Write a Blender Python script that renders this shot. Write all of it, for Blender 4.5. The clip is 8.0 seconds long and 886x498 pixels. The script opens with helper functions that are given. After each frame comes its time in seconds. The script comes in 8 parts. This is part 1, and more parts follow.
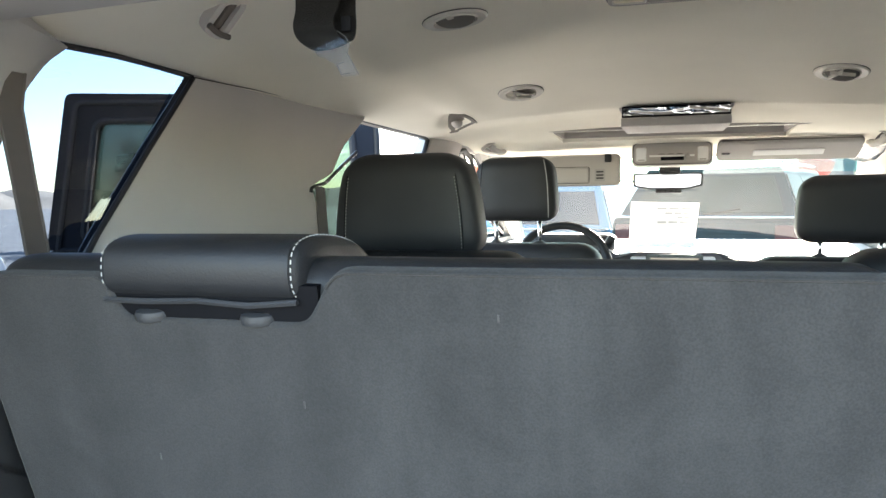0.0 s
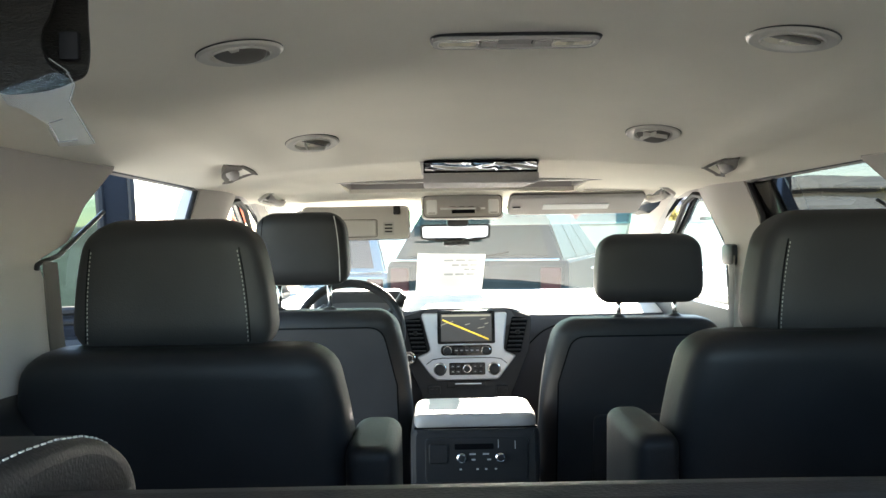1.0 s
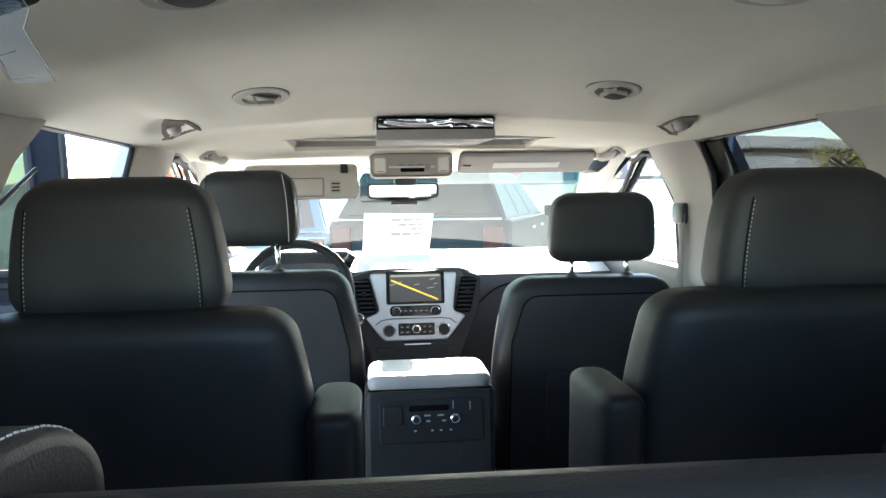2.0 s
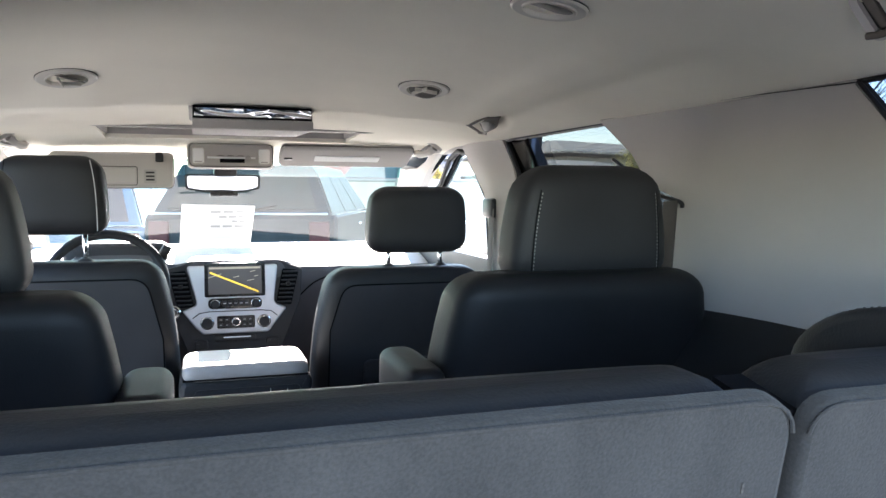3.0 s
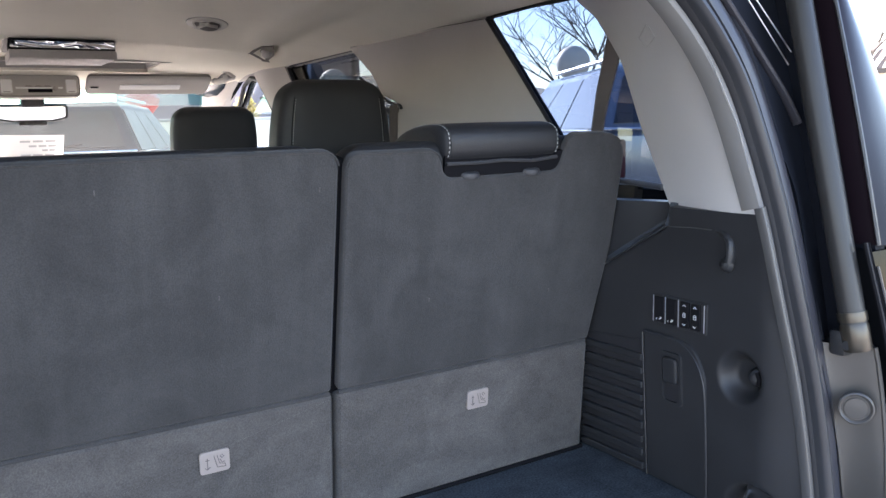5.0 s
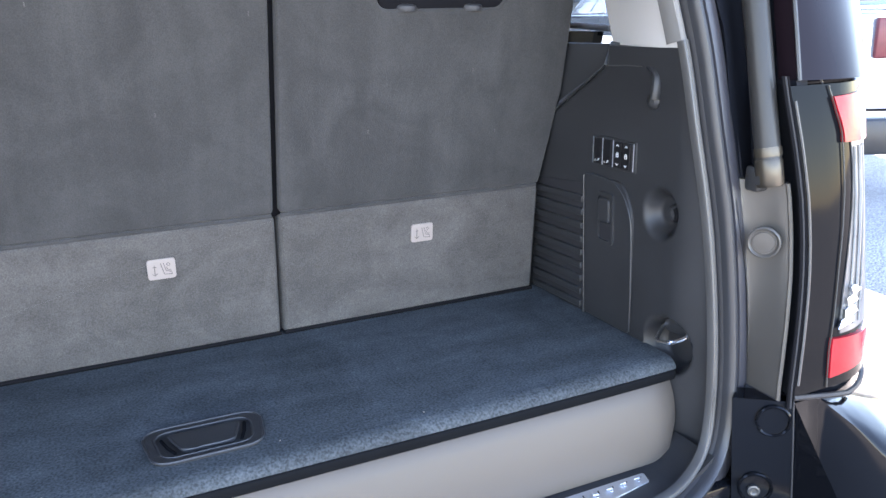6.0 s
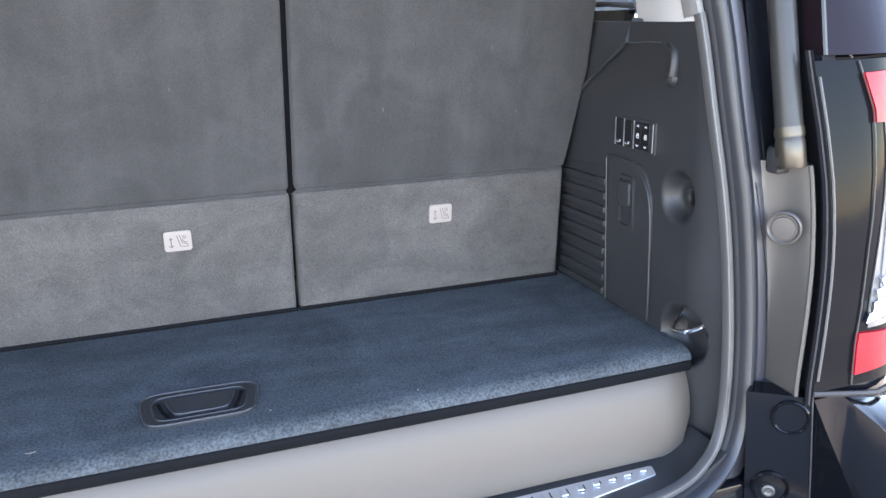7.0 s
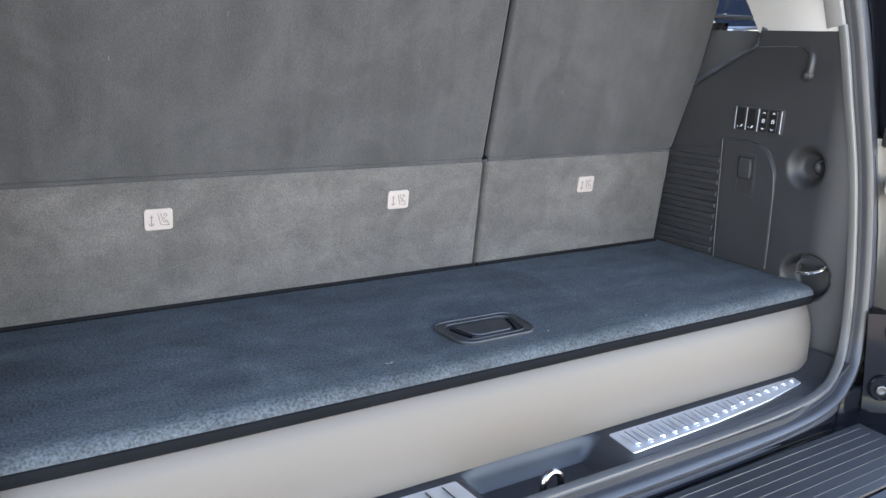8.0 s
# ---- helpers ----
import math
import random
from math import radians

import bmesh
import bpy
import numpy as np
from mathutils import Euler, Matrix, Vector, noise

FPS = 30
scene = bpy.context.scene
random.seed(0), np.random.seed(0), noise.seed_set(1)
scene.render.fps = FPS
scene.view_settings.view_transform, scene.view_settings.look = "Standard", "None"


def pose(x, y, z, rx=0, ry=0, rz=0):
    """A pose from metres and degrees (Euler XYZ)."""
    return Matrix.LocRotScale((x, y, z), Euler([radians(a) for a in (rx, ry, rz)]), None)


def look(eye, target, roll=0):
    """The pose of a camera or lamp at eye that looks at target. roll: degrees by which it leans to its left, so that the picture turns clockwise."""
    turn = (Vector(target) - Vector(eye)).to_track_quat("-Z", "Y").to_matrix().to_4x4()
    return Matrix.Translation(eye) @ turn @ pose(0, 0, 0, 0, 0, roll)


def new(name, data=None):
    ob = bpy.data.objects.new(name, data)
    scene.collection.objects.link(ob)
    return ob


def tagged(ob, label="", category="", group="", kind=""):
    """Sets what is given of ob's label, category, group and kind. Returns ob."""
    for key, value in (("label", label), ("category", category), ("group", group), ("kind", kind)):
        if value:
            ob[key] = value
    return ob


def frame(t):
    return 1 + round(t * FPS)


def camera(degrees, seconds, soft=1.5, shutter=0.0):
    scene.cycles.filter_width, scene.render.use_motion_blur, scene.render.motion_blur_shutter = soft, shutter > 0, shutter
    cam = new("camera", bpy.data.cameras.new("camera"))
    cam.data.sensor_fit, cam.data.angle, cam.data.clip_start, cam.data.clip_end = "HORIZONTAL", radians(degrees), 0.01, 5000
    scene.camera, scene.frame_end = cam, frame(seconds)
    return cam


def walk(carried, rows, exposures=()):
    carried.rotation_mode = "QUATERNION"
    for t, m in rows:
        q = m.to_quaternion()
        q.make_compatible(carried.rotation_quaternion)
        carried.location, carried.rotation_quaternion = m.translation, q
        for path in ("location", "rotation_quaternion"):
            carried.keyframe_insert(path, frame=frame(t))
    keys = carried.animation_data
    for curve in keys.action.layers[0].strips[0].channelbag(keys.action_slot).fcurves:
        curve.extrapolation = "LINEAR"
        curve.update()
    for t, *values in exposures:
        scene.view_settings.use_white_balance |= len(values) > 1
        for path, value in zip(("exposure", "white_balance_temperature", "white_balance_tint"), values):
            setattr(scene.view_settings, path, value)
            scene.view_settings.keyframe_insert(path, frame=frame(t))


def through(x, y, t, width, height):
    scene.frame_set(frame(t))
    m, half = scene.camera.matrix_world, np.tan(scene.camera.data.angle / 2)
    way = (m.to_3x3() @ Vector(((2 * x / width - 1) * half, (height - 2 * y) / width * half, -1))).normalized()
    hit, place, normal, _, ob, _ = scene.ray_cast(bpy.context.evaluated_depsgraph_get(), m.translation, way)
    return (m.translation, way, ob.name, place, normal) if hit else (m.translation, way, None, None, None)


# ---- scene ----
cam = camera(59.6, 8.0)
PATH = [
    (0, (-0.01, -0.638, 0.586), (-0.574, 1.277, 0.468), -0.5),
    (0.5, (-0.062, -0.492, 0.621), (-0.284, 1.496, 0.624), -0.4),
    (1, (-0.115, -0.367, 0.651), (-0.091, 1.633, 0.624), -0.9),
    (1.2, (-0.134, -0.331, 0.656), (-0.056, 1.666, 0.582), -1.0),
    (2.3, (-0.15, -0.321, 0.647), (0.102, 1.658, 0.507), -0.8),
    (2.5, (-0.143, -0.333, 0.644), (0.191, 1.633, 0.499), -0.6),
    (3, (-0.136, -0.398, 0.637), (0.474, 1.501, 0.493), 0.2),
    (3.5, (-0.121, -0.5, 0.631), (0.708, 1.313, 0.471), 0.1),
    (4, (-0.123, -0.653, 0.612), (0.756, 1.136, 0.451), -0.6),
    (4.5, (-0.165, -0.823, 0.586), (0.745, 0.95, 0.42), -1.5),
    (5, (-0.234, -0.993, 0.559), (0.769, 0.709, 0.25), -1.7),
    (5.2, (-0.249, -1.048, 0.539), (0.749, 0.636, 0.126), -1.8),
    (6.3, (-0.043, -1.151, 0.461), (0.702, 0.611, -0.124), -0.5),
    (6.5, (-0.024, -1.155, 0.453), (0.673, 0.623, -0.139), -0.4),
    (7, (-0.004, -1.179, 0.447), (0.624, 0.631, -0.128), -1.2),
    (7.5, (-0.199, -1.161, 0.448), (0.472, 0.641, -0.102), -1.0),
    (8, (-0.612, -1.128, 0.399), (0.407, 0.512, -0.125), 2.2),
]
EXPOSURES = [(0, 4.75, 7000, 11), (0.5, 4.5, 7000, 10), (1, 4.6, 7000, 8), (2.5, 4.65, 6400, 10), (3.5, 4.52, 6450, 22), (4.5, 4.4, 6900, 25), (5, 4.25, 6800, 23), (6.5, 5.15, 7250, 23), (7.5, 5.15, 7550, 22), (8, 5.1, 7850, 21)]
walk(cam, [(t, look(eye, target, roll)) for t, eye, target, roll in PATH], EXPOSURES)

# world and sun: clear desert daylight, low winter sun ahead of the car
SUN_ELEV, SUN_AZ = 25.0, 4.0          # azimuth clockwise from +y
world = bpy.data.worlds.new("sky")
scene.world = world
world.use_nodes = True
wn = world.node_tree
sky = wn.nodes.new("ShaderNodeTexSky")
sky.sky_type, sky.sun_disc = "NISHITA", False
sky.dust_density, sky.ozone_density = 0.25, 1.6
sky.sun_elevation, sky.sun_rotation = radians(SUN_ELEV), radians(SUN_AZ)
wn.nodes["Background"].inputs["Strength"].default_value = 0.085
wn.links.new(sky.outputs[0], wn.nodes["Background"].inputs[0])
sun_data = bpy.data.lights.new("sun", "SUN")
sun_data.energy, sun_data.angle, sun_data.color = 5.0, radians(0.5), (1.0, 0.95, 0.88)
sun = new("sun", sun_data)
SUN_WAY = Vector((math.sin(radians(SUN_AZ)) * math.cos(radians(SUN_ELEV)), math.cos(radians(SUN_AZ)) * math.cos(radians(SUN_ELEV)), math.sin(radians(SUN_ELEV))))
sun.matrix_world = look(SUN_WAY * 50, (0, 0, 0))


# ---- materials ----
def mat(name, col, rough=0.5, metal=0.0, var=0.12, scale=6.0, bump=0.15, grain=250.0, spec=0.5, coat=0.0, fleck=0.0, wear=0.08, stretch=(1, 1, 1), depth=0.001):
    """A surface with a broad stain, a middle variation, fine grain in colour, gloss and relief."""
    m = bpy.data.materials.new(name)
    m.use_nodes = True
    nt = m.node_tree
    N, L = nt.nodes, nt.links
    b = N["Principled BSDF"]
    b.inputs["Metallic"].default_value = metal
    b.inputs["Specular IOR Level"].default_value = spec
    b.inputs["Coat Weight"].default_value = coat
    b.inputs["Coat Roughness"].default_value = 0.05
    tc, mp = N.new("ShaderNodeTexCoord"), N.new("ShaderNodeMapping")
    mp.inputs["Scale"].default_value = stretch
    L.new(tc.outputs["Object"], mp.inputs["Vector"])

    def noise_node(s, detail):
        n = N.new("ShaderNodeTexNoise")
        n.inputs["Scale"].default_value, n.inputs["Detail"].default_value = s, detail
        L.new(mp.outputs[0], n.inputs["Vector"])
        return n
    broad, fine = noise_node(scale, 5), noise_node(grain, 3)
    ramp = N.new("ShaderNodeValToRGB")
    ramp.color_ramp.elements[0].position, ramp.color_ramp.elements[1].position = 0.3, 0.7
    ramp.color_ramp.elements[0].color = (*[c * (1 - var) for c in col], 1)
    ramp.color_ramp.elements[1].color = (*[min(1, c * (1 + var)) for c in col], 1)
    L.new(broad.outputs[0], ramp.inputs[0])
    mix = N.new("ShaderNodeMix")
    mix.data_type, mix.blend_type = "RGBA", "OVERLAY"
    mix.inputs[0].default_value = fleck
    L.new(ramp.outputs[0], mix.inputs[6])
    L.new(fine.outputs[0], mix.inputs[7])
    if fleck > 0:
        hard = N.new("ShaderNodeValToRGB")
        hard.color_ramp.elements[0].position, hard.color_ramp.elements[1].position = 0.40, 0.60
        L.new(fine.outputs[0], hard.inputs[0])
        L.new(hard.outputs[0], mix.inputs[7])
    L.new(mix.outputs[2], b.inputs["Base Color"])
    mr = N.new("ShaderNodeMapRange")
    mr.inputs[3].default_value, mr.inputs[4].default_value = max(0.02, rough - wear), min(1, rough + wear)
    L.new(broad.outputs[0], mr.inputs[0])
    L.new(mr.outputs[0], b.inputs["Roughness"])
    if bump > 0:
        bn = N.new("ShaderNodeBump")
        bn.inputs["Strength"].default_value, bn.inputs["Distance"].default_value = bump, depth
        L.new(fine.outputs[0], bn.inputs["Height"])
        L.new(bn.outputs[0], b.inputs["Normal"])
    return m


def cloth(name, col, nap=0.2, scale=5.0, streak=0.12, run=(1, 1, 0.15), grain=420.0, fleck=0.35, depth=0.002, sheen=0.15):
    """Cut-pile carpet: brushed nap in soft patches, streaks along the pile, coarse fibre grain and relief."""
    m = bpy.data.materials.new(name)
    m.use_nodes = True
    N, L = m.node_tree.nodes, m.node_tree.links
    b = N["Principled BSDF"]
    b.inputs["Roughness"].default_value, b.inputs["Specular IOR Level"].default_value = 0.95, 0.12
    b.inputs["Sheen Weight"].default_value, b.inputs["Sheen Roughness"].default_value = sheen, 0.6
    tc = N.new("ShaderNodeTexCoord")

    def layer(s, detail, twist, amount, stretch=None, tight=0.2):
        n, r = N.new("ShaderNodeTexNoise"), N.new("ShaderNodeMapRange")
        n.inputs["Scale"].default_value, n.inputs["Detail"].default_value, n.inputs["Distortion"].default_value = s, detail, twist
        if stretch:
            mp = N.new("ShaderNodeMapping")
            mp.inputs["Scale"].default_value = stretch
            L.new(tc.outputs["Object"], mp.inputs["Vector"])
            L.new(mp.outputs[0], n.inputs["Vector"])
        else:
            L.new(tc.outputs["Object"], n.inputs["Vector"])
        r.inputs[1].default_value, r.inputs[2].default_value = 0.5 - tight, 0.5 + tight
        r.inputs[3].default_value, r.inputs[4].default_value = 1 - amount, 1 + amount
        L.new(n.outputs[0], r.inputs[0])
        return n, r
    (_, broad), (_, lines), (fibre, fine), (_, tufts) = layer(scale, 4, 1.4, nap), layer(16, 3, 0.3, streak, run), layer(grain, 3, 0.0, fleck, None, 0.16), layer(grain * 0.22, 3, 0.6, fleck * 0.25)
    out = broad
    for other in (lines, fine, tufts):
        k = N.new("ShaderNodeMath")
        k.operation = "MULTIPLY"
        L.new(out.outputs[0], k.inputs[0])
        L.new(other.outputs[0], k.inputs[1])
        out = k
    v = N.new("ShaderNodeVectorMath")
    v.operation = "SCALE"
    v.inputs[0].default_value = col
    L.new(out.outputs[0], v.inputs["Scale"])
    L.new(v.outputs[0], b.inputs["Base Color"])
    bn = N.new("ShaderNodeBump")
    bn.inputs["Strength"].default_value, bn.inputs["Distance"].default_value = 0.8, depth
    L.new(fibre.outputs[0], bn.inputs["Height"])
    L.new(bn.outputs[0], b.inputs["Normal"])
    return m


def leaf_mat(name, col):
    """Leaves that glow a little when the sun stands behind them."""
    m = mat(name, col, 0.7, var=0.35, scale=5, bump=0.2, grain=60)
    N, L = m.node_tree.nodes, m.node_tree.links
    ts, mx = N.new("ShaderNodeBsdfTranslucent"), N.new("ShaderNodeMixShader")
    ts.inputs[0].default_value = (col[0] * 2.2, col[1] * 2.4, col[2] * 1.6, 1)
    mx.inputs[0].default_value = 0.5
    L.new(N["Principled BSDF"].outputs[0], mx.inputs[1])
    L.new(ts.outputs[0], mx.inputs[2])
    L.new(mx.outputs[0], N["Material Output"].inputs[0])
    return m


def glass_mat(name, tint, gloss=0.03, dust=0.0, rim=0.8):
    """Thin pane: lets tinted light straight through, with a faint mirror on its face."""
    m = bpy.data.materials.new(name)
    m.use_nodes = True
    N, L = m.node_tree.nodes, m.node_tree.links
    N.remove(N["Principled BSDF"])
    tr, gl, mx, lw = N.new("ShaderNodeBsdfTransparent"), N.new("ShaderNodeBsdfGlossy"), N.new("ShaderNodeMixShader"), N.new("ShaderNodeLayerWeight")
    tr.inputs[0].default_value = (*tint, 1)
    gl.inputs["Roughness"].default_value = 0.02
    lw.inputs[0].default_value = 0.5
    pw, ad = N.new("ShaderNodeMath"), N.new("ShaderNodeMath")
    pw.operation, ad.operation = "POWER", "MULTIPLY_ADD"
    pw.inputs[1].default_value = 4.0
    ad.inputs[1].default_value, ad.inputs[2].default_value = rim, gloss
    L.new(lw.outputs["Facing"], pw.inputs[0])
    L.new(pw.outputs[0], ad.inputs[0])
    L.new(ad.outputs[0], mx.inputs[0])
    L.new(tr.outputs[0], mx.inputs[1])
    L.new(gl.outputs[0], mx.inputs[2])
    out = mx
    if dust > 0:
        # a film of dust that scatters the light falling through
        ts, m2, ns, tc, k = N.new("ShaderNodeBsdfTranslucent"), N.new("ShaderNodeMixShader"), N.new("ShaderNodeTexNoise"), N.new("ShaderNodeTexCoord"), N.new("ShaderNodeMath")
        ts.inputs[0].default_value = (0.85, 0.83, 0.78, 1)
        ns.inputs["Scale"].default_value, ns.inputs["Detail"].default_value = 6.0, 6.0
        k.operation = "MULTIPLY"
        k.inputs[1].default_value = 2 * dust
        L.new(tc.outputs["Object"], ns.inputs["Vector"])
        L.new(ns.outputs[0], k.inputs[0])
        L.new(k.outputs[0], m2.inputs[0])
        L.new(mx.outputs[0], m2.inputs[1])
        L.new(ts.outputs[0], m2.inputs[2])
        out = m2
    L.new(out.outputs[0], N["Material Output"].inputs[0])
    return m


def paper_mat(name, col, through):
    """Thin sheet that scatters light on both sides."""
    m = bpy.data.materials.new(name)
    m.use_nodes = True
    N, L = m.node_tree.nodes, m.node_tree.links
    N.remove(N["Principled BSDF"])
    df, ts, mx = N.new("ShaderNodeBsdfDiffuse"), N.new("ShaderNodeBsdfTranslucent"), N.new("ShaderNodeMixShader")
    df.inputs[0].default_value = ts.inputs[0].default_value = (*col, 1)
    mx.inputs[0].default_value = through
    L.new(df.outputs[0], mx.inputs[1])
    L.new(ts.outputs[0], mx.inputs[2])
    L.new(mx.outputs[0], N["Material Output"].inputs[0])
    return m


def glow_mat(name, col, strength):
    m = bpy.data.materials.new(name)
    m.use_nodes = True
    b = m.node_tree.nodes["Principled BSDF"]
    b.inputs["Base Color"].default_value = (*col, 1)
    b.inputs["Emission Color"].default_value = (*col, 1)
    b.inputs["Emission Strength"].default_value = strength
    b.inputs["Roughness"].default_value = 0.3
    return m


M_FLOOR = cloth("floor_carpet", (0.036, 0.042, 0.047), 0.22, 7.0, 0.16, (0.35, 1.6, 1), 320, 0.38, 0.0008, 0.0)
M_SEATCLOTH = cloth("seat_back_carpet", (0.0288, 0.0282, 0.0282), 0.17, 8.0, 0.16, (1.2, 1, 0.16), 560, 0.14, 0.0006, 0.06)
M_LOWCLOTH = cloth("hinge_flap_carpet", (0.050, 0.047, 0.0445), 0.20, 11.0, 0.12, (0.5, 1, 1.3), 500, 0.22, 0.0012, 0.06)
M_LEATHER = mat("black_leather", (0.0115, 0.012, 0.0135), 0.52, var=0.18, scale=9, bump=0.35, grain=480, wear=0.08, spec=0.28)
M_LEATHER2 = mat("charcoal_leather", (0.024, 0.0245, 0.0265), 0.52, var=0.16, scale=8, bump=0.35, grain=420, wear=0.08, spec=0.28)
M_STITCH = mat("pale_thread", (0.31, 0.305, 0.29), 0.8, var=0.1, scale=40, bump=0.2)
M_BLACK = mat("black_grained_plastic", (0.0195, 0.020, 0.0215), 0.42, var=0.15, scale=7, bump=0.35, grain=900, wear=0.08, spec=0.28)
M_GLOSSBLACK = mat("gloss_black_plastic", (0.008, 0.008, 0.009), 0.15, var=0.1, scale=10, bump=0.02, spec=0.3)
# black plastic lifted and blued to carry the window sheen
M_SHEEN = mat("blue_sheen_plastic", (0.032, 0.037, 0.045), 0.40, var=0.08, scale=10, bump=0.1, grain=500, spec=1.0)
M_BEAD = mat("grey_trim_bead", (0.042, 0.0415, 0.041), 0.42, var=0.08, scale=12, bump=0.1, grain=400, spec=0.45)
M_RUBBER = mat("black_rubber", (0.018, 0.018, 0.02), 0.55, var=0.15, scale=15, bump=0.1, grain=300, spec=0.2)
# pale copy of the dark dash pad: sun glare and bounce as colour
M_DASHGLARE = mat("glare_dash_pad", (0.68, 0.665, 0.645), 0.6, var=0.12, scale=6, bump=0.3, grain=500, spec=0.4)
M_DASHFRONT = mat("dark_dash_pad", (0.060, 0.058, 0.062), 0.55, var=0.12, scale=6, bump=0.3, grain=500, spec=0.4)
M_HEAD = mat("headliner_fabric", (0.83, 0.785, 0.68), 0.95, var=0.05, scale=3, bump=0.25, grain=650, spec=0.1)
M_TRIM = mat("light_trim_plastic", (0.42, 0.395, 0.368), 0.72, var=0.05, scale=4, bump=0.2, grain=700, spec=0.25)
M_FLANGE = mat("grey_violet_flange", (0.030, 0.030, 0.036), 0.34, var=0.08, scale=8, bump=0.05, spec=0.35)
# own brown of the coat hooks; painted shade in the handle pockets
M_HOOKSHADE = mat("hook_brown_pocket_shade", (0.12, 0.105, 0.092), 0.7, var=0.08, scale=12, bump=0.2, grain=300, spec=0.15)
# darker copy of the pale pillar plastic, holds down sky light on the edge
M_TRIMDIM = mat("darkened_trim_return", (0.125, 0.121, 0.116), 0.65, var=0.05, scale=8, bump=0.1, spec=0.2)
M_TRIMEDGE = mat("pale_trim_edge", (0.34, 0.33, 0.31), 0.75, spec=0.2, var=0.05, scale=8, bump=0.1)
M_PILLAR = mat("grey_pillar_plastic", (0.39, 0.378, 0.362), 0.55, var=0.05, scale=4, bump=0.25, grain=800, spec=0.35)
M_LIP = mat("beige_lip_plastic", (0.066, 0.0565, 0.0485), 0.5, var=0.05, scale=3, bump=0.2, grain=800, spec=0.3)
M_SEAL = mat("seal_rubber", (0.021, 0.022, 0.025), 0.40, var=0.12, scale=10, bump=0.1, grain=300, spec=0.4)
M_CHROME = mat("chrome", (0.75, 0.75, 0.76), 0.12, 1.0, var=0.04, scale=20, bump=0.02)
M_STEEL = mat("brushed_steel", (0.72, 0.75, 0.80), 0.42, 1.0, var=0.08, scale=30, bump=0.1, grain=300, stretch=(0.05, 1, 1))
M_SILVER = mat("silver_paint", (0.5, 0.51, 0.53), 0.35, 0.4, var=0.05, scale=8, bump=0.03)
M_PAINT = mat("black_car_paint", (0.004, 0.0045, 0.006), 0.10, spec=0.13, var=0.1, scale=4, bump=0.0, coat=0.03, wear=0.03)
# warm grey puts the ground's reflection on black jamb paint into the colour
M_JAMBREFLECT = mat("jamb_reflection_grey", (0.047, 0.0435, 0.0395), 0.38, var=0.08, scale=6, bump=0.05, coat=0.06, spec=0.3)
M_STRUT = mat("strut_tube", (0.024, 0.0235, 0.023), 0.36, 0.0, var=0.08, scale=12, bump=0.03, spec=0.22)
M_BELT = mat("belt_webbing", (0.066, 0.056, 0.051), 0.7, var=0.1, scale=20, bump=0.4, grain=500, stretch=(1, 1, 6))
M_BELTBLACK = mat("black_webbing", (0.0042, 0.0038, 0.0037), 0.42, var=0.3, scale=40, bump=0.7, grain=420, spec=0.14, stretch=(1, 1, 4), depth=0.003)
M_WHITE = mat("white_card", (0.8, 0.8, 0.78), 0.7, var=0.04, scale=10, bump=0.05)
M_TAG = mat("pale_tag", (0.175, 0.150, 0.138), 0.6, var=0.06, scale=60, bump=0.1)
M_INK = mat("dark_ink", (0.05, 0.04, 0.038), 0.7, var=0.05, bump=0.0)
M_ICON = mat("white_print", (0.45, 0.45, 0.45), 0.5, var=0.03, bump=0.0)
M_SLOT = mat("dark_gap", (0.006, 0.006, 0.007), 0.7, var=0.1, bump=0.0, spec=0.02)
M_RED = mat("red_lens", (0.24, 0.008, 0.014), 0.16, spec=0.15, var=0.2, scale=30, bump=0.25, grain=160)
M_SMOKE = mat("smoked_lens", (0.0045, 0.005, 0.006), 0.05, var=0.1, bump=0.0, spec=0.035)
M_CLEARLENS = mat("clear_lens_reflector", (0.10, 0.098, 0.098), 0.30, 0.15, var=0.3, scale=25, bump=0.3, grain=90, spec=0.4)
M_DULLRED = mat("dusty_red_lens", (0.10, 0.022, 0.026), 0.4, var=0.15, scale=20, bump=0.1, spec=0.3)
M_MIRROR = mat("mirror_glass", (0.50, 0.52, 0.53), 0.02, 1.0, var=0.0, bump=0.0, wear=0.0)
M_GLASS = glass_mat("clear_glass", (0.90, 0.95, 0.93))
M_DOORGLASS = glass_mat("green_door_glass", (0.15, 0.19, 0.18))
M_TINT = glass_mat("privacy_glass", (0.074, 0.093, 0.122))
M_TINTSIDE = glass_mat("rear_door_glass", (0.040, 0.047, 0.052))
M_VENTFLAP = mat("vent_flap_plastic", (0.115, 0.105, 0.094), 0.5, var=0.06, scale=20, bump=0.1)
M_SCREENGLASS = glass_mat("dusty_windscreen", (0.30, 0.37, 0.345), 0.014, 0.0009, 0.3)
M_PAPER = paper_mat("sun_lit_paper", (0.48, 0.48, 0.475), 0.06)
M_FAINTINK = paper_mat("faint_print", (0.26, 0.26, 0.27), 0.06)
M_VENT = mat("vent_plastic", (0.58, 0.55, 0.49), 0.45, var=0.06, scale=20, bump=0.1)
M_CLEARTONGUE = glass_mat("clear_plastic", (0.92, 0.92, 0.93), 0.004, 0.008, 0.3)
M_SCREEN = glow_mat("lit_screen", (0.012, 0.011, 0.011), 0.15)
M_MAPLINE = glow_mat("map_route", (0.6, 0.42, 0.03), 0.10)
M_MAPTHIN = glow_mat("map_lines", (0.2, 0.18, 0.14), 0.08)
M_ASPHALT = mat("bleached_asphalt", (0.19, 0.185, 0.175), 0.9, var=0.25, scale=1.5, bump=0.8, grain=90, fleck=0.5, spec=0.2)
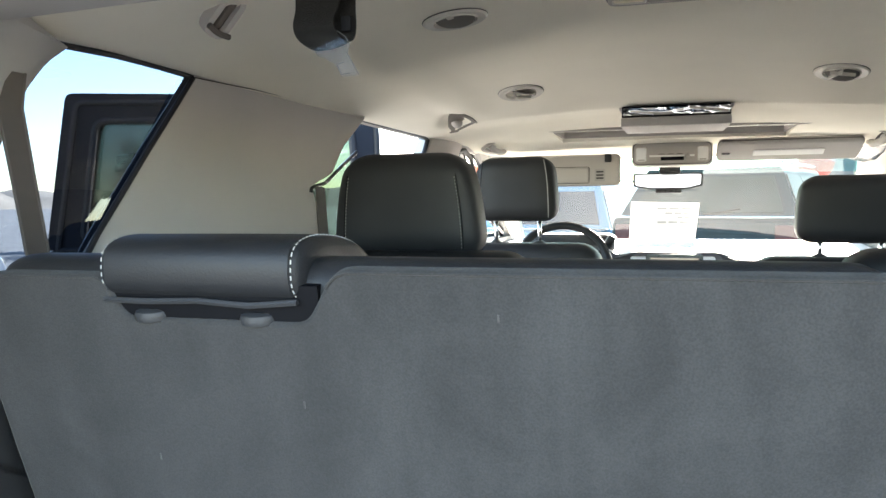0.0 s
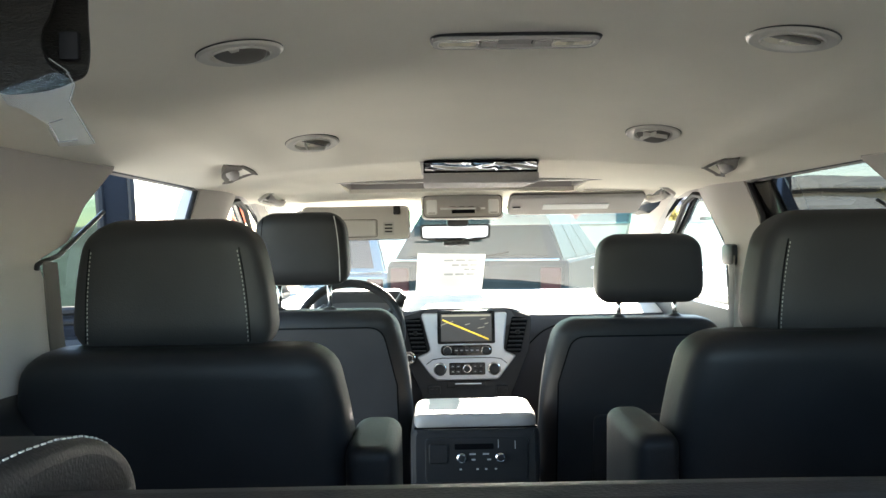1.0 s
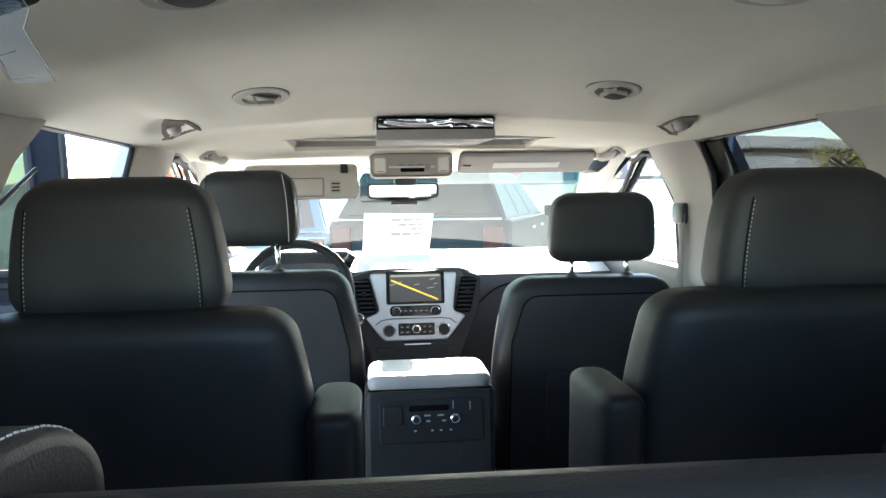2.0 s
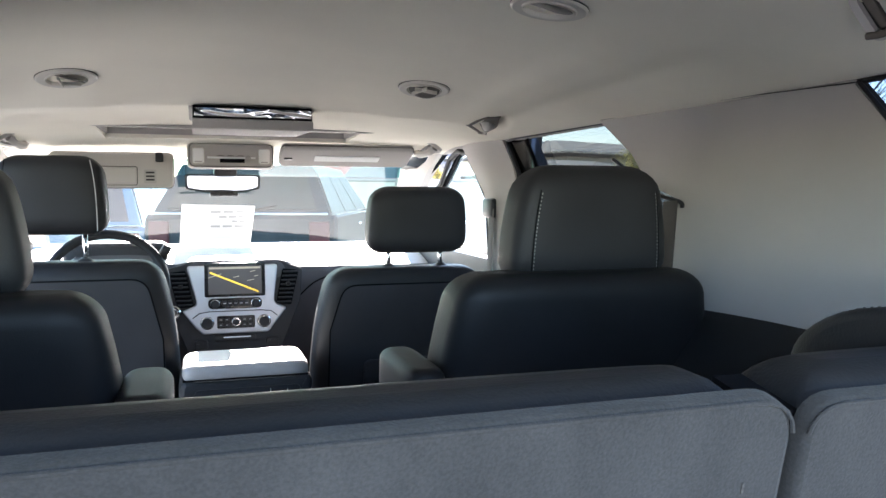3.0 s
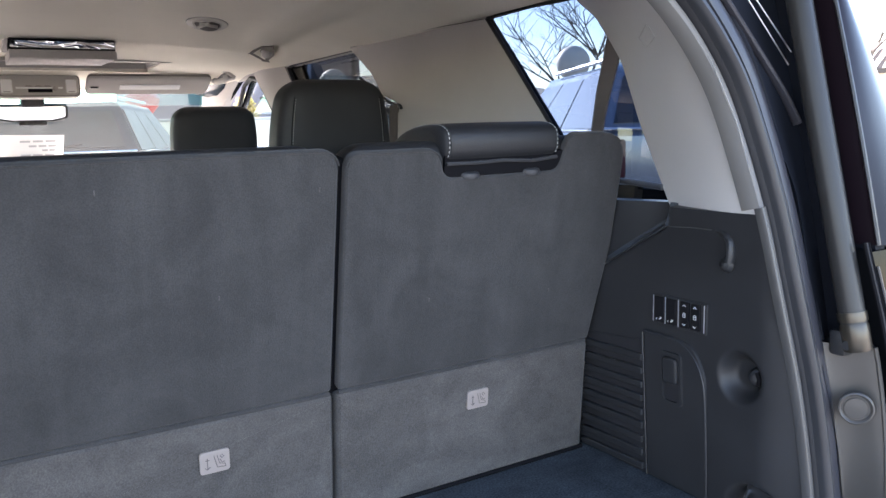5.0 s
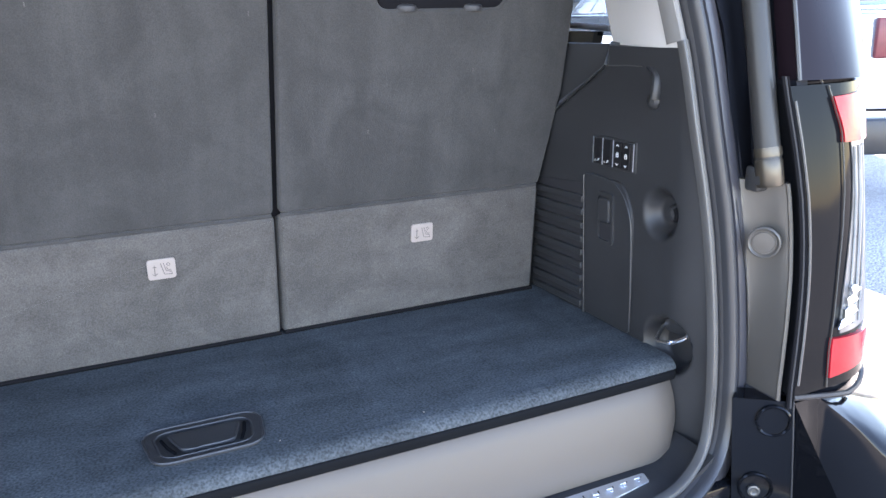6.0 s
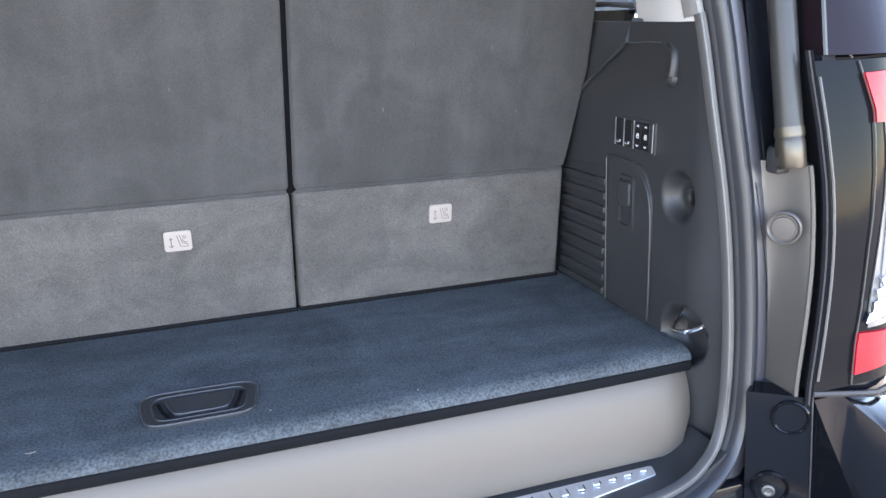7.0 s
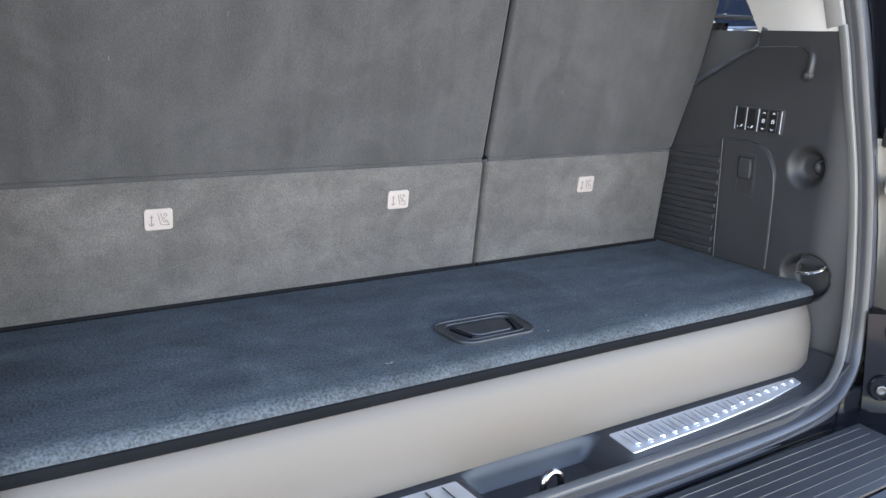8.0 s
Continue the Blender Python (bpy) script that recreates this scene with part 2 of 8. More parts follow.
M_SIDEWALK = mat("concrete", (0.34, 0.32, 0.29), 0.9, var=0.12, scale=1.2, bump=0.4, grain=60)
M_STUCCO = mat("tan_stucco", (0.70, 0.62, 0.50), 0.95, var=0.08, scale=1.2, bump=0.5, grain=40)
M_PALESTUCCO = mat("pale_pink_stucco", (0.24, 0.20, 0.205), 0.95, var=0.06, scale=0.8, bump=0.3, grain=30)
# dark bed puts the shade between the barrel tiles into the colour
M_TILEBED = mat("shaded_tile_bed", (0.09, 0.07, 0.055), 0.95, var=0.25, scale=4, bump=0.3, grain=30)
M_SOCKET = mat("dull_bronze_socket", (0.050, 0.042, 0.032), 0.34, 0.5, var=0.2, scale=30, bump=0.05)
M_CUP = mat("reading_light_cup", (0.85, 0.80, 0.64), 0.30, 0.25, var=0.12, scale=60, bump=0.2, grain=160)
M_TILE = mat("clay_roof_tile", (0.80, 0.70, 0.56), 0.85, var=0.2, scale=3, bump=0.3, grain=30)
M_BARK = mat("grey_bark", (0.12, 0.10, 0.085), 0.95, var=0.25, scale=6, bump=0.8, grain=40)
M_LEAF = leaf_mat("green_foliage", (0.06, 0.10, 0.045))
M_DRYLEAF = leaf_mat("dry_foliage", (0.16, 0.13, 0.06))
M_NAVY = mat("navy_car_paint", (0.014, 0.02, 0.036), 0.1, var=0.1, scale=3, bump=0.0, coat=1.0)
M_SLATE = mat("dusty_dark_paint", (0.020, 0.038, 0.046), 0.5, var=0.15, scale=4, bump=0.05, spec=0.15)
M_DOORIN = mat("navy_door_inner", (0.0065, 0.0080, 0.0125), 0.7, spec=0.15, var=0.1, scale=5, bump=0.1)
M_PALEBLUE = mat("pale_blue_paint", (0.10, 0.21, 0.32), 0.2, var=0.06, scale=3, bump=0.0, coat=1.0)
M_SILVERCAR = mat("silver_blue_car_paint", (0.46, 0.49, 0.53), 0.2, 0.3, var=0.05, scale=3, bump=0.0, coat=1.0)
M_DEEPBLUE = mat("silver_blue_flake_paint", (0.21, 0.25, 0.31), 0.13, 0.65, var=0.08, scale=3, bump=0.0, coat=1.0)
M_CORNERGLASS = mat("corner_glass", (0.008, 0.005, 0.007), 0.05, var=0.2, scale=3, bump=0.0, spec=0.08)
M_CARGLASS = mat("dark_car_glass", (0.02, 0.025, 0.03), 0.04, var=0.2, scale=2, bump=0.0, coat=1.0)
M_DUSTGLASS = mat("dusty_dark_glass", (0.036, 0.050, 0.044), 0.4, var=0.2, scale=6, bump=0.0, grain=120, fleck=0.45, spec=0.12)
M_REDCLOTH = mat("red_balloon", (0.6, 0.03, 0.03), 0.35, var=0.05, bump=0.0)
M_CREAM = mat("cream_dome", (0.6, 0.56, 0.47), 0.6, var=0.05, scale=3, bump=0.1)
M_DIRT = mat("desert_ground", (0.30, 0.25, 0.19), 0.95, var=0.15, scale=0.6, bump=0.4, grain=20)


# ---- mesh helpers ----
def part(name, bm, material, parent=None, label="", smooth=True, sharp=35):
    me = bpy.data.meshes.new(name)
    bmesh.ops.recalc_face_normals(bm, faces=bm.faces[:])
    for f in bm.faces:
        f.smooth = smooth and len(f.verts) <= 6
    if smooth:
        lim = radians(sharp)
        for e in bm.edges:
            if len(e.link_faces) == 2 and (e.calc_face_angle(0.0) > lim or any(len(f.verts) > 6 for f in e.link_faces)):
                e.smooth = False
    bm.to_mesh(me)
    bm.free()
    me.materials.append(material)
    ob = new(name, me)
    if parent is not None:
        ob.parent = parent
    if label:
        tagged(ob, label)
    return ob


def thing(name, at, label, category, group="", kind=""):
    """An empty at the foot of a thing; its parts are built in world places and hung under it."""
    ob = new(name)
    ob.location = at
    return tagged(ob, label, category, group, kind)


def under(ob, parent):
    """Hang ob under parent without moving it."""
    ob.parent = parent
    ob.matrix_parent_inverse = Matrix.Translation(parent.location).inverted()
    return ob


def piece(name, bm, material, parent, label="", smooth=True, sharp=35):
    return under(part(name, bm, material, None, label, smooth, sharp), parent)


def box(x0, x1, y0, y1, z0, z1, bevel=0.0, seg=2, bm=None):
    out = bm or bmesh.new()
    tmp = bmesh.new()
    bmesh.ops.create_cube(tmp, size=1)
    for v in tmp.verts:
        v.co = Vector(((x0 + x1) / 2 + v.co.x * (x1 - x0), (y0 + y1) / 2 + v.co.y * (y1 - y0), (z0 + z1) / 2 + v.co.z * (z1 - z0)))
    if bevel > 0:
        bmesh.ops.bevel(tmp, geom=tmp.edges[:], offset=bevel, segments=seg, profile=0.5, affect="EDGES")
    return merge(out, tmp)


def merge(out, tmp):
    idx = {v: out.verts.new(v.co) for v in tmp.verts}
    for f in tmp.faces:
        out.faces.new([idx[v] for v in f.verts])
    tmp.free()
    return out


def moved(bm, m):
    for v in bm.verts:
        v.co = m @ v.co
    return bm


def loft(rings, cap=True, closed_ring=True, closed_path=False, bm=None):
    bm = bm or bmesh.new()
    vs = [[bm.verts.new(p) for p in r] for r in rings]
    n = len(rings[0])
    m = n if closed_ring else n - 1
    pairs = list(zip(vs, vs[1:])) + ([(vs[-1], vs[0])] if closed_path else [])
    for a, b in pairs:
        for i in range(m):
            j = (i + 1) % n
            bm.faces.new((a[i], a[j], b[j], b[i]))
    if cap and not closed_path and closed_ring:
        bm.faces.new(vs[0][::-1])
        bm.faces.new(vs[-1])
    return bm


def sup(a, p):
    """A point of the unit super-ellipse."""
    c, s = math.cos(a), math.sin(a)
    return math.copysign(abs(c) ** (2 / p), c), math.copysign(abs(s) ** (2 / p), s)


def cushion(z0, z1, cx, cy, hx, hy, r=0.03, p=5.0, n=40, mid=10, bm=None):
    """A padded upright body: cx, cy, hx, hy are functions of 0..1 up its height; its ends are rounded by r."""
    h = z1 - z0
    zs = [z0 + r * (1 - math.cos(radians(a))) for a in range(0, 90, 15)]
    zs += [z0 + r + (h - 2 * r) * i / mid for i in range(mid + 1)]
    zs += [z1 - r * (1 - math.cos(radians(a))) for a in range(75, -1, -15)]
    rings = []
    for z in zs:
        d = min(z - z0, z1 - z)
        cut = r - math.sqrt(max(0.0, r * r - (r - d) ** 2)) if d < r else 0.0
        u = (z - z0) / h
        x, y, ax, ay = cx(u), cy(u), max(hx(u) - cut, 0.003), max(hy(u) - cut, 0.003)
        rings.append([Vector((x + ax * sup(2 * math.pi * i / n, p)[0], y + ay * sup(2 * math.pi * i / n, p)[1], z)) for i in range(n)])
    return loft(rings, bm=bm)


def tube(points, radius, n=10, closed=False, bm=None, flat=1.0, up=None):
    """A round bar along points. radius may be a function of 0..1; flat squeezes it along the second axis."""
    pts = [Vector(p) for p in points]
    rings, side = [], None
    for i, p in enumerate(pts):
        a = pts[(i - 1) % len(pts)] if closed or i else p
        b = pts[(i + 1) % len(pts)] if closed or i < len(pts) - 1 else p
        t = (b - a).normalized()
        if side is None:
            side = t.cross(Vector(up or (0, 0, 1)))
            if side.length < 0.1:
                side = t.cross(Vector((1, 0, 0)))
        side = (side - t * side.dot(t)).normalized()
        other = t.cross(side)
        rad = radius(i / max(1, len(pts) - 1)) if callable(radius) else radius
        rings.append([p + side * rad * math.cos(2 * math.pi * k / n) + other * rad * flat * math.sin(2 * math.pi * k / n) for k in range(n)])
    return loft(rings, closed_path=closed, bm=bm)


def smooth_path(points, per=8, closed=False):
    """Catmull-Rom through points."""
    P = [Vector(p) for p in points]
    n, out = len(P), []
    for i in range(n if closed else n - 1):
        a, b, c, d = (P[(i - 1) % n], P[i], P[(i + 1) % n], P[(i + 2) % n]) if closed else (P[max(i - 1, 0)], P[i], P[i + 1], P[min(i + 2, n - 1)])
        for k in range(per):
            t = k / per
            out.append(0.5 * (2 * b + (c - a) * t + (2 * a - 5 * b + 4 * c - d) * t * t + (3 * b - a - 3 * c + d) * t ** 3))
    return out if closed else out + [P[-1]]


def fillet(poly, r, seg=5):
    """Round the corners of a 2D polygon; r one radius or one per corner."""
    out, n = [], len(poly)
    for i in range(n):
        p, a, b = Vector(poly[i]), Vector(poly[i - 1]), Vector(poly[(i + 1) % n])
        rad = r[i] if isinstance(r, (list, tuple)) else r
        if rad <= 0:
            out.append(p)
            continue
        u, v = (a - p).normalized(), (b - p).normalized()
        half = u.angle(v) / 2
        cut = min(rad / math.tan(half), 0.48 * (a - p).length, 0.48 * (b - p).length)
        s, e = p + u * cut, p + v * cut
        for k in range(seg + 1):
            t = k / seg
            out.append((1 - t) ** 2 * s + 2 * t * (1 - t) * p + t * t * e)
    return out


def slab(poly, put, t0, t1, bevel=0.0, bm=None):
    """A flat plate of a 2D outline: put(u, v, w) gives the place; w runs from t0 to t1; bevel rounds the t1 face."""
    bm = bm or bmesh.new()
    P = [Vector(p) for p in poly]
    turn = sum(a.x * b.y - b.x * a.y for a, b in zip(P, P[1:] + P[:1]))

    def ring(w, inset):
        res = []
        for i, p in enumerate(P):
            q = p
            if inset:
                a, b = (p - P[i - 1]), (P[(i + 1) % len(P)] - p)
                a, b = (a.normalized() if a.length > 1e-7 else b.normalized()), (b.normalized() if b.length > 1e-7 else a.normalized())
                n = Vector((-(a.y + b.y), a.x + b.x))
                n = n.normalized() if n.length > 1e-6 else Vector((0, 0))
                q = p + n * inset * (1 if turn > 0 else -1)
            res.append(put(q.x, q.y, w))
        return res
    rings = [ring(t0, 0)]
    if bevel > 0:
        s = 1 if t1 > t0 else -1
        rings += [ring(t1 - s * bevel, 0), ring(t1 - s * bevel * 0.3, bevel * 0.3), ring(t1, bevel)]
    else:
        rings.append(ring(t1, 0))
    return loft(rings, bm=bm)


def frame_ring(outer, inner, put, t0, t1, bm=None):
    """A flat frame between two outlines with the same number of points."""
    bm = bm or bmesh.new()
    rings = [[put(p.x, p.y, w) for p in map(Vector, poly)] for poly, w in ((outer, t0), (outer, t1), (inner, t1), (inner, t0))]
    vs = [[bm.verts.new(p) for p in r] for r in rings]
    n = len(outer)
    for k in range(4):
        a, b = vs[k], vs[(k + 1) % 4]
        for i in range(n):
            j = (i + 1) % n
            bm.faces.new((a[i], a[j], b[j], b[i]))
    return bm


def shell(front, back, nu, nv, bm=None):
    """A closed skin between two surfaces given as functions of u, v in 0..1."""
    bm = bm or bmesh.new()
    F = [[bm.verts.new(front(i / nu, j / nv)) for j in range(nv + 1)] for i in range(nu + 1)]
    B = [[bm.verts.new(back(i / nu, j / nv)) for j in range(nv + 1)] for i in range(nu + 1)]
    for i in range(nu):
        for j in range(nv):
            bm.faces.new((F[i][j], F[i + 1][j], F[i + 1][j + 1], F[i][j + 1]))
            bm.faces.new((B[i][j], B[i][j + 1], B[i + 1][j + 1], B[i + 1][j]))
    for i in range(nu):
        for j in (0, nv):
            bm.faces.new((F[i][j], B[i][j], B[i + 1][j], F[i + 1][j]))
    for j in range(nv):
        for i in (0, nu):
            bm.faces.new((F[i][j], F[i][j + 1], B[i][j + 1], B[i][j]))
    return bm


def along(points):
    """A polyline as a function of 0..1 by length."""
    P = [Vector(p) for p in points]
    acc = [0.0]
    for a, b in zip(P, P[1:]):
        acc.append(acc[-1] + (b - a).length)

    def at(u):
        s = u * acc[-1]
        for k in range(len(P) - 1):
            if s <= acc[k + 1] or k == len(P) - 2:
                return P[k].lerp(P[k + 1], (s - acc[k]) / max(acc[k + 1] - acc[k], 1e-9))
    return at


def ruled(A, B, nu, nv, thick, bow=(0, 0, 0)):
    """A skin between two lines A and B, bowed in the middle, with thickness along thick."""
    fa, fb, t, w = along(A), along(B), Vector(thick), Vector(bow)
    front = lambda u, v: fa(u).lerp(fb(u), v) + w * math.sin(math.pi * v)
    return shell(front, lambda u, v: front(u, v) + t, nu, nv)


def disc(c, axis, r, h, n=24, r2=None, bm=None):
    """A short turned body along axis from c."""
    ax = Vector(axis).normalized()
    s = ax.orthogonal().normalized()
    o = ax.cross(s)
    ring = lambda d, rad: [Vector(c) + ax * d + s * rad * math.cos(2 * math.pi * k / n) + o * rad * math.sin(2 * math.pi * k / n) for k in range(n)]
    return loft([ring(0, r), ring(h, r if r2 is None else r2)], bm=bm)


def turned(c, axis, prof, n=28, bm=None, cap=True):
    """A body of revolution: prof is a row of (distance along axis, radius)."""
    ax = Vector(axis).normalized()
    s = ax.orthogonal().normalized()
    o = ax.cross(s)
    return loft([[Vector(c) + ax * d + s * rad * math.cos(2 * math.pi * k / n) + o * rad * math.sin(2 * math.pi * k / n) for k in range(n)] for d, rad in prof], cap=cap, bm=bm)


def stitches(points, length=0.005, gap=0.004, radius=0.0011, bm=None):
    """Short thread stitches laid along a line."""
    bm = bm or bmesh.new()
    at = along(points)
    total = sum((Vector(b) - Vector(a)).length for a, b in zip(points, points[1:]))
    k = 0.0
    while k + length < total:
        tube([at(k / total), at((k + length) / total)], radius, 5, bm=bm)
        k += length + gap
    return bm


def smoothstep(a, b, x):
    t = max(0.0, min(1.0, (x - a) / (b - a)))
    return t * t * (3 - 2 * t)


def mirror_x(bm):
    for v in bm.verts:
        v.co.x = -v.co.x
    return bm


YZ = lambda x, s=1: (lambda u, v, w: Vector((x + s * w, u, v)))     # outline in y, z; thickness along x
XZ = lambda y, s=1: (lambda u, v, w: Vector((u, y + s * w, v)))     # outline in x, z; thickness along y
XY = lambda z, s=1: (lambda u, v, w: Vector((u, v, z + s * w)))     # outline in x, y; thickness along z
RECT = lambda u0, u1, v0, v1, r=0.0: fillet([(u0, v0), (u1, v0), (u1, v1), (u0, v1)], r) if r else [Vector(p) for p in ((u0, v0), (u1, v0), (u1, v1), (u0, v1))]
# ---- the car's cabin: floor, lip, sill, opening ----
GROUND = -0.88
CONTOUR_HALF = [(0, -0.478, -0.152), (0.22, -0.478, -0.152), (0.42, -0.474, -0.151), (0.54, -0.464, -0.146), (0.605, -0.450, -0.130), (0.643, -0.436, -0.085), (0.656, -0.42, 0.03), (0.653, -0.397, 0.19),
                (0.640, -0.370, 0.334), (0.629, -0.347, 0.446), (0.605, -0.318, 0.57), (0.575, -0.302, 0.64), (0.535, -0.285, 0.70), (0.48, -0.27, 0.75), (0.40, -0.262, 0.785), (0.25, -0.258, 0.80), (0, -0.256, 0.806)]
CONTOUR = smooth_path(CONTOUR_HALF + [(-x, y, z) for x, y, z in CONTOUR_HALF[-2:0:-1]], 6, closed=True)


def opening_frame(i):
    """Place, outward and rearward directions on the tailgate opening's edge."""
    n = len(CONTOUR)
    p, t = CONTOUR[i], (CONTOUR[(i + 1) % n] - CONTOUR[i - 1]).normalized()
    rear = Vector((0, -1, 0))
    rear = (rear - t * rear.dot(t)).normalized()
    out = t.cross(rear).normalized()
    if out.dot(p - Vector((0, -0.36, 0.32))) < 0:
        out = -out
    return p, out, rear


def opening_sweep(profile, closed=True, keep=None):
    n, first = len(CONTOUR), 0
    if keep is not None:
        first = next(i for i in range(n) if keep(CONTOUR[i]) and not keep(CONTOUR[i - 1]))
    rings = []
    for k in range(n):
        p, o, r = opening_frame((first + k) % n)
        if keep is None or keep(p):
            rings.append([p + o * a + r * b for a, b in profile])
    return loft(rings, cap=False, closed_ring=closed, closed_path=keep is None)


frame_thing = thing("tailgate_opening", (0, -0.45, -0.2), "tailgate opening with pale trim bead and black rubber seal", "door frame", kind="structure")
piece("trim_bead", opening_sweep([(-0.0060, -0.010), (-0.0058, -0.002), (-0.0040, 0.0012), (-0.0018, 0.0018), (0.0000, 0.0006), (0.0012, 0.0018), (0.0035, 0.0014), (0.0048, -0.002), (0.0048, -0.012)], True, lambda p: p.z < 0.462), M_BEAD, frame_thing, "grey plastic trim edge with a fine groove")
piece("trim_edge", opening_sweep([(-0.008, -0.022), (-0.0068, -0.008), (-0.0045, -0.002), (0.0000, -0.0005), (0.0040, -0.002), (0.0058, -0.006), (0.0060, -0.014), (-0.006, -0.03)], True, lambda p: p.z > 0.435), M_TRIMDIM, frame_thing, "pale rounded trim edge, darkened against the sky light")
piece("inner_channel", opening_sweep([(0.0055, -0.010), (0.010, 0.001), (0.0125, 0.004), (0.0125, -0.02), (0.006, -0.02)]), M_RUBBER, frame_thing, "dark gap beside the seal")
piece("rubber_seal", opening_sweep([(0.0115, -0.02), (0.0118, 0.010), (0.0140, 0.0165), (0.0175, 0.0195), (0.0215, 0.0190), (0.0245, 0.0155), (0.0255, 0.0100), (0.0270, 0.0085), (0.0290, 0.0105), (0.0310, 0.0100), (0.0320, 0.0060), (0.0330, -0.02)]), M_SEAL, frame_thing, "ribbed black rubber seal")
piece("flange", opening_sweep([(0.0335, -0.025), (0.0338, 0.004), (0.0365, 0.0085), (0.0430, 0.0098), (0.0510, 0.0085), (0.0565, 0.0040), (0.0590, -0.003), (0.0600, -0.02)]), M_FLANGE, frame_thing, "grey painted body flange")
piece("outer_return", opening_sweep([(0.058, -0.025), (0.0595, -0.002), (0.064, 0.002), (0.069, 0.000), (0.073, -0.008), (0.076, -0.025)]), M_DOORIN, frame_thing, "black painted return of the body")

# cargo floor: carpeted slab with a rolled rear edge
prof = [(0.02, 0.0), (-0.345, 0.0), (-0.3565, -0.0018), (-0.3640, -0.0060), (-0.3675, -0.0115), (-0.3675, -0.0150), (-0.355, -0.017), (0.02, -0.020)]
hw = lambda y: 0.640
bm = bmesh.new()
xs = [-1 + 2 * i / 60 for i in range(61)]
loft([[Vector((k * hw(y), y + 0.004 * abs(k) ** 6, z)) for y, z in prof] for k in xs], bm=bm)
cargo_floor = tagged(part("floor", bm, M_FLOOR, sharp=60), "dark navy looped carpet cargo floor with rolled rear edge", "carpet floor", kind="structure")

# black strip paints the shadow band below the carpet's rolled edge
bm = loft([[Vector((k * 0.639, y + 0.004 * abs(k) ** 6, z)) for y, z in ((-0.350, -0.0160), (-0.3660, -0.0155), (-0.3685, -0.0175), (-0.3690, -0.0235), (-0.3670, -0.0310), (-0.350, -0.0345))] for k in xs])
tagged(part("floor_edge_shade", bm, mat("black_edge_shade", (0.0045, 0.005, 0.006), 0.8, var=0.15, scale=15, bump=0.3, grain=500, spec=0.04), sharp=60), "black strip for the shade under the floor's rolled edge", "edging", kind="structure")

# recessed pull handle in the floor
handle = thing("floor_handle", (-0.005, -0.283, 0), "black plastic recessed pull handle set in the carpet", "handle")
HO = fillet([(-0.080, -0.238), (-0.071, -0.322), (0.053, -0.322), (0.065, -0.240)], 0.026)
HI = fillet([(-0.067, -0.249), (-0.060, -0.312), (0.042, -0.312), (0.051, -0.251)], 0.019)
piece("bezel", frame_ring(HO, HI, XY(0.0), -0.01, 0.004), M_BLACK, handle)
piece("bezel_edge", tube([(p.x, p.y, 0.0036) for p in HO], 0.0016, 6, True), M_SEAL, handle, "rounded outer edge")
piece("inner_edge", tube([(p.x, p.y, 0.0038) for p in HI], 0.0011, 6, True), M_SEAL, handle)
piece("cup", slab(HI, XY(0.0), -0.012, 0.0006), M_BLACK, handle, "shallow finger recess")
GRIP = fillet([(-0.050, -0.257), (-0.037, -0.301), (0.023, -0.301), (0.035, -0.258)], [0.004, 0.010, 0.010, 0.004], 4)
piece("grip", slab(GRIP, XY(0.0), 0.0003, 0.0046, 0.0018), M_BLACK, handle, "tapering pull tab")
# shinier tube added to draw the U-shaped highlight of the tab
piece("grip_glint", tube(smooth_path([(-0.049, -0.262, 0.0042), (-0.043, -0.285, 0.0042), (-0.034, -0.300, 0.0042), (-0.010, -0.3015, 0.0042), (0.019, -0.300, 0.0042), (0.028, -0.285, 0.0042), (0.034, -0.263, 0.0042)], 4), 0.0013, 6), M_SEAL, handle, "U-shaped line for the highlight round the tab")
for x, k in ((-0.057, 0.010), (0.041, -0.009)):
    piece("finger_slot", tube([(x, -0.262, 0.0012), (x + 0.5 * k, -0.283, 0.0012), (x + 1.2 * k, -0.300, 0.0012)], 0.0022, 6), M_SLOT, handle, "dark slot beside the tab")

# lint on the carpet
bm = tube(smooth_path([(-0.193, -0.327, 0.002), (-0.188, -0.332, 0.004), (-0.183, -0.326, 0.002)]), 0.00045, 5)
tagged(part("thread_scrap", bm, M_TAG), "white curl of thread on the carpet", "lint")
for x, y in ((0.07, -0.325), (0.25, -0.340)):
    tagged(part("lint_speck", moved(disc((0, 0, 0), (0, 0, 1), 0.0009, 0.0010, 6), Matrix.Translation((x, y, 0.0005))), M_TAG), "white lint speck on dark carpet", "lint", "lint on the floor")

# dark block continues the painted gap shade under the floor
tagged(part("floor_gap_shade", box(-0.634, 0.634, -0.350, 0.0, -0.060, -0.0300), M_SLOT, smooth=False), "dark block for the gap shade under the rolled carpet edge", "floor core", kind="structure")

# beige lip below the floor
bm = bmesh.new()
rows = []
for i in range(65):
    k = -1 + 2 * i / 64
    end = max(0.0, (abs(k) - 0.925) / 0.075)
    zb = -0.141 + 0.046 * (1 - math.sqrt(max(0.0, 1 - end * end)))
    row = []
    for j in range(13):
        v = j / 12
        z = -0.0245 + (zb + 0.0245) * v
        y = -0.3645 - 0.024 * v - 0.006 * math.sin(math.pi * v) + 0.010 * max(0.0, 0.14 - v) / 0.14 + 0.016 * end ** 3
        row.append(Vector((k * 0.638, y, z)))
    rows.append(row)
F = rows
shell(lambda u, v: F[round(u * 64)][round(v * 12)], lambda u, v: F[round(u * 64)][round(v * 12)] + Vector((0, 0.02, 0)), 64, 12, bm)
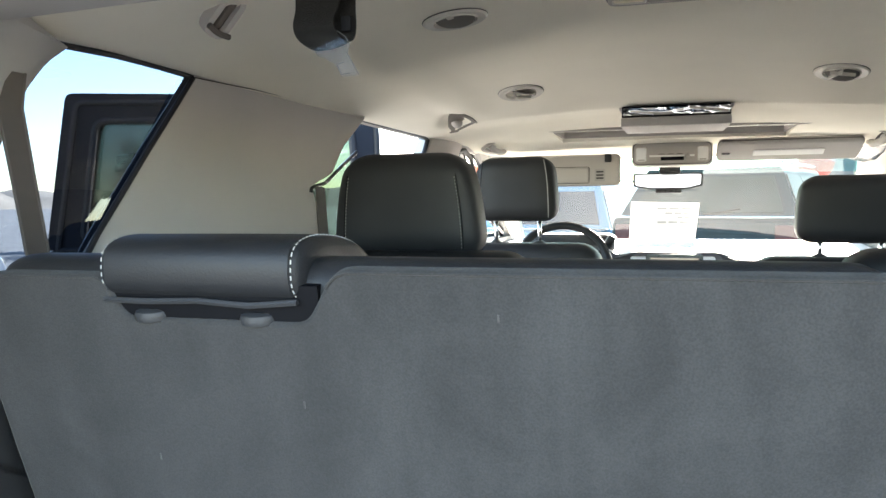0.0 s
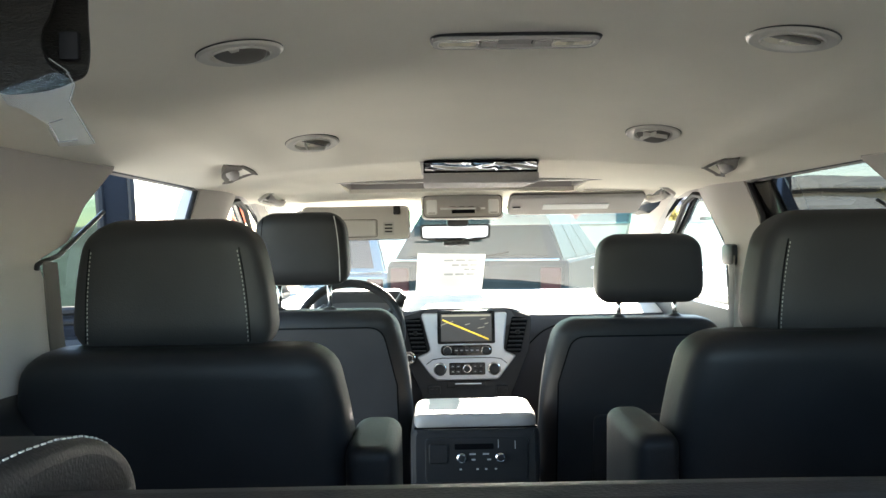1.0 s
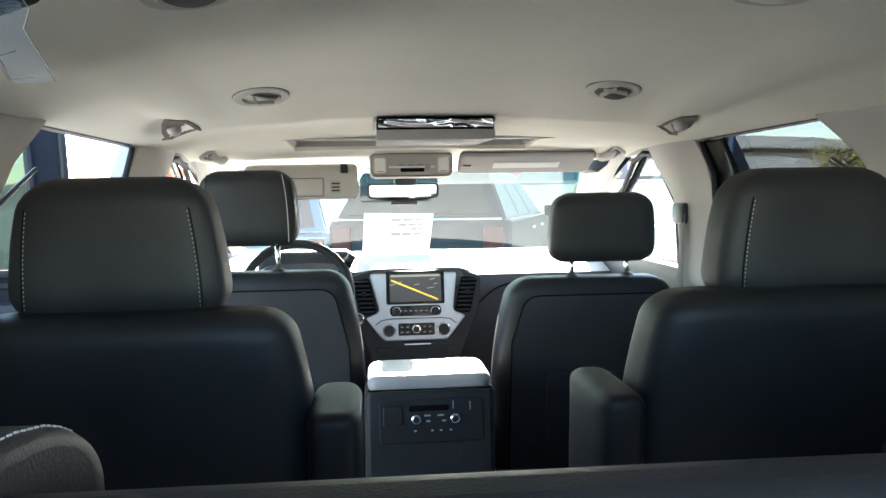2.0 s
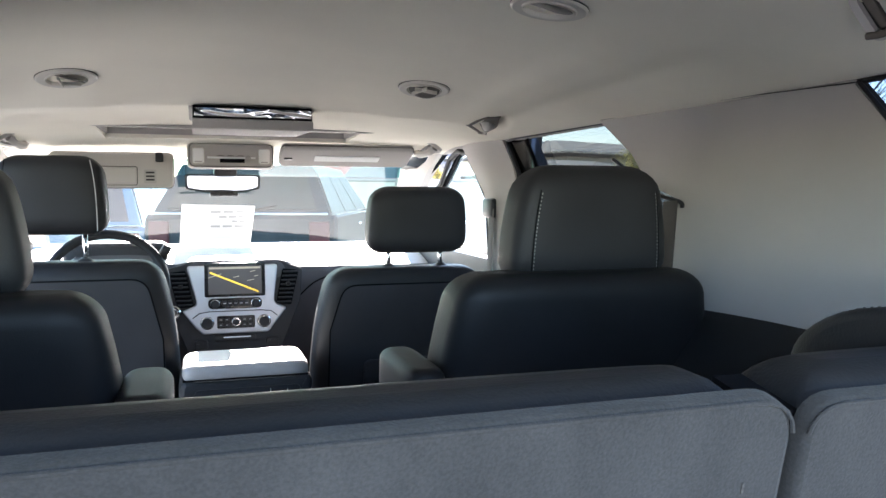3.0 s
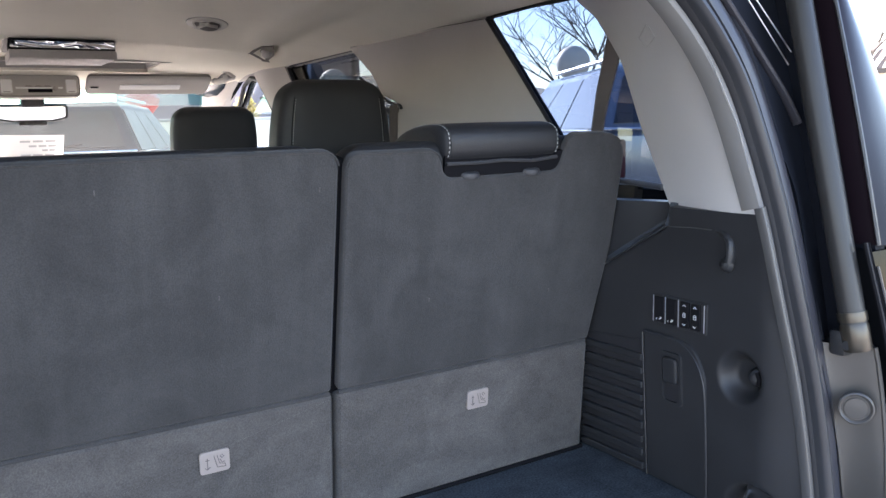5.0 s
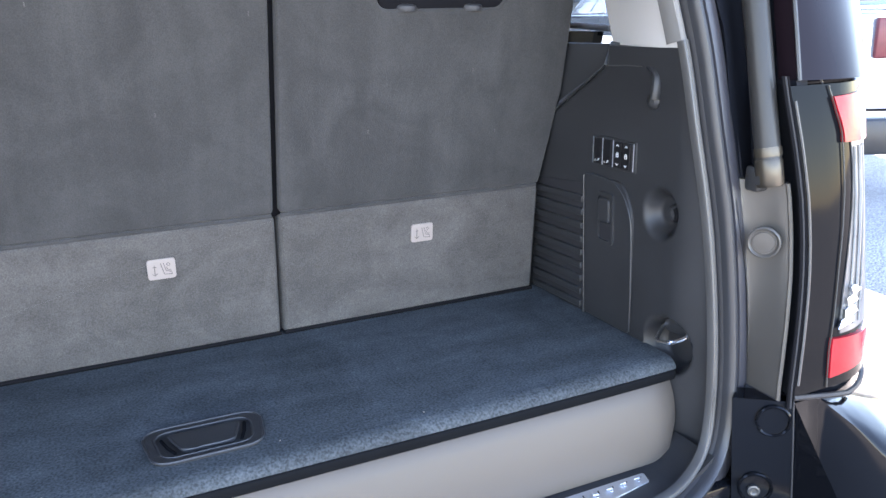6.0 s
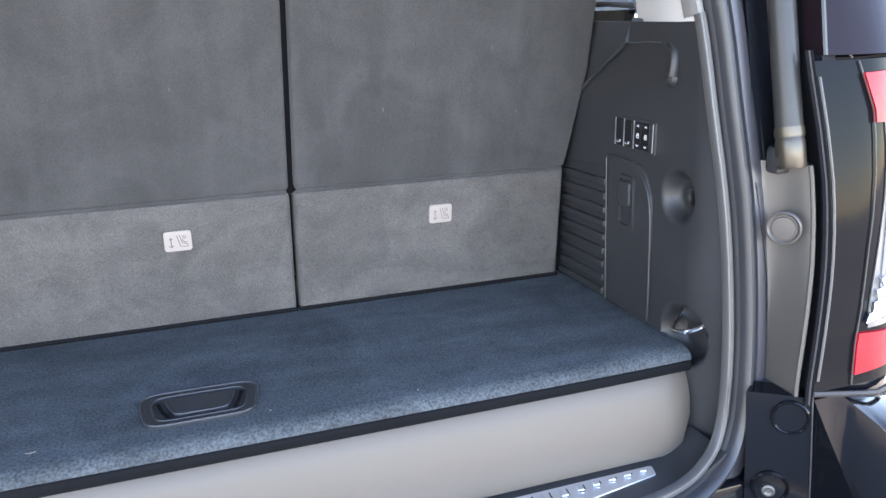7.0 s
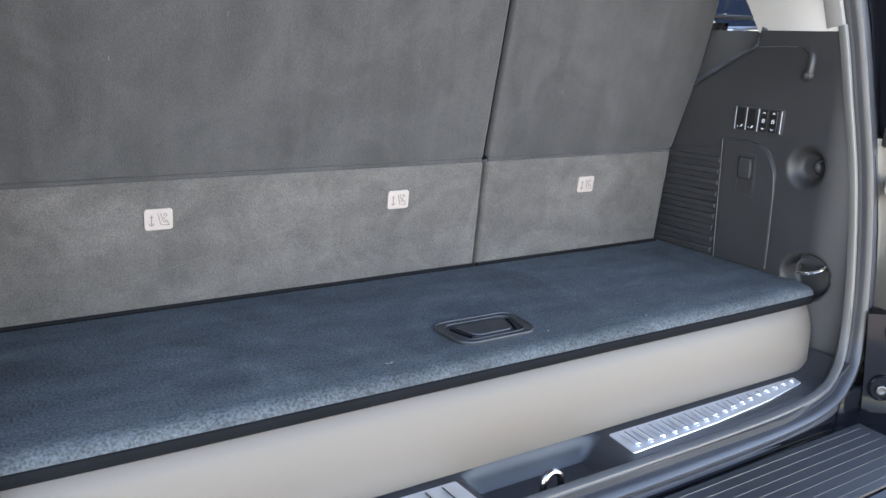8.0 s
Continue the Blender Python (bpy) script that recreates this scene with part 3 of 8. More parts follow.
tagged(part("floor_lip", bm, M_LIP), "beige moulded plastic lip below the cargo floor", "trim", kind="structure")

# sill with its step, striker well and steel scuff plates
sill = thing("sill", (0, -0.44, -0.18), "black plastic tailgate sill with steel scuff plates", "sill", kind="structure")


def sill_z(x, y):
    well = smoothstep(0.125, 0.085, abs(x)) * smoothstep(-0.385, -0.40, y)
    roll = smoothstep(-0.45, -0.482, y)
    return -0.1425 - 0.032 * well * (1 - roll) - 0.010 * roll


def sill_edge(x):
    a = abs(x)
    return -0.480 + 0.030 * smoothstep(0.42, 0.62, a)


sx = lambda u: -0.640 + 1.280 * u
sfront = lambda u, v: Vector((sx(u), -0.372 + (sill_edge(sx(u)) + 0.372) * v, sill_z(sx(u), -0.372 + (sill_edge(sx(u)) + 0.372) * v) + 0.030 * max(0.0, (abs(sx(u)) - 0.570) / 0.070) ** 2.0))
piece("sill_cover", shell(sfront, lambda u, v: sfront(u, v) - Vector((0, 0, 0.02)), 180, 26), M_BLACK, sill)
for s in (-1, 1):
    P = fillet([(s * 0.130, -0.404), (s * 0.126, -0.460), (s * 0.30, -0.453), (s * 0.44, -0.441), (s * 0.552, -0.422), (s * 0.558, -0.402), (s * 0.44, -0.402)], 0.004, 3)
    plate = piece("scuff_plate", slab(P, XY(-0.1425), 0.0, 0.0018, 0.0004), M_STEEL, sill, "ribbed brushed steel scuff plate", sharp=20)
    for k in range(17):
        x = 0.146 + k * 0.0245
        y1 = -0.408
        y0 = -0.452 + 0.034 * smoothstep(0.2, 0.56, x)
        piece("rib", slab([(s * (x - 0.0045), y0 + 0.006), (s * (x + 0.0045), y0 + 0.0055), (s * (x + 0.0065), y1 - 0.003), (s * (x - 0.0025), y1 - 0.003)], XY(-0.1393), 0.0, 0.0012, 0.0006), M_STEEL, plate)
        piece("groove", slab([(s * (x + 0.0052), y0 + 0.006), (s * (x + 0.0070), y0 + 0.006), (s * (x + 0.0090), y1 - 0.003), (s * (x + 0.0072), y1 - 0.003)], XY(-0.1393), 0.0, 0.0005), M_STRUT, plate)
        piece("rib_foot", turned((s * x, y0 + 0.002, -0.1395), (0, 0, 1), [(0, 0.0024), (0.0010, 0.0022), (0.0014, 0.001)], 8), M_CHROME, plate)
bm = tube(smooth_path([(-0.024, -0.452, -0.182), (-0.024, -0.450, -0.150), (-0.016, -0.449, -0.139), (-0.004, -0.449, -0.139), (0.004, -0.450, -0.150), (0.004, -0.452, -0.182)], 5), 0.0048, 10)
striker = thing("latch_striker", (-0.01, -0.45, -0.18), "bent chrome wire latch striker on the sill", "latch")
piece("loop", bm, mat("worn_striker_steel", (0.22, 0.22, 0.23), 0.22, 1.0, var=0.3, scale=60, bump=0.05), striker)
piece("base_plate", box(-0.036, 0.016, -0.47, -0.436, -0.184, -0.176, 0.003), M_BLACK, striker)
for x in (-0.031, 0.011):
    piece("bolt", turned((x, -0.462, -0.176), (0, 0, 1), [(0, 0.006), (0.003, 0.006), (0.004, 0.004)], 10), M_STEEL, striker)

# ---- side trims ----
D_FRONT = [(0.768, 0.487, 0.796), (0.766, 0.366, 0.672), (0.764, 0.247, 0.547), (0.745, 0.150, 0.452)]       # front edge of the rear quarter window
D_REAR = [(0.760, 0.180, 0.794), (0.755, 0.150, 0.775), (0.748, 0.108, 0.750), (0.732, 0.055, 0.705), (0.714, 0.004, 0.662), (0.702, -0.051, 0.561), (0.684, -0.105, 0.490), (0.660, -0.160, 0.432)]
D_REAR_LEFT = [(0.760, 0.200, 0.792), (0.755, 0.157, 0.765), (0.748, 0.121, 0.732), (0.735, 0.096, 0.712), (0.716, 0.052, 0.668), (0.704, -0.010, 0.575), (0.684, -0.095, 0.495), (0.660, -0.160, 0.432)]
C_REAR = [(0.752, 1.191, 0.800), (0.752, 1.056, 0.721), (0.752, 0.990, 0.656), (0.752, 0.885, 0.626), (0.752, 0.925, 0.55), (0.752, 0.950, 0.42)]


def wall_out(y, z):
    """How far the lower quarter panel stands from the middle line."""
    x = 0.637 + 0.018 * smoothstep(-0.34, -0.42, y) - 0.010 * smoothstep(0.30, 0.44, z)
    line = 0.401 - 0.545 * (y + 0.177)
    up = max(0.0, z - line)
    wide = 0.024 * smoothstep(-0.02, -0.18, y) + 0.003
    x += (2.0 * min(up, wide) + 0.12 * max(0.0, up - wide)) * smoothstep(-0.190, -0.172, y)
    # round cup with a hook, ring well, latch dish
    r = math.hypot(y + 0.312, (z - 0.205) * 0.95)
    x += 0.022 * (1 - smoothstep(0.018, 0.038, r))
    r = math.hypot((y + 0.339) / 1.0, (z - 0.012) / 1.0)
    x += 0.035 * (1 - smoothstep(0.030, 0.047, r)) if z > -0.06 else 0.0
    return x


REAR_Y = lambda z: -0.432 + 0.1 * (z + 0.14) + 0.1 * (z + 0.14) ** 2      # rear edge of the side panels


def quarter(s):
    bm = bmesh.new()
    f = lambda u, v: (lambda y, z: Vector((s * wall_out(y, z), y, z)))(0.30 - (0.30 - REAR_Y(-0.15 + 0.585 * v)) * u, -0.15 + 0.585 * v)
    shell(f, lambda u, v: f(u, v) + Vector((s * 0.03, 0, 0)), 200, 150, bm)
    return bm


wall_r = tagged(part("wall_right", quarter(1), M_BLACK, sharp=50), "black grained plastic cargo side panel", "side panel", kind="structure")
wall_l = tagged(part("wall_left", quarter(-1), M_BLACK, sharp=50), "black grained plastic cargo side panel", "side panel", kind="structure")
for s, wall in ((1, wall_r), (-1, wall_l)):
    q = lambda pts: [(s * x, y, z) for x, y, z in pts]
    rear = D_REAR if s > 0 else D_REAR_LEFT
    tr = thing("pillar_trim", (s * 0.66, -0.2, 0.43), "smooth light grey rear pillar trim beside the tailgate", "pillar trim", "pillar trims", "structure")
    rear_edge = [(0.496, -0.264, 0.749), (0.536, -0.283, 0.694), (0.576, -0.303, 0.634), (0.606, -0.322, 0.553), (0.6265, -0.346, 0.436)]
    piece("panel", ruled(q([(0.742, 0.10, 0.815)] + rear), q([(0.44, -0.24, 0.775)] + rear_edge), 30, 12, (s * 0.02, 0.01, 0), (-s * 0.012, -0.012, 0)), M_PILLAR, tr)
    fa, fb = along(q([(0.742, 0.10, 0.815)] + rear)), along(q([(0.44, -0.24, 0.775)] + rear_edge))
    on_panel = lambda u, v: fa(u).lerp(fb(u), v) + Vector((-s * 0.012, -0.012, 0)) * math.sin(math.pi * v) + Vector((-s * 0.0015, -0.0015, 0))
    clip = fillet([(0.357, 0.621), (0.414, 0.421), (0.457, 0.436), (0.414, 0.607)], 0.008, 3)
    piece("clip_cover", tube([on_panel(p.x, p.y) for p in clip], 0.0007, 5, True), M_TRIMEDGE, tr, "fine outline of a trim clip cover")
    cp = thing("quarter_trim", (s * 0.74, 0.6, 0.43), "light grey moulded quarter trim between the side windows", "pillar trim", "quarter trims", "structure")
    piece("panel", ruled(q([(0.770, 0.50, 0.83)] + D_FRONT + [(0.740, 0.12, 0.42)]), q([(0.756, 1.20, 0.83)] + C_REAR), 40, 24, (s * 0.02, 0, 0), (s * 0.012, 0, 0)), M_TRIM, cp)
    piece("seam", tube(q([(0.7655, 0.478, 0.7965), (0.762, 0.70, 0.8030), (0.757, 0.95, 0.8055), (0.7495, 1.186, 0.8045)]), 0.0009, 6), M_SLOT, cp, "fine dark seam under the headliner")
    # black frit edge of the quarter window
    win = thing("window_" + ("1" if s > 0 else "2"), (s * 0.74, 0.2, 0.46), "tinted rear quarter window with a black edge", "window", kind="structure")
    W = [(0.772, 0.52, 0.815), (0.768, 0.15, 0.815), (0.755, 0.02, 0.70), (0.70, -0.16, 0.445), (0.75, 0.13, 0.445)]
    edge = q(D_FRONT)
    piece("front_seal", ruled([Vector(p) + Vector((-s * 0.003, -0.003, 0)) for p in edge], [Vector(p) + Vector((s * 0.010, -0.010, 0)) for p in edge], 8, 2, (0, 0.003, 0)), M_RUBBER, win)
    piece("front_bead", tube([Vector(p) + Vector((-s * 0.001, -0.004, 0)) for p in edge], 0.0045, 8), M_RUBBER, win)
    piece("top_seal", tube([Vector(p) + Vector((s * 0.004, 0, 0.002)) for p in q([D_FRONT[0], (0.766, 0.33, 0.799), rear[0]])], 0.0045, 8), M_RUBBER, win)
    piece("sill_seal", tube(q([(0.705, 0.06, 0.462), (0.69, -0.03, 0.462), (0.672, -0.135, 0.458)]), 0.005, 10), M_SHEEN, win)
    bm = bmesh.new()
    vs = [bm.verts.new(Vector((s * (x + 0.008), y, z))) for x, y, z in W]
    bm.faces.new(vs)
    piece("pane", bm, M_TINT, win, smooth=False)
    # dark ledge under the quarter window and the panel below the glass line
    lo = thing("lower_trim", (s * 0.74, 0.8, 0.0), "black plastic lower cabin side trim", "side panel", "lower trims", "structure")
    piece("panel", ruled(q([(0.725, -0.02, 0.452), (0.762, 0.35, 0.45), (0.772, 0.95, 0.45)]), q([(0.66, -0.02, 0.0), (0.70, 0.35, -0.5), (0.76, 0.95, -0.5)]), 20, 8, (s * 0.02, 0, 0)), M_BLACK, lo)
    piece("ledge", ruled(q([(0.64, 0.30, 0.25), (0.637, 0.95, 0.25)]), q([(0.765, 0.30, 0.44), (0.772, 0.95, 0.44)]), 10, 6, (0, 0, -0.02), (0, 0, 0.012)), M_BLACK, lo)

# ---- headliner ----
def ceil_mid(y):
    pts = [(-0.10, 0.792), (0.0, 0.850), (0.15, 0.895), (0.40, 0.920), (0.68, 0.922), (1.0, 0.903), (1.25, 0.880), (1.38, 0.862), (1.46, 0.842), (1.52, 0.836), (1.62, 0.850), (1.75, 0.852), (2.2, 0.826), (2.45, 0.806), (2.78, 0.772)]
    for (a, za), (b, zb) in zip(pts, pts[1:]):
        if y <= b:
            return za + (zb - za) * max(0.0, (y - a)) / (b - a)
    return pts[-1][1]


def ceil_z(x, y):
    a = min(1.0, abs(x) / 0.76)
    edge = 0.802 - 0.02 * smoothstep(0.2, -0.1, y) - 0.03 * smoothstep(2.2, 2.75, y)
    mid = sum(ceil_mid(y + d) for d in (-0.03, -0.015, 0, 0.015, 0.03)) / 5
    bay = 0.014 * smoothstep(0.22, 0.34, abs(x)) * smoothstep(0.62, 0.5, abs(x)) * smoothstep(1.15, 1.38, y) * smoothstep(1.55, 1.45, y)
    fold = 0.010 * smoothstep(0.44, 0.50, abs(x)) * smoothstep(0.62, 0.54, abs(x)) * smoothstep(0.30, 0.75, y) * smoothstep(1.55, 1.25, y)
    return mid - (mid - edge) * a ** 2 - bay - fold


def handle_pocket(x, y):
    """Depth, 0 to 1, of the hollows round the rear grab handles."""
    u, v = abs(x) - 0.615 - 0.30 * (y - 1.52), y - 1.52
    return smoothstep(1.0, 0.45, math.sqrt((u / 0.050) ** 2 + (v / 0.20) ** 2))


def hole(x, y):
    return abs(x + 0.015) < 0.395 and 2.05 < y < 2.325


bm = bmesh.new()
NX, NY = 110, 220
top = {}
for i in range(NX + 1):
    for j in range(NY + 1):
        x, y = -0.795 + 1.59 * i / NX, -0.10 + 2.85 * j / NY
        top[i, j] = bm.verts.new((x, y, ceil_z(x, y) + 0.014 * handle_pocket(x, y)))
for i in range(NX):
    for j in range(NY):
        x, y = -0.795 + 1.59 * (i + 0.5) / NX, -0.10 + 2.85 * (j + 0.5) / NY
        if not hole(x, y):
            bm.faces.new((top[i, j], top[i + 1, j], top[i + 1, j + 1], top[i, j + 1]))
for v in [v for v in bm.verts if not v.link_faces]:
    bm.verts.remove(v)
ext = bmesh.ops.extrude_face_region(bm, geom=bm.faces[:])
for v in ext["geom"]:
    if isinstance(v, bmesh.types.BMVert):
        v.co.z += 0.015
ceiling = tagged(part("ceiling", bm, M_HEAD, sharp=60), "light beige fabric headliner with moulded bows", "headliner", kind="structure")

# sunroof well above the opening in the headliner
bm = bmesh.new()
for x0, x1, y0, y1 in ((-0.44, 0.41, 2.020, 2.056), (-0.44, 0.41, 2.318, 2.36), (-0.44, -0.398, 2.02, 2.36), (0.368, 0.41, 2.02, 2.36)):
    box(x0, x1, y0, y1, 0.826, 0.875, 0, bm=bm)
box(-0.44, 0.41, 2.02, 2.36, 0.875, 0.885, bm=bm)
tagged(part("sunroof_shade", bm, M_TRIM, smooth=False), "beige sunroof shade recessed in the headliner", "sunroof", kind="structure")

# header trim along the top of the tailgate opening
top_line = along([p for p in CONTOUR if p.z > 0.735])


def header_front(u, v):
    x = -0.655 + 1.31 * u
    a = abs(x) / 0.655
    o = top_line(1 - u if top_line(0).x > 0 else u)
    return (o + Vector((0, 0.004, -0.006))).lerp(Vector((x, -0.066 + 0.034 * a, 0.768 - 0.004 * a ** 3)), v) + Vector((0, 0, -0.007)) * math.sin(math.pi * v)


tagged(part("header_trim", shell(header_front, lambda u, v: header_front(u, v) + Vector((0, 0, 0.02)), 40, 10), M_TRIM), "light grey header trim above the tailgate opening", "trim", kind="structure")

# roof rails above the doors and the front of the cabin
for s in (-1, 1):
    q = lambda pts: [(s * x, y, z) for x, y, z in pts]
    rail = thing("roof_rail", (s * 0.77, 1.5, 0.8), "light grey trim over the side door openings", "trim", "roof rails", "structure")
    piece("panel", ruled(q([(0.76, 1.19, 0.808), (0.76, 1.9, 0.806), (0.755, 2.5, 0.80), (0.72, 2.80, 0.80)]), q([(0.80, 1.17, 0.798), (0.80, 1.9, 0.796), (0.79, 2.45, 0.785), (0.76, 2.80, 0.77)]), 24, 3, (0, 0, 0.025)), M_TRIM, rail)
    bp = thing("door_pillar", (s * 0.78, 1.88, -0.3), "light grey centre pillar trim with belt guide", "pillar trim", "door pillars", "structure")
    piece("panel", ruled(q([(0.772, 1.85, 0.815), (0.775, 1.733, 0.70), (0.775, 1.715, 0.56), (0.775, 1.70, 0.42), (0.775, 1.70, -0.4)]), q([(0.765, 2.20, 0.805), (0.772, 2.09, 0.71), (0.775, 1.975, 0.62), (0.775, 1.94, 0.42), (0.775, 1.94, -0.4)]), 20, 6, (s * 0.05, 0, 0), (-s * 0.025, 0, 0)), M_TRIM, bp)
    piece("belt_guide", box(s * 0.752 - 0.018, s * 0.752 + 0.018, 1.83, 1.915, 0.560, 0.622, 0.012), M_BLACK, bp, "dark belt height adjuster")
    piece("belt", tube([(s * 0.742, 1.845, 0.59), (s * 0.735, 1.85, 0.3), (s * 0.74, 1.86, -0.1)], 0.022, 8, flat=0.08, up=(1, 0, 0)), M_BELT, bp, "grey seat belt webbing")
    piece("door_seal", tube(q([(0.782, 1.695, 0.42), (0.782, 1.71, 0.56), (0.782, 1.728, 0.70), (0.782, 1.815, 0.795), (0.782, 1.72, 0.806), (0.785, 1.2, 0.808)]), 0.008, 8), M_RUBBER, bp, "black door seal")
    ap = thing("windscreen_pillar", (s * 0.74, 2.9, 0.4), "light grey windscreen pillar trim", "pillar trim", "windscreen pillars", "structure")
    piece("panel", ruled(q([(0.76, 2.42, 0.80), (0.775, 2.70, 0.70), (0.79, 3.05, 0.52), (0.79, 3.25, 0.40)]), q([(0.70, 2.80, 0.775), (0.72, 2.95, 0.69), (0.745, 3.25, 0.53), (0.75, 3.42, 0.40)]), 20, 6, (s * 0.04, 0, 0.01), (-s * 0.012, 0, 0)), M_TRIM, ap)
    piece("door_seal", tube(q([(0.785, 1.96, 0.42), (0.785, 1.99, 0.62), (0.785, 2.10, 0.71), (0.782, 2.18, 0.778), (0.775, 2.26, 0.788), (0.772, 2.35, 0.762), (0.785, 2.50, 0.672), (0.795, 2.75, 0.58), (0.80, 3.1, 0.46)]), 0.010, 8), M_RUBBER, ap, "black door seal")

# front door panels and the closed right rear door
for s in (-1, 1):
    d = thing("front_door", (s * 0.8, 2.6, -0.5), "closed front door with black inner panel", "car door", "front doors", "structure")
    piece("inner_panel", shell(lambda u, v: Vector((s * (0.755 + 0.03 * v), 1.97 + 1.25 * u, -0.45 + 0.87 * v)), lambda u, v: Vector((s * 0.84, 1.97 + 1.25 * u, -0.45 + 0.87 * v)), 10, 10), M_BLACK, d)
    piece("window_frame", tube([(s * 0.825, 1.97, 0.42), (s * 0.82, 2.0, 0.62), (s * 0.815, 2.12, 0.72), (s * 0.81, 2.21, 0.785), (s * 0.80, 2.30, 0.785), (s * 0.81, 2.52, 0.665), (s * 0.82, 2.77, 0.565), (s * 0.82, 3.15, 0.43)], 0.014, 8), M_GLOSSBLACK, d)
    bm = bmesh.new()
    bm.faces.new([bm.verts.new((s * 0.82, y, z)) for y, z in ((1.97, 0.42), (2.0, 0.62), (2.12, 0.72), (2.21, 0.785), (2.30, 0.785), (2.52, 0.665), (2.77, 0.565), (3.18, 0.42))])
    g = piece("pane", bm, M_GLASS, d, smooth=False)
    g.visible_shadow = False
    m = thing("door_mirror", (s * 1.10, 3.05, 0.36), "body-coloured door mirror on a short arm", "mirror", "door mirrors")
    XM = lambda u, v, w: Vector((s * u, 3.05 - w + 0.25 * (u - 1.1), v))
    piece("housing", slab(RECT(1.045, 1.270, 0.322, 0.505, 0.035), XM, -0.10, 0.004, 0.01), M_NAVY, m)
    piece("bezel", frame_ring(RECT(1.045, 1.270, 0.322, 0.505, 0.035), RECT(1.058, 1.257, 0.336, 0.491, 0.026), XM, 0.002, 0.010), M_WHITE, m, "bright mirror rim")
    piece("glass", slab(RECT(1.056, 1.259, 0.334, 0.493, 0.026), XM, 0.003, 0.006), M_MIRROR, m, "mirror glass")
    piece("arm", tube([(s * 0.84, 3.10, 0.36), (s * 0.95, 3.09, 0.355), (s * 1.06, 3.09, 0.36)], 0.028, 10), M_BLACK, m)
d = thing("rear_door", (0.8, 1.4, -0.5), "closed rear door with black inner panel", "car door", kind="structure")
piece("inner_panel", shell(lambda u, v: Vector((0.76 + 0.025 * v, 0.85 + 0.93 * u, -0.45 + 0.90 * v)), lambda u, v: Vector((0.85, 0.85 + 0.93 * u, -0.45 + 0.90 * v)), 10, 10), M_BLACK, d)
piece("window_frame", ruled([(0.792, 1.70, 0.44), (0.792, 1.715, 0.56), (0.79, 1.735, 0.70), (0.786, 1.83, 0.812)], [(0.800, 1.565, 0.44), (0.800, 1.58, 0.56), (0.798, 1.605, 0.70), (0.792, 1.70, 0.812)], 12, 4, (0.03, 0, 0), (0.012, 0, 0)), M_GLOSSBLACK, d, "gloss black window frame")
piece("top_frame", tube([(0.800, 1.80, 0.812), (0.805, 1.19, 0.812)], 0.010, 8), M_RUBBER, d)
bm = bmesh.new()
bm.faces.new([bm.verts.new((0.825, y, z)) for y, z in ((1.62, 0.42), (1.66, 0.66), (1.76, 0.812), (1.15, 0.82), (0.85, 0.66), (0.85, 0.42))])
g = piece("pane", bm, M_TINTSIDE, d, smooth=False)
g.visible_shadow = False

# cabin floor and bulkhead, so that the cabin is closed
tagged(part("floor_front", box(-0.85, 0.85, 0.02, 3.4, -0.50, -0.46), M_FLOOR, smooth=False), "dark cabin carpet between the seats", "carpet floor", kind="structure")
tagged(part("bulkhead", box(-0.85, 0.85, 3.36, 3.42, -0.5, 0.30), M_BLACK, smooth=False), "dark bulkhead below the dashboard", "bulkhead", kind="structure")

# windscreen
ws = thing("windscreen", (0, 3.1, 0.4), "sloping windscreen with a blue shade band along its top", "windscreen", kind="structure")
bm = bmesh.new()
fr = lambda u, v: Vector(((-0.76 + 1.52 * u) * (1 - 0.06 * v), 3.46 - 0.66 * v - 0.10 * (2 * u - 1) ** 2 * (1 - v), 0.40 + 0.370 * v))
G = [[bm.verts.new(fr(i / 16, j / 10)) for j in range(11)] for i in range(17)]
for i in range(16):
    for j in range(10):
        bm.faces.new((G[i][j], G[i + 1][j], G[i + 1][j + 1], G[i][j + 1]))
g = piece("pane", bm, M_SCREENGLASS, ws)
g.visible_shadow = False
bm = bmesh.new()
fr2 = lambda u, v: fr(u, 0.83 + 0.17 * v) + Vector((0, -0.006, -0.004))
G = [[bm.verts.new(fr2(i / 16, j / 3)) for j in range(4)] for i in range(17)]
for i in range(16):
    for j in range(3):
        bm.faces.new((G[i][j], G[i + 1][j], G[i + 1][j + 1], G[i][j + 1]))
g = piece("shade_band", bm, glass_mat("shade_band_tint", (0.45, 0.80, 0.84)), ws, "blue-green shade band")
g.visible_shadow = False
# trim over the top of the windscreen
head_front = lambda u, v: Vector((-0.74 + 1.48 * u, 2.70 + 0.125 * v, 0.783 - 0.010 * v - 0.012 * abs(2 * u - 1) ** 3))
tagged(part("windscreen_header", shell(head_front, lambda u, v: head_front(u, v) + Vector((0, 0, 0.03)), 20, 4), M_TRIM), "light grey trim along the top of the windscreen", "trim", kind="structure")
# ---- third-row bench: two carpeted backs, hinge flaps, folded head restraints ----
BACK_Y = lambda z: -0.018 - 0.205 * (z - 0.197)
back_put = lambda u, v, w: Vector((u, BACK_Y(v) - w * 0.98, v - w * 0.2))


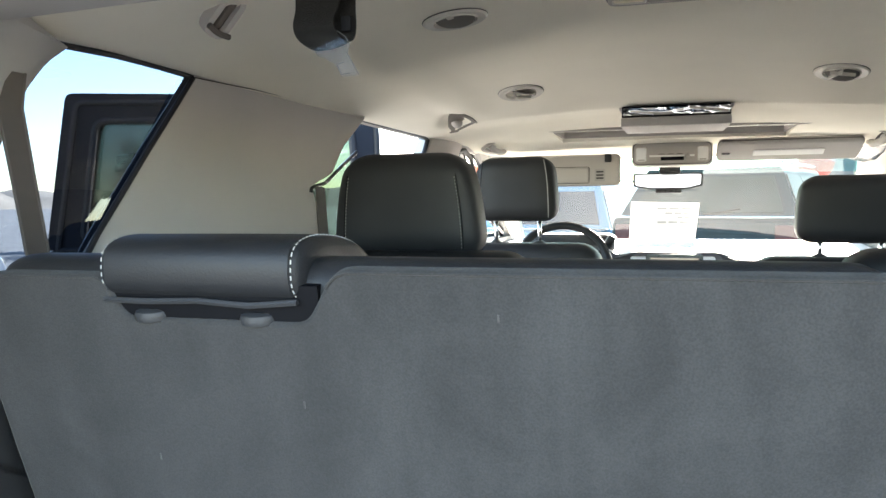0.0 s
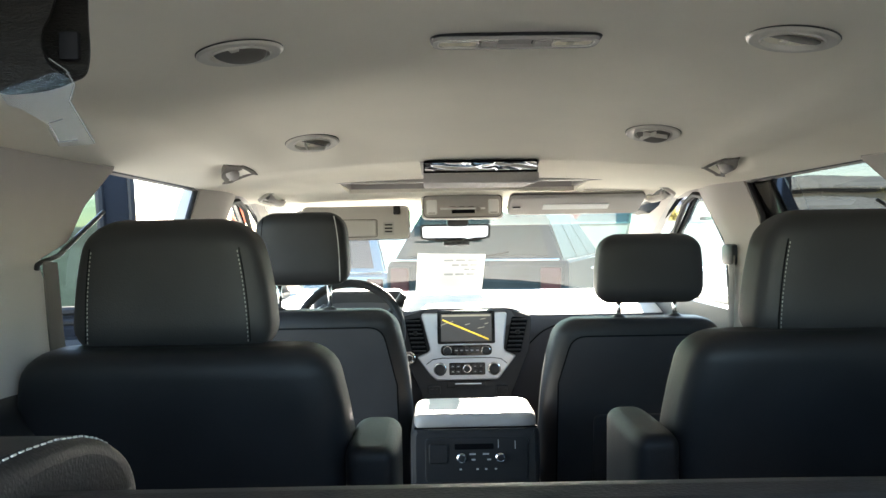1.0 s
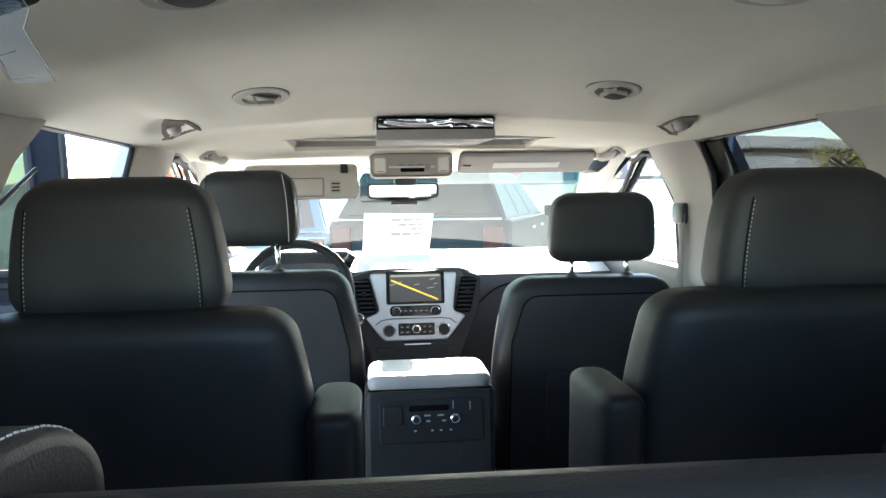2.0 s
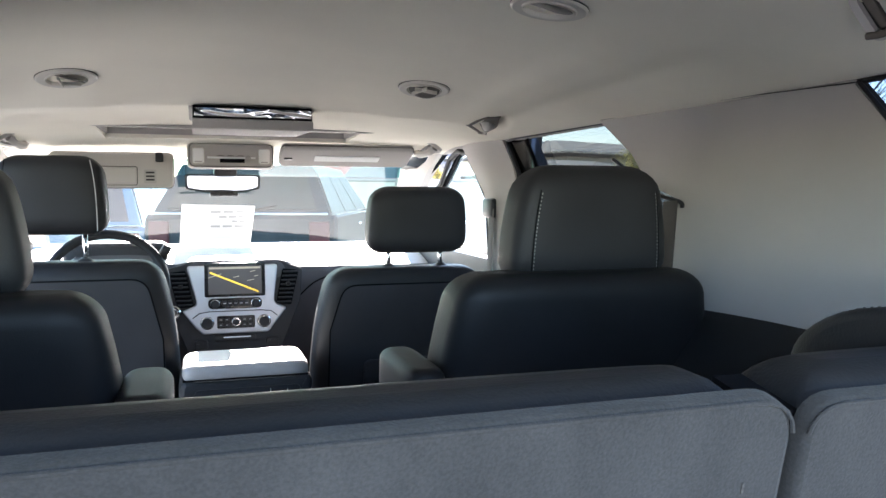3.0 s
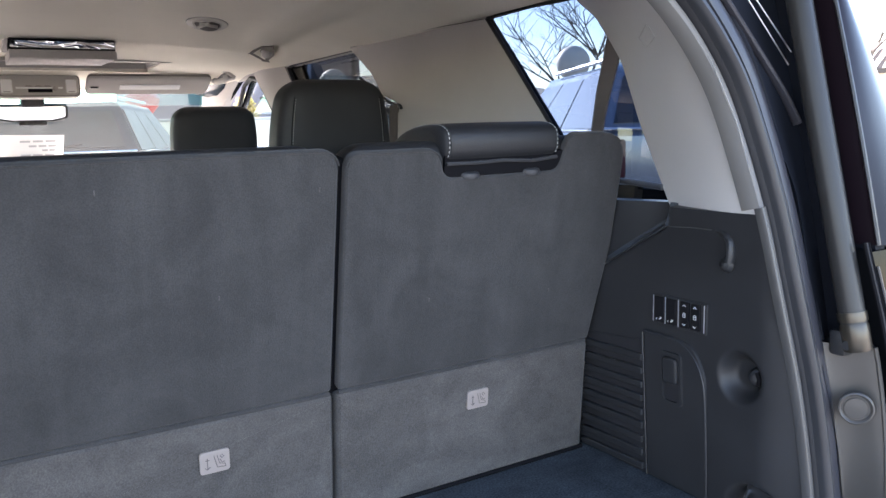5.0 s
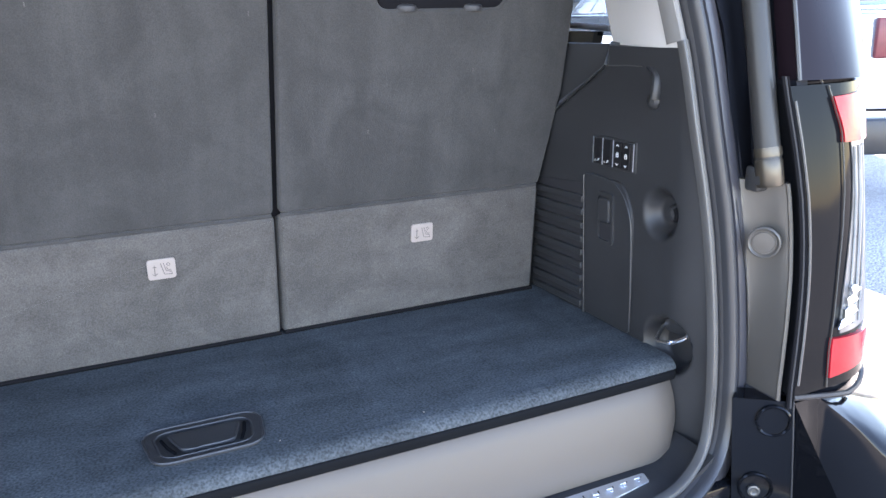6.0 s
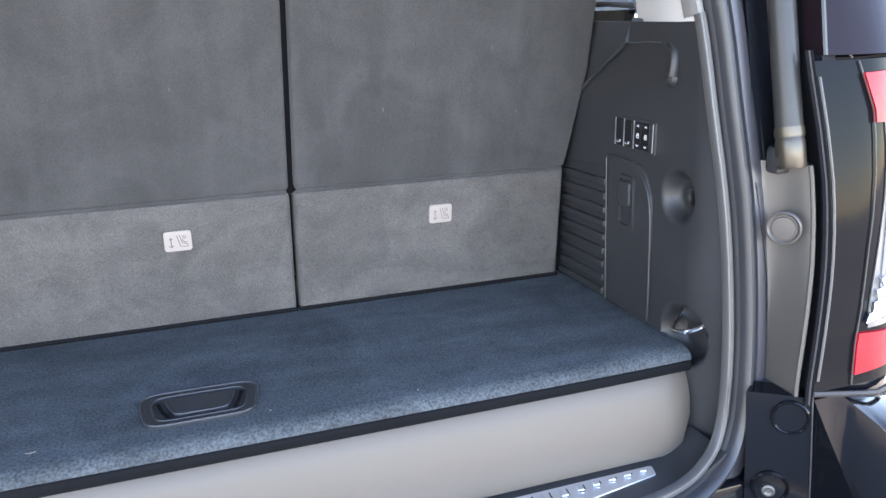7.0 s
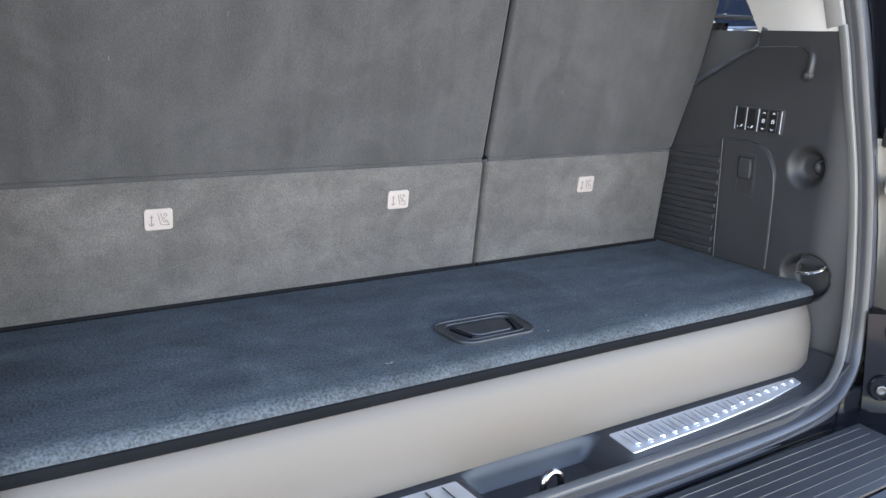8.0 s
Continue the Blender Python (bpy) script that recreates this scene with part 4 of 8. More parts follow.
def folded_headrest(x0, x1, parent, dz=0.0):
    """A padded roll lying over the seat top, with seams near its ends."""
    cx, hw = (x0 + x1) / 2, (x1 - x0) / 2
    yc, zc, hy, hz = 0.006, 0.5285 + dz, 0.094, 0.0335

    def ring(x, k):
        res = []
        for i in range(36):
            a, b = sup(2 * math.pi * i / 36, 2.9)
            y, z = yc + a * hy * k, zc + b * hz * k
            res.append(Vector((x, y, z + 0.10 * (y - yc) * (-1) - 0.9 * max(0.0, y - 0.0) ** 2 * 2.2)))
        return res
    ks = [(-1.0, 0.72), (-0.992, 0.84), (-0.97, 0.92), (-0.94, 0.97), (-0.90, 0.995)] + [(-0.9 + 1.8 * t / 8, 1.0 + 0.012 * math.sin(math.pi * t / 8)) for t in range(9)] + [(0.90, 0.995), (0.94, 0.97), (0.97, 0.92), (0.992, 0.84), (1.0, 0.72)]
    head_pad = piece("headrest", loft([ring(cx + hw * a, k) for a, k in ks]), M_LEATHER, parent, "folded black leather head restraint with pale stitching", sharp=70)
    for a in (-0.925, 0.925):
        r = ring(cx + hw * a, 0.992)
        piece("stitching", stitches([r[i % 36] for i in range(6, 28)], 0.0034, 0.0030, 0.0006), M_STITCH, head_pad, "pale stitched seam")
    seam = [Vector((cx + hw * a, yc - hy * 0.86, zc - hz * 0.70 + 0.010)) for a in (-0.95, -0.5, 0, 0.5, 0.95)]
    piece("piping", tube([v + Vector((0, -0.006, -0.005 - 0.004 * math.sin(3 * i))) for i, v in enumerate(seam)], 0.0028, 6), M_LEATHER2, head_pad)
    for x in (cx - hw * 0.53, cx + hw * 0.53):
        piece("post_collar", turned((x, -0.066, 0.489), (0, -0.15, 1), [(0, 0.017), (0.004, 0.018), (0.008, 0.0165), (0.010, 0.012)], 16), M_LEATHER2, head_pad, "grey plastic post collar")


def third_back(name, outline, x0, x1, head, label, dz=0.0):
    t = thing(name, ((x0 + x1) / 2, 0, 0.19), label, "seat back", "third-row seats")
    piece("carpet_back", slab(outline, back_put, -0.012, 0.0, 0.004), M_SEATCLOTH, t, "charcoal carpeted seat back", sharp=60)
    cx, hx = (x0 + x1) / 2, (x1 - x0) / 2 - 0.006
    piece("cushion", cushion(-0.05, 0.542, lambda u: cx, lambda u: 0.092 - 0.130 * u, lambda u: hx, lambda u: 0.050 - 0.008 * u, 0.034, 7, 64), M_LEATHER, t, "black leather seat front")
    folded_headrest(head[0], head[1], t, dz)
    # near-black sheet puts the shade under the headrest into the notch
    piece("notch_shade", slab(RECT(head[0] + 0.004, head[1] + 0.012, 0.470, 0.520), back_put, -0.018, -0.004), M_SLOT, t, "dark sheet for the shade under the headrest")
    runs, run = [], []
    for p in outline + outline[:1]:
        if p.y > 0.515 and abs(p.x) < 0.632:
            run.append(back_put(p.x, p.y - 0.002, 0.0005))
        elif run:
            runs.append(run)
            run = []
    if run:
        runs.append(run)
    for run in runs:
        if len(run) > 3:
            piece("edge_binding", tube(run, 0.0012, 6), M_SEATCLOTH, t, "rolled edge of the carpet")
    return t


R_OUT = fillet([(0.162, 0.199), (0.620, 0.199), (0.641, 0.36), (0.641, 0.545), (0.524, 0.545), (0.510, 0.491), (0.314, 0.490), (0.298, 0.531), (0.163, 0.531)], [0.008, 0.008, 0.08, 0.05, 0.022, 0.02, 0.018, 0.022, 0.022], 6)
L_OUT = fillet([(-0.592, 0.199), (0.153, 0.199), (0.154, 0.536), (-0.262, 0.535), (-0.290, 0.490), (-0.462, 0.490), (-0.480, 0.527), (-0.640, 0.527), (-0.616, 0.355)], [0.008, 0.008, 0.026, 0.028, 0.02, 0.02, 0.02, 0.05, 0.08], 6)
third_r = third_back("rear_bench_seat", R_OUT, 0.166, 0.625, (0.308, 0.510), "single third-row seat back in charcoal carpet with folded headrest")
third_l = third_back("rear_bench_seat", L_OUT, -0.625, 0.150, (-0.485, -0.291), "double third-row seat back in charcoal carpet with folded headrest", -0.0045)
for t, xs in ((third_r, ((0.30, 0.315), (0.47, 0.40), (0.52, 0.30))), (third_l, ((0.128, 0.487), (-0.132, 0.500), (-0.30, 0.42), (0.0, 0.36), (-0.45, 0.36)))):
    for x, z in xs:
        under(part("lint_speck", slab(RECT(x - 0.0007, x + 0.0007, z - 0.003, z + 0.003), back_put, -0.001, 0.0006), M_LOWCLOTH), t)
under(part("centre_gap", slab(RECT(0.148, 0.168, 0.19, 0.52), back_put, -0.06, -0.014), M_SLOT), third_l)
for nm, x0, x1, tags in (("single", 0.160, 0.618, (0.396,)), ("double", -0.622, 0.154, (-0.013, -0.395))):
    flap_put = lambda u, v, w: Vector((u, -0.002 - 0.095 * v - w, v))
    fl = thing("hinge_flap", ((x0 + x1) / 2, 0, 0), "grey carpeted hinge flap below the third-row seat", "seat flap", "hinge flaps")
    piece("carpet", slab(fillet([(x0, 0.0), (x1, 0.0), (x1, 0.196), (x0, 0.196)], 0.007, 3), flap_put, -0.03, 0.0, 0.006), M_LOWCLOTH, fl, sharp=60)
    piece("hem", tube([flap_put(x0 + 0.004, 0.197, -0.004), flap_put(x1 - 0.004, 0.197, -0.004)], 0.0035, 6), M_SEATCLOTH, fl, "dark sewn hem")
    for tx in tags:
        tag = piece("anchor_tag", slab(RECT(tx - 0.0195, tx + 0.0195, 0.1235, 0.1545, 0.005), flap_put, 0.0, 0.0028, 0.0008), M_TAG, fl, "pale child-seat anchor tag")
        bm = bmesh.new()
        P = lambda a, b: flap_put(tx + a, 0.139 + b, 0.003)
        for line in ([(-0.013, -0.006), (-0.010, -0.009), (-0.006, -0.006)], [(-0.0095, -0.009), (-0.0095, 0.007)], [(-0.001, 0.009), (0.003, -0.008), (0.014, -0.009)], [(0.003, 0.009), (0.006, -0.003), (0.013, -0.005), (0.014, -0.009)], [(0.007, 0.007), (0.0095, 0.0035), (0.012, 0.006), (0.0095, 0.009), (0.007, 0.007)], [(0.0065, 0.003), (0.009, -0.002), (0.013, -0.002)], [(-0.012, 0.004), (-0.007, 0.004)]):
            tube([P(*c) for c in line], 0.0005, 5, bm=bm)
        piece("pictogram", bm, M_INK, tag, "dark printed anchor pictogram")
    # hem line where flap meets the floor
    piece("floor_hem", tube([(x0, -0.004, 0.003), (x1, -0.004, 0.003)], 0.0035, 6), M_SLOT, fl)


# ---- seats of the second and first rows ----
def captain_seat(s):
    cx, hc = (0.512, 0.545) if s > 0 else (-0.504, -0.526)
    t = thing("captain_seat", (cx, 1.05, -0.46), "black leather second-row captain seat with pale stitching", "car seat", "captain seats")
    hx = lambda u: (0.274 if s > 0 else 0.272) - 0.045 * u ** 5
    piece("backrest", cushion(-0.25, 0.502 if s > 0 else 0.492, lambda u: cx, lambda u: 0.97 - 0.135 * u, hx, lambda u: 0.078, 0.045, 5, 72, 14), M_LEATHER, t, sharp=70)
    head_pad = piece("headrest", cushion(0.476, 0.688, lambda u: hc, lambda u: 0.885 - 0.012 * u, lambda u: 0.166 - 0.029 * u - 0.016 * u ** 4 - 0.008 * (1 - u) ** 3, lambda u: 0.058, 0.046, 5, 64), M_LEATHER2, t, "padded charcoal leather headrest", sharp=70)
    for k in (-1, 1):
        line = [(hc + k * (0.129 - 0.018 * u - 0.006 * u ** 3 - 0.006 * (1 - u) ** 3), 0.885 - 0.012 * u - 0.0585, 0.490 + 0.182 * u) for u in [0.04 + 0.80 * i / 12 for i in range(13)]]
        piece("stitching", stitches(line, 0.0034, 0.0032, 0.0007), M_STITCH, head_pad, "pale stitched seam")
        piece("seam", tube([(x + k * 0.003, y + 0.0012, z) for x, y, z in line], 0.0009, 5), M_SLOT, head_pad)
    for k in (-0.07, 0.07):
        piece("post", tube([(hc + k, 0.875, 0.44), (hc + k, 0.88, 0.52)], 0.006, 8), M_CHROME, head_pad, "chrome headrest post")
    ax, aw = (0.208, 0.036) if s > 0 else (-0.212, 0.040)
    arm_pad = piece("armrest", cushion(0.12, 0.360 if s > 0 else 0.350, lambda u: ax, lambda u: 0.87 - 0.02 * u, lambda u: aw, lambda u: 0.11, 0.020, 5, 48), M_LEATHER, t, "rounded leather armrest", sharp=70)
    line = [(ax - s * aw * 0.85, 0.765, z) for z in (0.14, 0.21, 0.28, 0.32)]
    piece("arm_seam", stitches(line, 0.004, 0.004, 0.0008), M_STITCH, arm_pad)
    piece("seat", cushion(-0.30, -0.08, lambda u: cx, lambda u: 1.22, lambda u: 0.262, lambda u: 0.27, 0.05, 6, 48, 4), M_LEATHER, t)
    piece("base", box(cx - 0.2, cx + 0.2, 1.0, 1.42, -0.46, -0.29, 0.02), M_BLACK, t)
    return t


for s in (-1, 1):
    captain_seat(s)


def front_seat(s, lift, post_in, post_out):
    cx = s * 0.448
    t = thing("front_seat", (cx, 1.95, -0.46), "black leather front seat with raised headrest on chrome posts" if lift > 0.02 else "black leather front seat with headrest on chrome posts", "car seat", "front seats")
    top = 0.458 if s < 0 else 0.424
    hx = lambda u: 0.272 - 0.055 * u ** 5
    yc = lambda u: 1.90 - 0.10 * u
    piece("backrest", cushion(-0.28, top, lambda u: cx, yc, hx, lambda u: 0.082, 0.05, 4.5, 72, 14), M_LEATHER, t, sharp=70)
    z1 = top
    out = fillet([(cx - 0.232, -0.2), (cx + 0.232, -0.2), (cx + 0.228, 0.25), (cx + 0.19, z1 - 0.045), (cx - 0.19, z1 - 0.045), (cx - 0.228, 0.25)], 0.05)
    put = lambda u, v, w: Vector((u, 1.90 - 0.10 * (v + 0.28) / (top + 0.28) - 0.0800 - w, v))
    back_panel = piece("back_panel", slab(out, put, -0.004, 0.005, 0.003), M_LEATHER2, t, "dark back panel with piped edge")
    piece("piping", tube([put(p.x, p.y, 0.004) for p in out], 0.0022, 6, closed=True), M_SLOT, back_panel)
    piece("map_pocket", slab(fillet([(cx - 0.13, -0.18), (cx + 0.13, -0.18), (cx + 0.13, 0.16), (cx - 0.13, 0.16)], 0.02), put, 0.0, 0.010, 0.004), M_LEATHER2, back_panel, "flat map pocket")
    mid = (post_in + post_out) / 2
    zb, zt, hw = (0.527, 0.729, 0.133) if s < 0 else (0.463, 0.656, 0.150)
    head_pad = piece("headrest", cushion(zb, zt, lambda u: s * mid, lambda u: 1.79 - 0.015 * u, lambda u: hw + 0.004 - 0.014 * u - 0.010 * u ** 5 - 0.008 * (1 - u) ** 3, lambda u: 0.052, 0.044, 5, 64), M_LEATHER, t, "padded black leather headrest", sharp=70)
    for k in (-1, 1) if s < 0 else ():
        line = [(s * mid + k * (hw - 0.026 - 0.012 * u ** 3), 1.79 - 0.015 * u - 0.0525, zb + 0.012 + (zt - zb - 0.024) * u) for u in [i / 10 for i in range(11)]]
        piece("seam", tube(line, 0.0012, 5), M_STITCH if s < 0 and k > 0 else M_SLOT, head_pad)
    for x in (post_in, post_out):
        piece("post", tube([(s * x, 1.795, top - 0.03), (s * x, 1.80, zb + 0.04)], 0.0068, 10), M_CHROME, head_pad, "chrome headrest post")
        piece("post_collar", turned((s * x, 1.795, top - 0.008), (0, 0, 1), [(0, 0.022), (0.008, 0.022), (0.012, 0.016), (0.016, 0.010)], 16), M_BLACK, t)
    piece("seat", cushion(-0.32, -0.06, lambda u: cx, lambda u: 2.16, lambda u: 0.265, lambda u: 0.28, 0.05, 6, 48, 4), M_LEATHER, t)
    piece("base", box(cx - 0.2, cx + 0.2, 1.95, 2.40, -0.46, -0.30, 0.02), M_BLACK, t)


front_seat(-1, 0.05, 0.408, 0.548)
front_seat(1, 0.0, 0.402, 0.560)
# ---- fittings of the cargo side panel ----
on_wall = lambda u, v, w: Vector((wall_out(u, v) - w, u, v))
grille = thing("side_grille", (0.63, -0.08, 0.11), "black louvred vent grille in the cargo side panel", "vent grille")
for k in range(9):
    z0 = 0.006 + k * 0.0225
    piece("slat", slab(fillet([(-0.138 + 0.0006 * k, z0), (0.01, z0 - 0.004), (0.01, z0 + 0.008), (-0.138 + 0.0006 * k, z0 + 0.012)], 0.003, 2), on_wall, 0.001, 0.0075, 0.0025), M_BLACK, grille)
piece("recess", slab([(-0.142, 0.0), (0.015, 0.0), (0.015, 0.206), (-0.130, 0.218)], on_wall, -0.001, 0.0015), M_RUBBER, grille)
door = thing("storage_door", (0.63, -0.20, 0.1), "black plastic storage compartment door with recessed latch", "compartment door")
DO = fillet([(-0.146, 0.002), (-0.262, 0.002), (-0.256, 0.190), (-0.232, 0.236), (-0.134, 0.236)], [0.004, 0.01, 0.05, 0.05, 0.004], 6)
piece("door_panel", slab(DO, on_wall, -0.001, 0.004, 0.002), M_BLACK, door)
edge = smooth_path([on_wall(y, z, 0.0038) for y, z in ((-0.263, 0.006), (-0.262, 0.06), (-0.257, 0.15), (-0.250, 0.190), (-0.232, 0.218), (-0.205, 0.233), (-0.170, 0.2365), (-0.134, 0.236))], 5)
piece("door_gap", tube(edge, 0.0013, 6), M_SEAL, door, "fine pale edge of the door")
piece("hinge_gap", tube([on_wall(-0.145, 0.0, 0.004), on_wall(-0.132, 0.232, 0.004)], 0.0013, 6), M_SEAL, door)
LT = lambda y0, y1, z0, z1, sl: fillet([(y0 - sl, z0), (y1 - sl, z0), (y1, z1), (y0, z1)], 0.008, 4)
dish = piece("latch_dish", frame_ring(LT(-0.213, -0.171, 0.133, 0.214, 0.004), LT(-0.208, -0.176, 0.138, 0.209, 0.004), on_wall, 0.0, 0.0075), M_BLACK, door)
piece("latch", slab(LT(-0.206, -0.178, 0.166, 0.206, 0.002), on_wall, 0.003, 0.010, 0.003), M_BLACK, dish, "black finger latch")
piece("latch_hollow", slab(LT(-0.207, -0.177, 0.139, 0.208, 0.004), on_wall, 0.003, 0.0045), M_RUBBER, dish)

lg = lambda y: 0.401 - 0.545 * (y + 0.177)
ledge_strip = thing("ledge_sheen", (0.65, -0.10, 0.37), "black ledge strip added for the window sheen below the quarter window", "trim")
# overlay on the ledge, there only for the bluish sheen
piece("strip", shell(lambda u, v: on_wall(-0.186 + 0.166 * u, lg(-0.186 + 0.166 * u) + 0.001 + (0.034 - 0.024 * u) * v, 0.001 + 0.005 * (1 - v)), lambda u, v: on_wall(-0.186 + 0.166 * u, lg(-0.186 + 0.166 * u) + 0.001 + (0.034 - 0.024 * u) * v, -0.004), 30, 5), M_SHEEN, ledge_strip)
# lighter thin tube paints the highlight on the rounded edge
piece("ledge_glint", tube([on_wall(y, lg(y) + 0.001, 0.0012) for y in (-0.02,)] + [on_wall(y, lg(y) + 0.001, 0.006) for y in (-0.025, -0.06, -0.10, -0.14, -0.175, -0.186)] + [on_wall(-0.20, 0.4065, 0.0012), on_wall(-0.235, 0.4085, 0.0012), on_wall(-0.268, 0.4085, 0.0014)], 0.0008, 6), M_BEAD, ledge_strip, "pale line for the highlight along the ledge edge")
sw = thing("switch_panel", (0.63, -0.207, 0.275), "black seat-folding switch panel with white symbols", "switch panel")
piece("panel", slab(RECT(-0.256, -0.154, 0.253, 0.299, 0.003), on_wall, -0.001, 0.003, 0.001), M_BLACK, sw)
for y0, y1 in ((-0.178, -0.158), (-0.201, -0.181), (-0.226, -0.209), (-0.246, -0.229)):
    piece("switch", slab(RECT(y0, y1, 0.257, 0.296, 0.002), on_wall, 0.002, 0.0060, 0.0015), M_GLOSSBLACK, sw, "gloss black rocker switch")
for y in (-0.1555, -0.1795, -0.2050, -0.2530):
    piece("divider", tube([on_wall(y, 0.256, 0.0045), on_wall(y, 0.297, 0.0045)], 0.0007, 5), M_STEEL, sw, "thin pale divider")
bm = bmesh.new()
for y in (-0.2175, -0.2375):
    for dz, sg in ((0.2915, 1), (0.2615, -1)):
        tube([on_wall(y + 0.0026, dz - 0.0018 * sg, 0.0064), on_wall(y, dz + 0.0006 * sg, 0.0064), on_wall(y - 0.0026, dz - 0.0018 * sg, 0.0064)], 0.0006, 5, bm=bm)
    tube([on_wall(y + a, 0.2765 + b, 0.0064) for a, b in ((-0.0022, -0.003), (0.002, -0.003), (0.0022, 0.001), (0.0006, 0.0035), (-0.002, 0.003))], 0.0006, 5, True, bm=bm)
    tube([on_wall(y - 0.002, 0.2768, 0.0064), on_wall(y + 0.001, 0.2772, 0.0064)], 0.0006, 5, bm=bm)
for y in (-0.1680, -0.1910):
    tube([on_wall(y - a, 0.2615 + b, 0.0064) for a, b in ((0.001, 0.0), (0.004, 0.001), (0.0055, 0.003), (0.003, 0.003))], 0.0009, 5, bm=bm)
    tube([on_wall(y + 0.0035, 0.2630, 0.0064), on_wall(y + 0.0055, 0.2615, 0.0064), on_wall(y + 0.0035, 0.2603, 0.0064)], 0.0005, 5, bm=bm)
piece("symbols", bm, M_ICON, sw, "white printed symbols")

hk = thing("bag_hook", (0.64, -0.30, 0.37), "black moulded bag hook at the top of the side panel", "hook")
piece("arm", tube(smooth_path([(0.641, -0.215, 0.407), (0.638, -0.255, 0.410), (0.634, -0.280, 0.407), (0.630, -0.296, 0.397), (0.627, -0.300, 0.380), (0.626, -0.299, 0.366)], 6), 0.0072, 10, flat=0.8), M_BLACK, hk)
piece("tip", turned((0.637, -0.291, 0.362), (-1, 0.1, 0.1), [(0, 0.011), (0.005, 0.012), (0.011, 0.009), (0.014, 0.003)], 16), M_BLACK, hk)
# thin near-black disc stands in for the hollow's shade
piece("finger_hollow", turned((0.637, -0.262, 0.390), (-1, 0, 0.1), [(0, 0.017), (0.0015, 0.017), (0.002, 0.01)], 20), M_SLOT, hk, "dark disc for the shade of a finger hollow")
piece("ridge", tube([(0.638, -0.190, 0.402), (0.638, -0.205, 0.406), (0.637, -0.250, 0.4085)], 0.0022, 6), M_BLACK, hk)
cup = thing("net_hook", (0.66, -0.325, 0.2), "black cargo net hook in a round recess", "hook")
piece("knob", turned((0.660, -0.330, 0.208), (-1, -0.35, 0.1), [(0, 0.014), (0.010, 0.014), (0.016, 0.011), (0.018, 0.006)], 18), M_BLACK, cup)
piece("slot", tube([(0.644, -0.338, 0.200), (0.643, -0.340, 0.209), (0.644, -0.335, 0.217)], 0.0035, 8), M_SLOT, cup)
ring = thing("tie_down_ring", (0.65, -0.352, 0.02), "chrome tie-down ring folded in a black well", "tie-down ring")
piece("loop", tube(smooth_path([(0.657, -0.321, 0.040), (0.640, -0.325, 0.030), (0.626, -0.337, 0.022), (0.630, -0.359, 0.026), (0.648, -0.371, 0.036), (0.662, -0.365, 0.046), (0.664, -0.337, 0.048)], 6, True), 0.0034, 8, True), M_CHROME, ring)
piece("pivot", box(0.652, 0.676, -0.372, -0.317, 0.028, 0.052, 0.005), M_BLACK, ring)

# ---- things on the headliner ----
def ceiling_vent(x, y, rot, lean):
    z = ceil_z(x, y)
    t = thing("ceiling_vent", (x, y, z), "round beige ceiling air vent with chromed rim", "air vent", "ceiling vents")
    gx, gy = (ceil_z(x + 0.04, y) - ceil_z(x - 0.04, y)) / 0.08, (ceil_z(x, y + 0.04) - ceil_z(x, y - 0.04)) / 0.08
    tilt = Matrix.Translation((x, y, z - 0.004)) @ Euler((gy, -gx, 0)).to_matrix().to_4x4()
    R = 0.055
    piece("rim", moved(turned((0, 0, 0.010), (0, 0, -1), [(0, R), (0.0095, R), (0.0115, R - 0.003), (0.0105, R - 0.016), (0.0085, R - 0.0175), (0.0, R - 0.0175)], 40, cap=False), tilt), M_VENT, t)
    # shadow line of the rim put in as a black ring
    piece("edge_line", moved(turned((0, 0, 0.008), (0, 0, -1), [(0, R + 0.001), (0.0055, R + 0.001), (0.0065, R - 0.0005), (0, R - 0.0005)], 40, cap=False), tilt), M_BLACK, t, "black ring for the shadow line round the rim")
    piece("inner_ring", moved(turned((0, 0, 0.004), (0, 0, -1), [(0, R - 0.0155), (0.0062, R - 0.016), (0.007, R - 0.0175), (0.005, R - 0.0185), (0.0, R - 0.0185)], 40, cap=False), tilt), M_VENT, t, "raised inner ring")
    piece("bowl", moved(disc((0, 0, 0.004), (0, 0, 1), R - 0.0175, 0.004, 30), tilt), M_BLACK, t, "dark vent bowl")
    turn = tilt @ Matrix.Rotation(rot, 4, "Z") @ Matrix.Translation((0, 0, 0.0035)) @ Matrix.Rotation(lean, 4, "X")
    flap = piece("flap", moved(turned((0, 0, 0), (0, 0, -1), [(0.0, 0.0335), (0.0015, 0.034), (0.003, 0.031), (0.003, 0.004)], 30), turn), M_VENTFLAP, t, "round tilting vent flap")
    piece("flap_tab", moved(box(-0.006, 0.006, 0.012, 0.020, -0.0065, -0.002, 0.0015), turn), M_VENT, flap)
    if lean > 0.3:
        for k in (-1, 1):
            piece("vane", moved(box(-0.0016, 0.0016, -0.026, 0.026, -0.004, 0.004, 0.001), tilt @ Matrix.Rotation(rot + 0.9 * k, 4, "Z") @ Matrix.Translation((0.012 * k, 0, -0.006))), M_VENT, flap, "crossing vane")


for x, y, r, lean in ((-0.364, 1.250, 0.9, 0.42), (0.340, 1.223, 2.6, 0.34), (-0.359, 0.631, 2.9, 0.20), (0.341, 0.606, 0.25, 0.22)):
    ceiling_vent(x, y, r, lean)

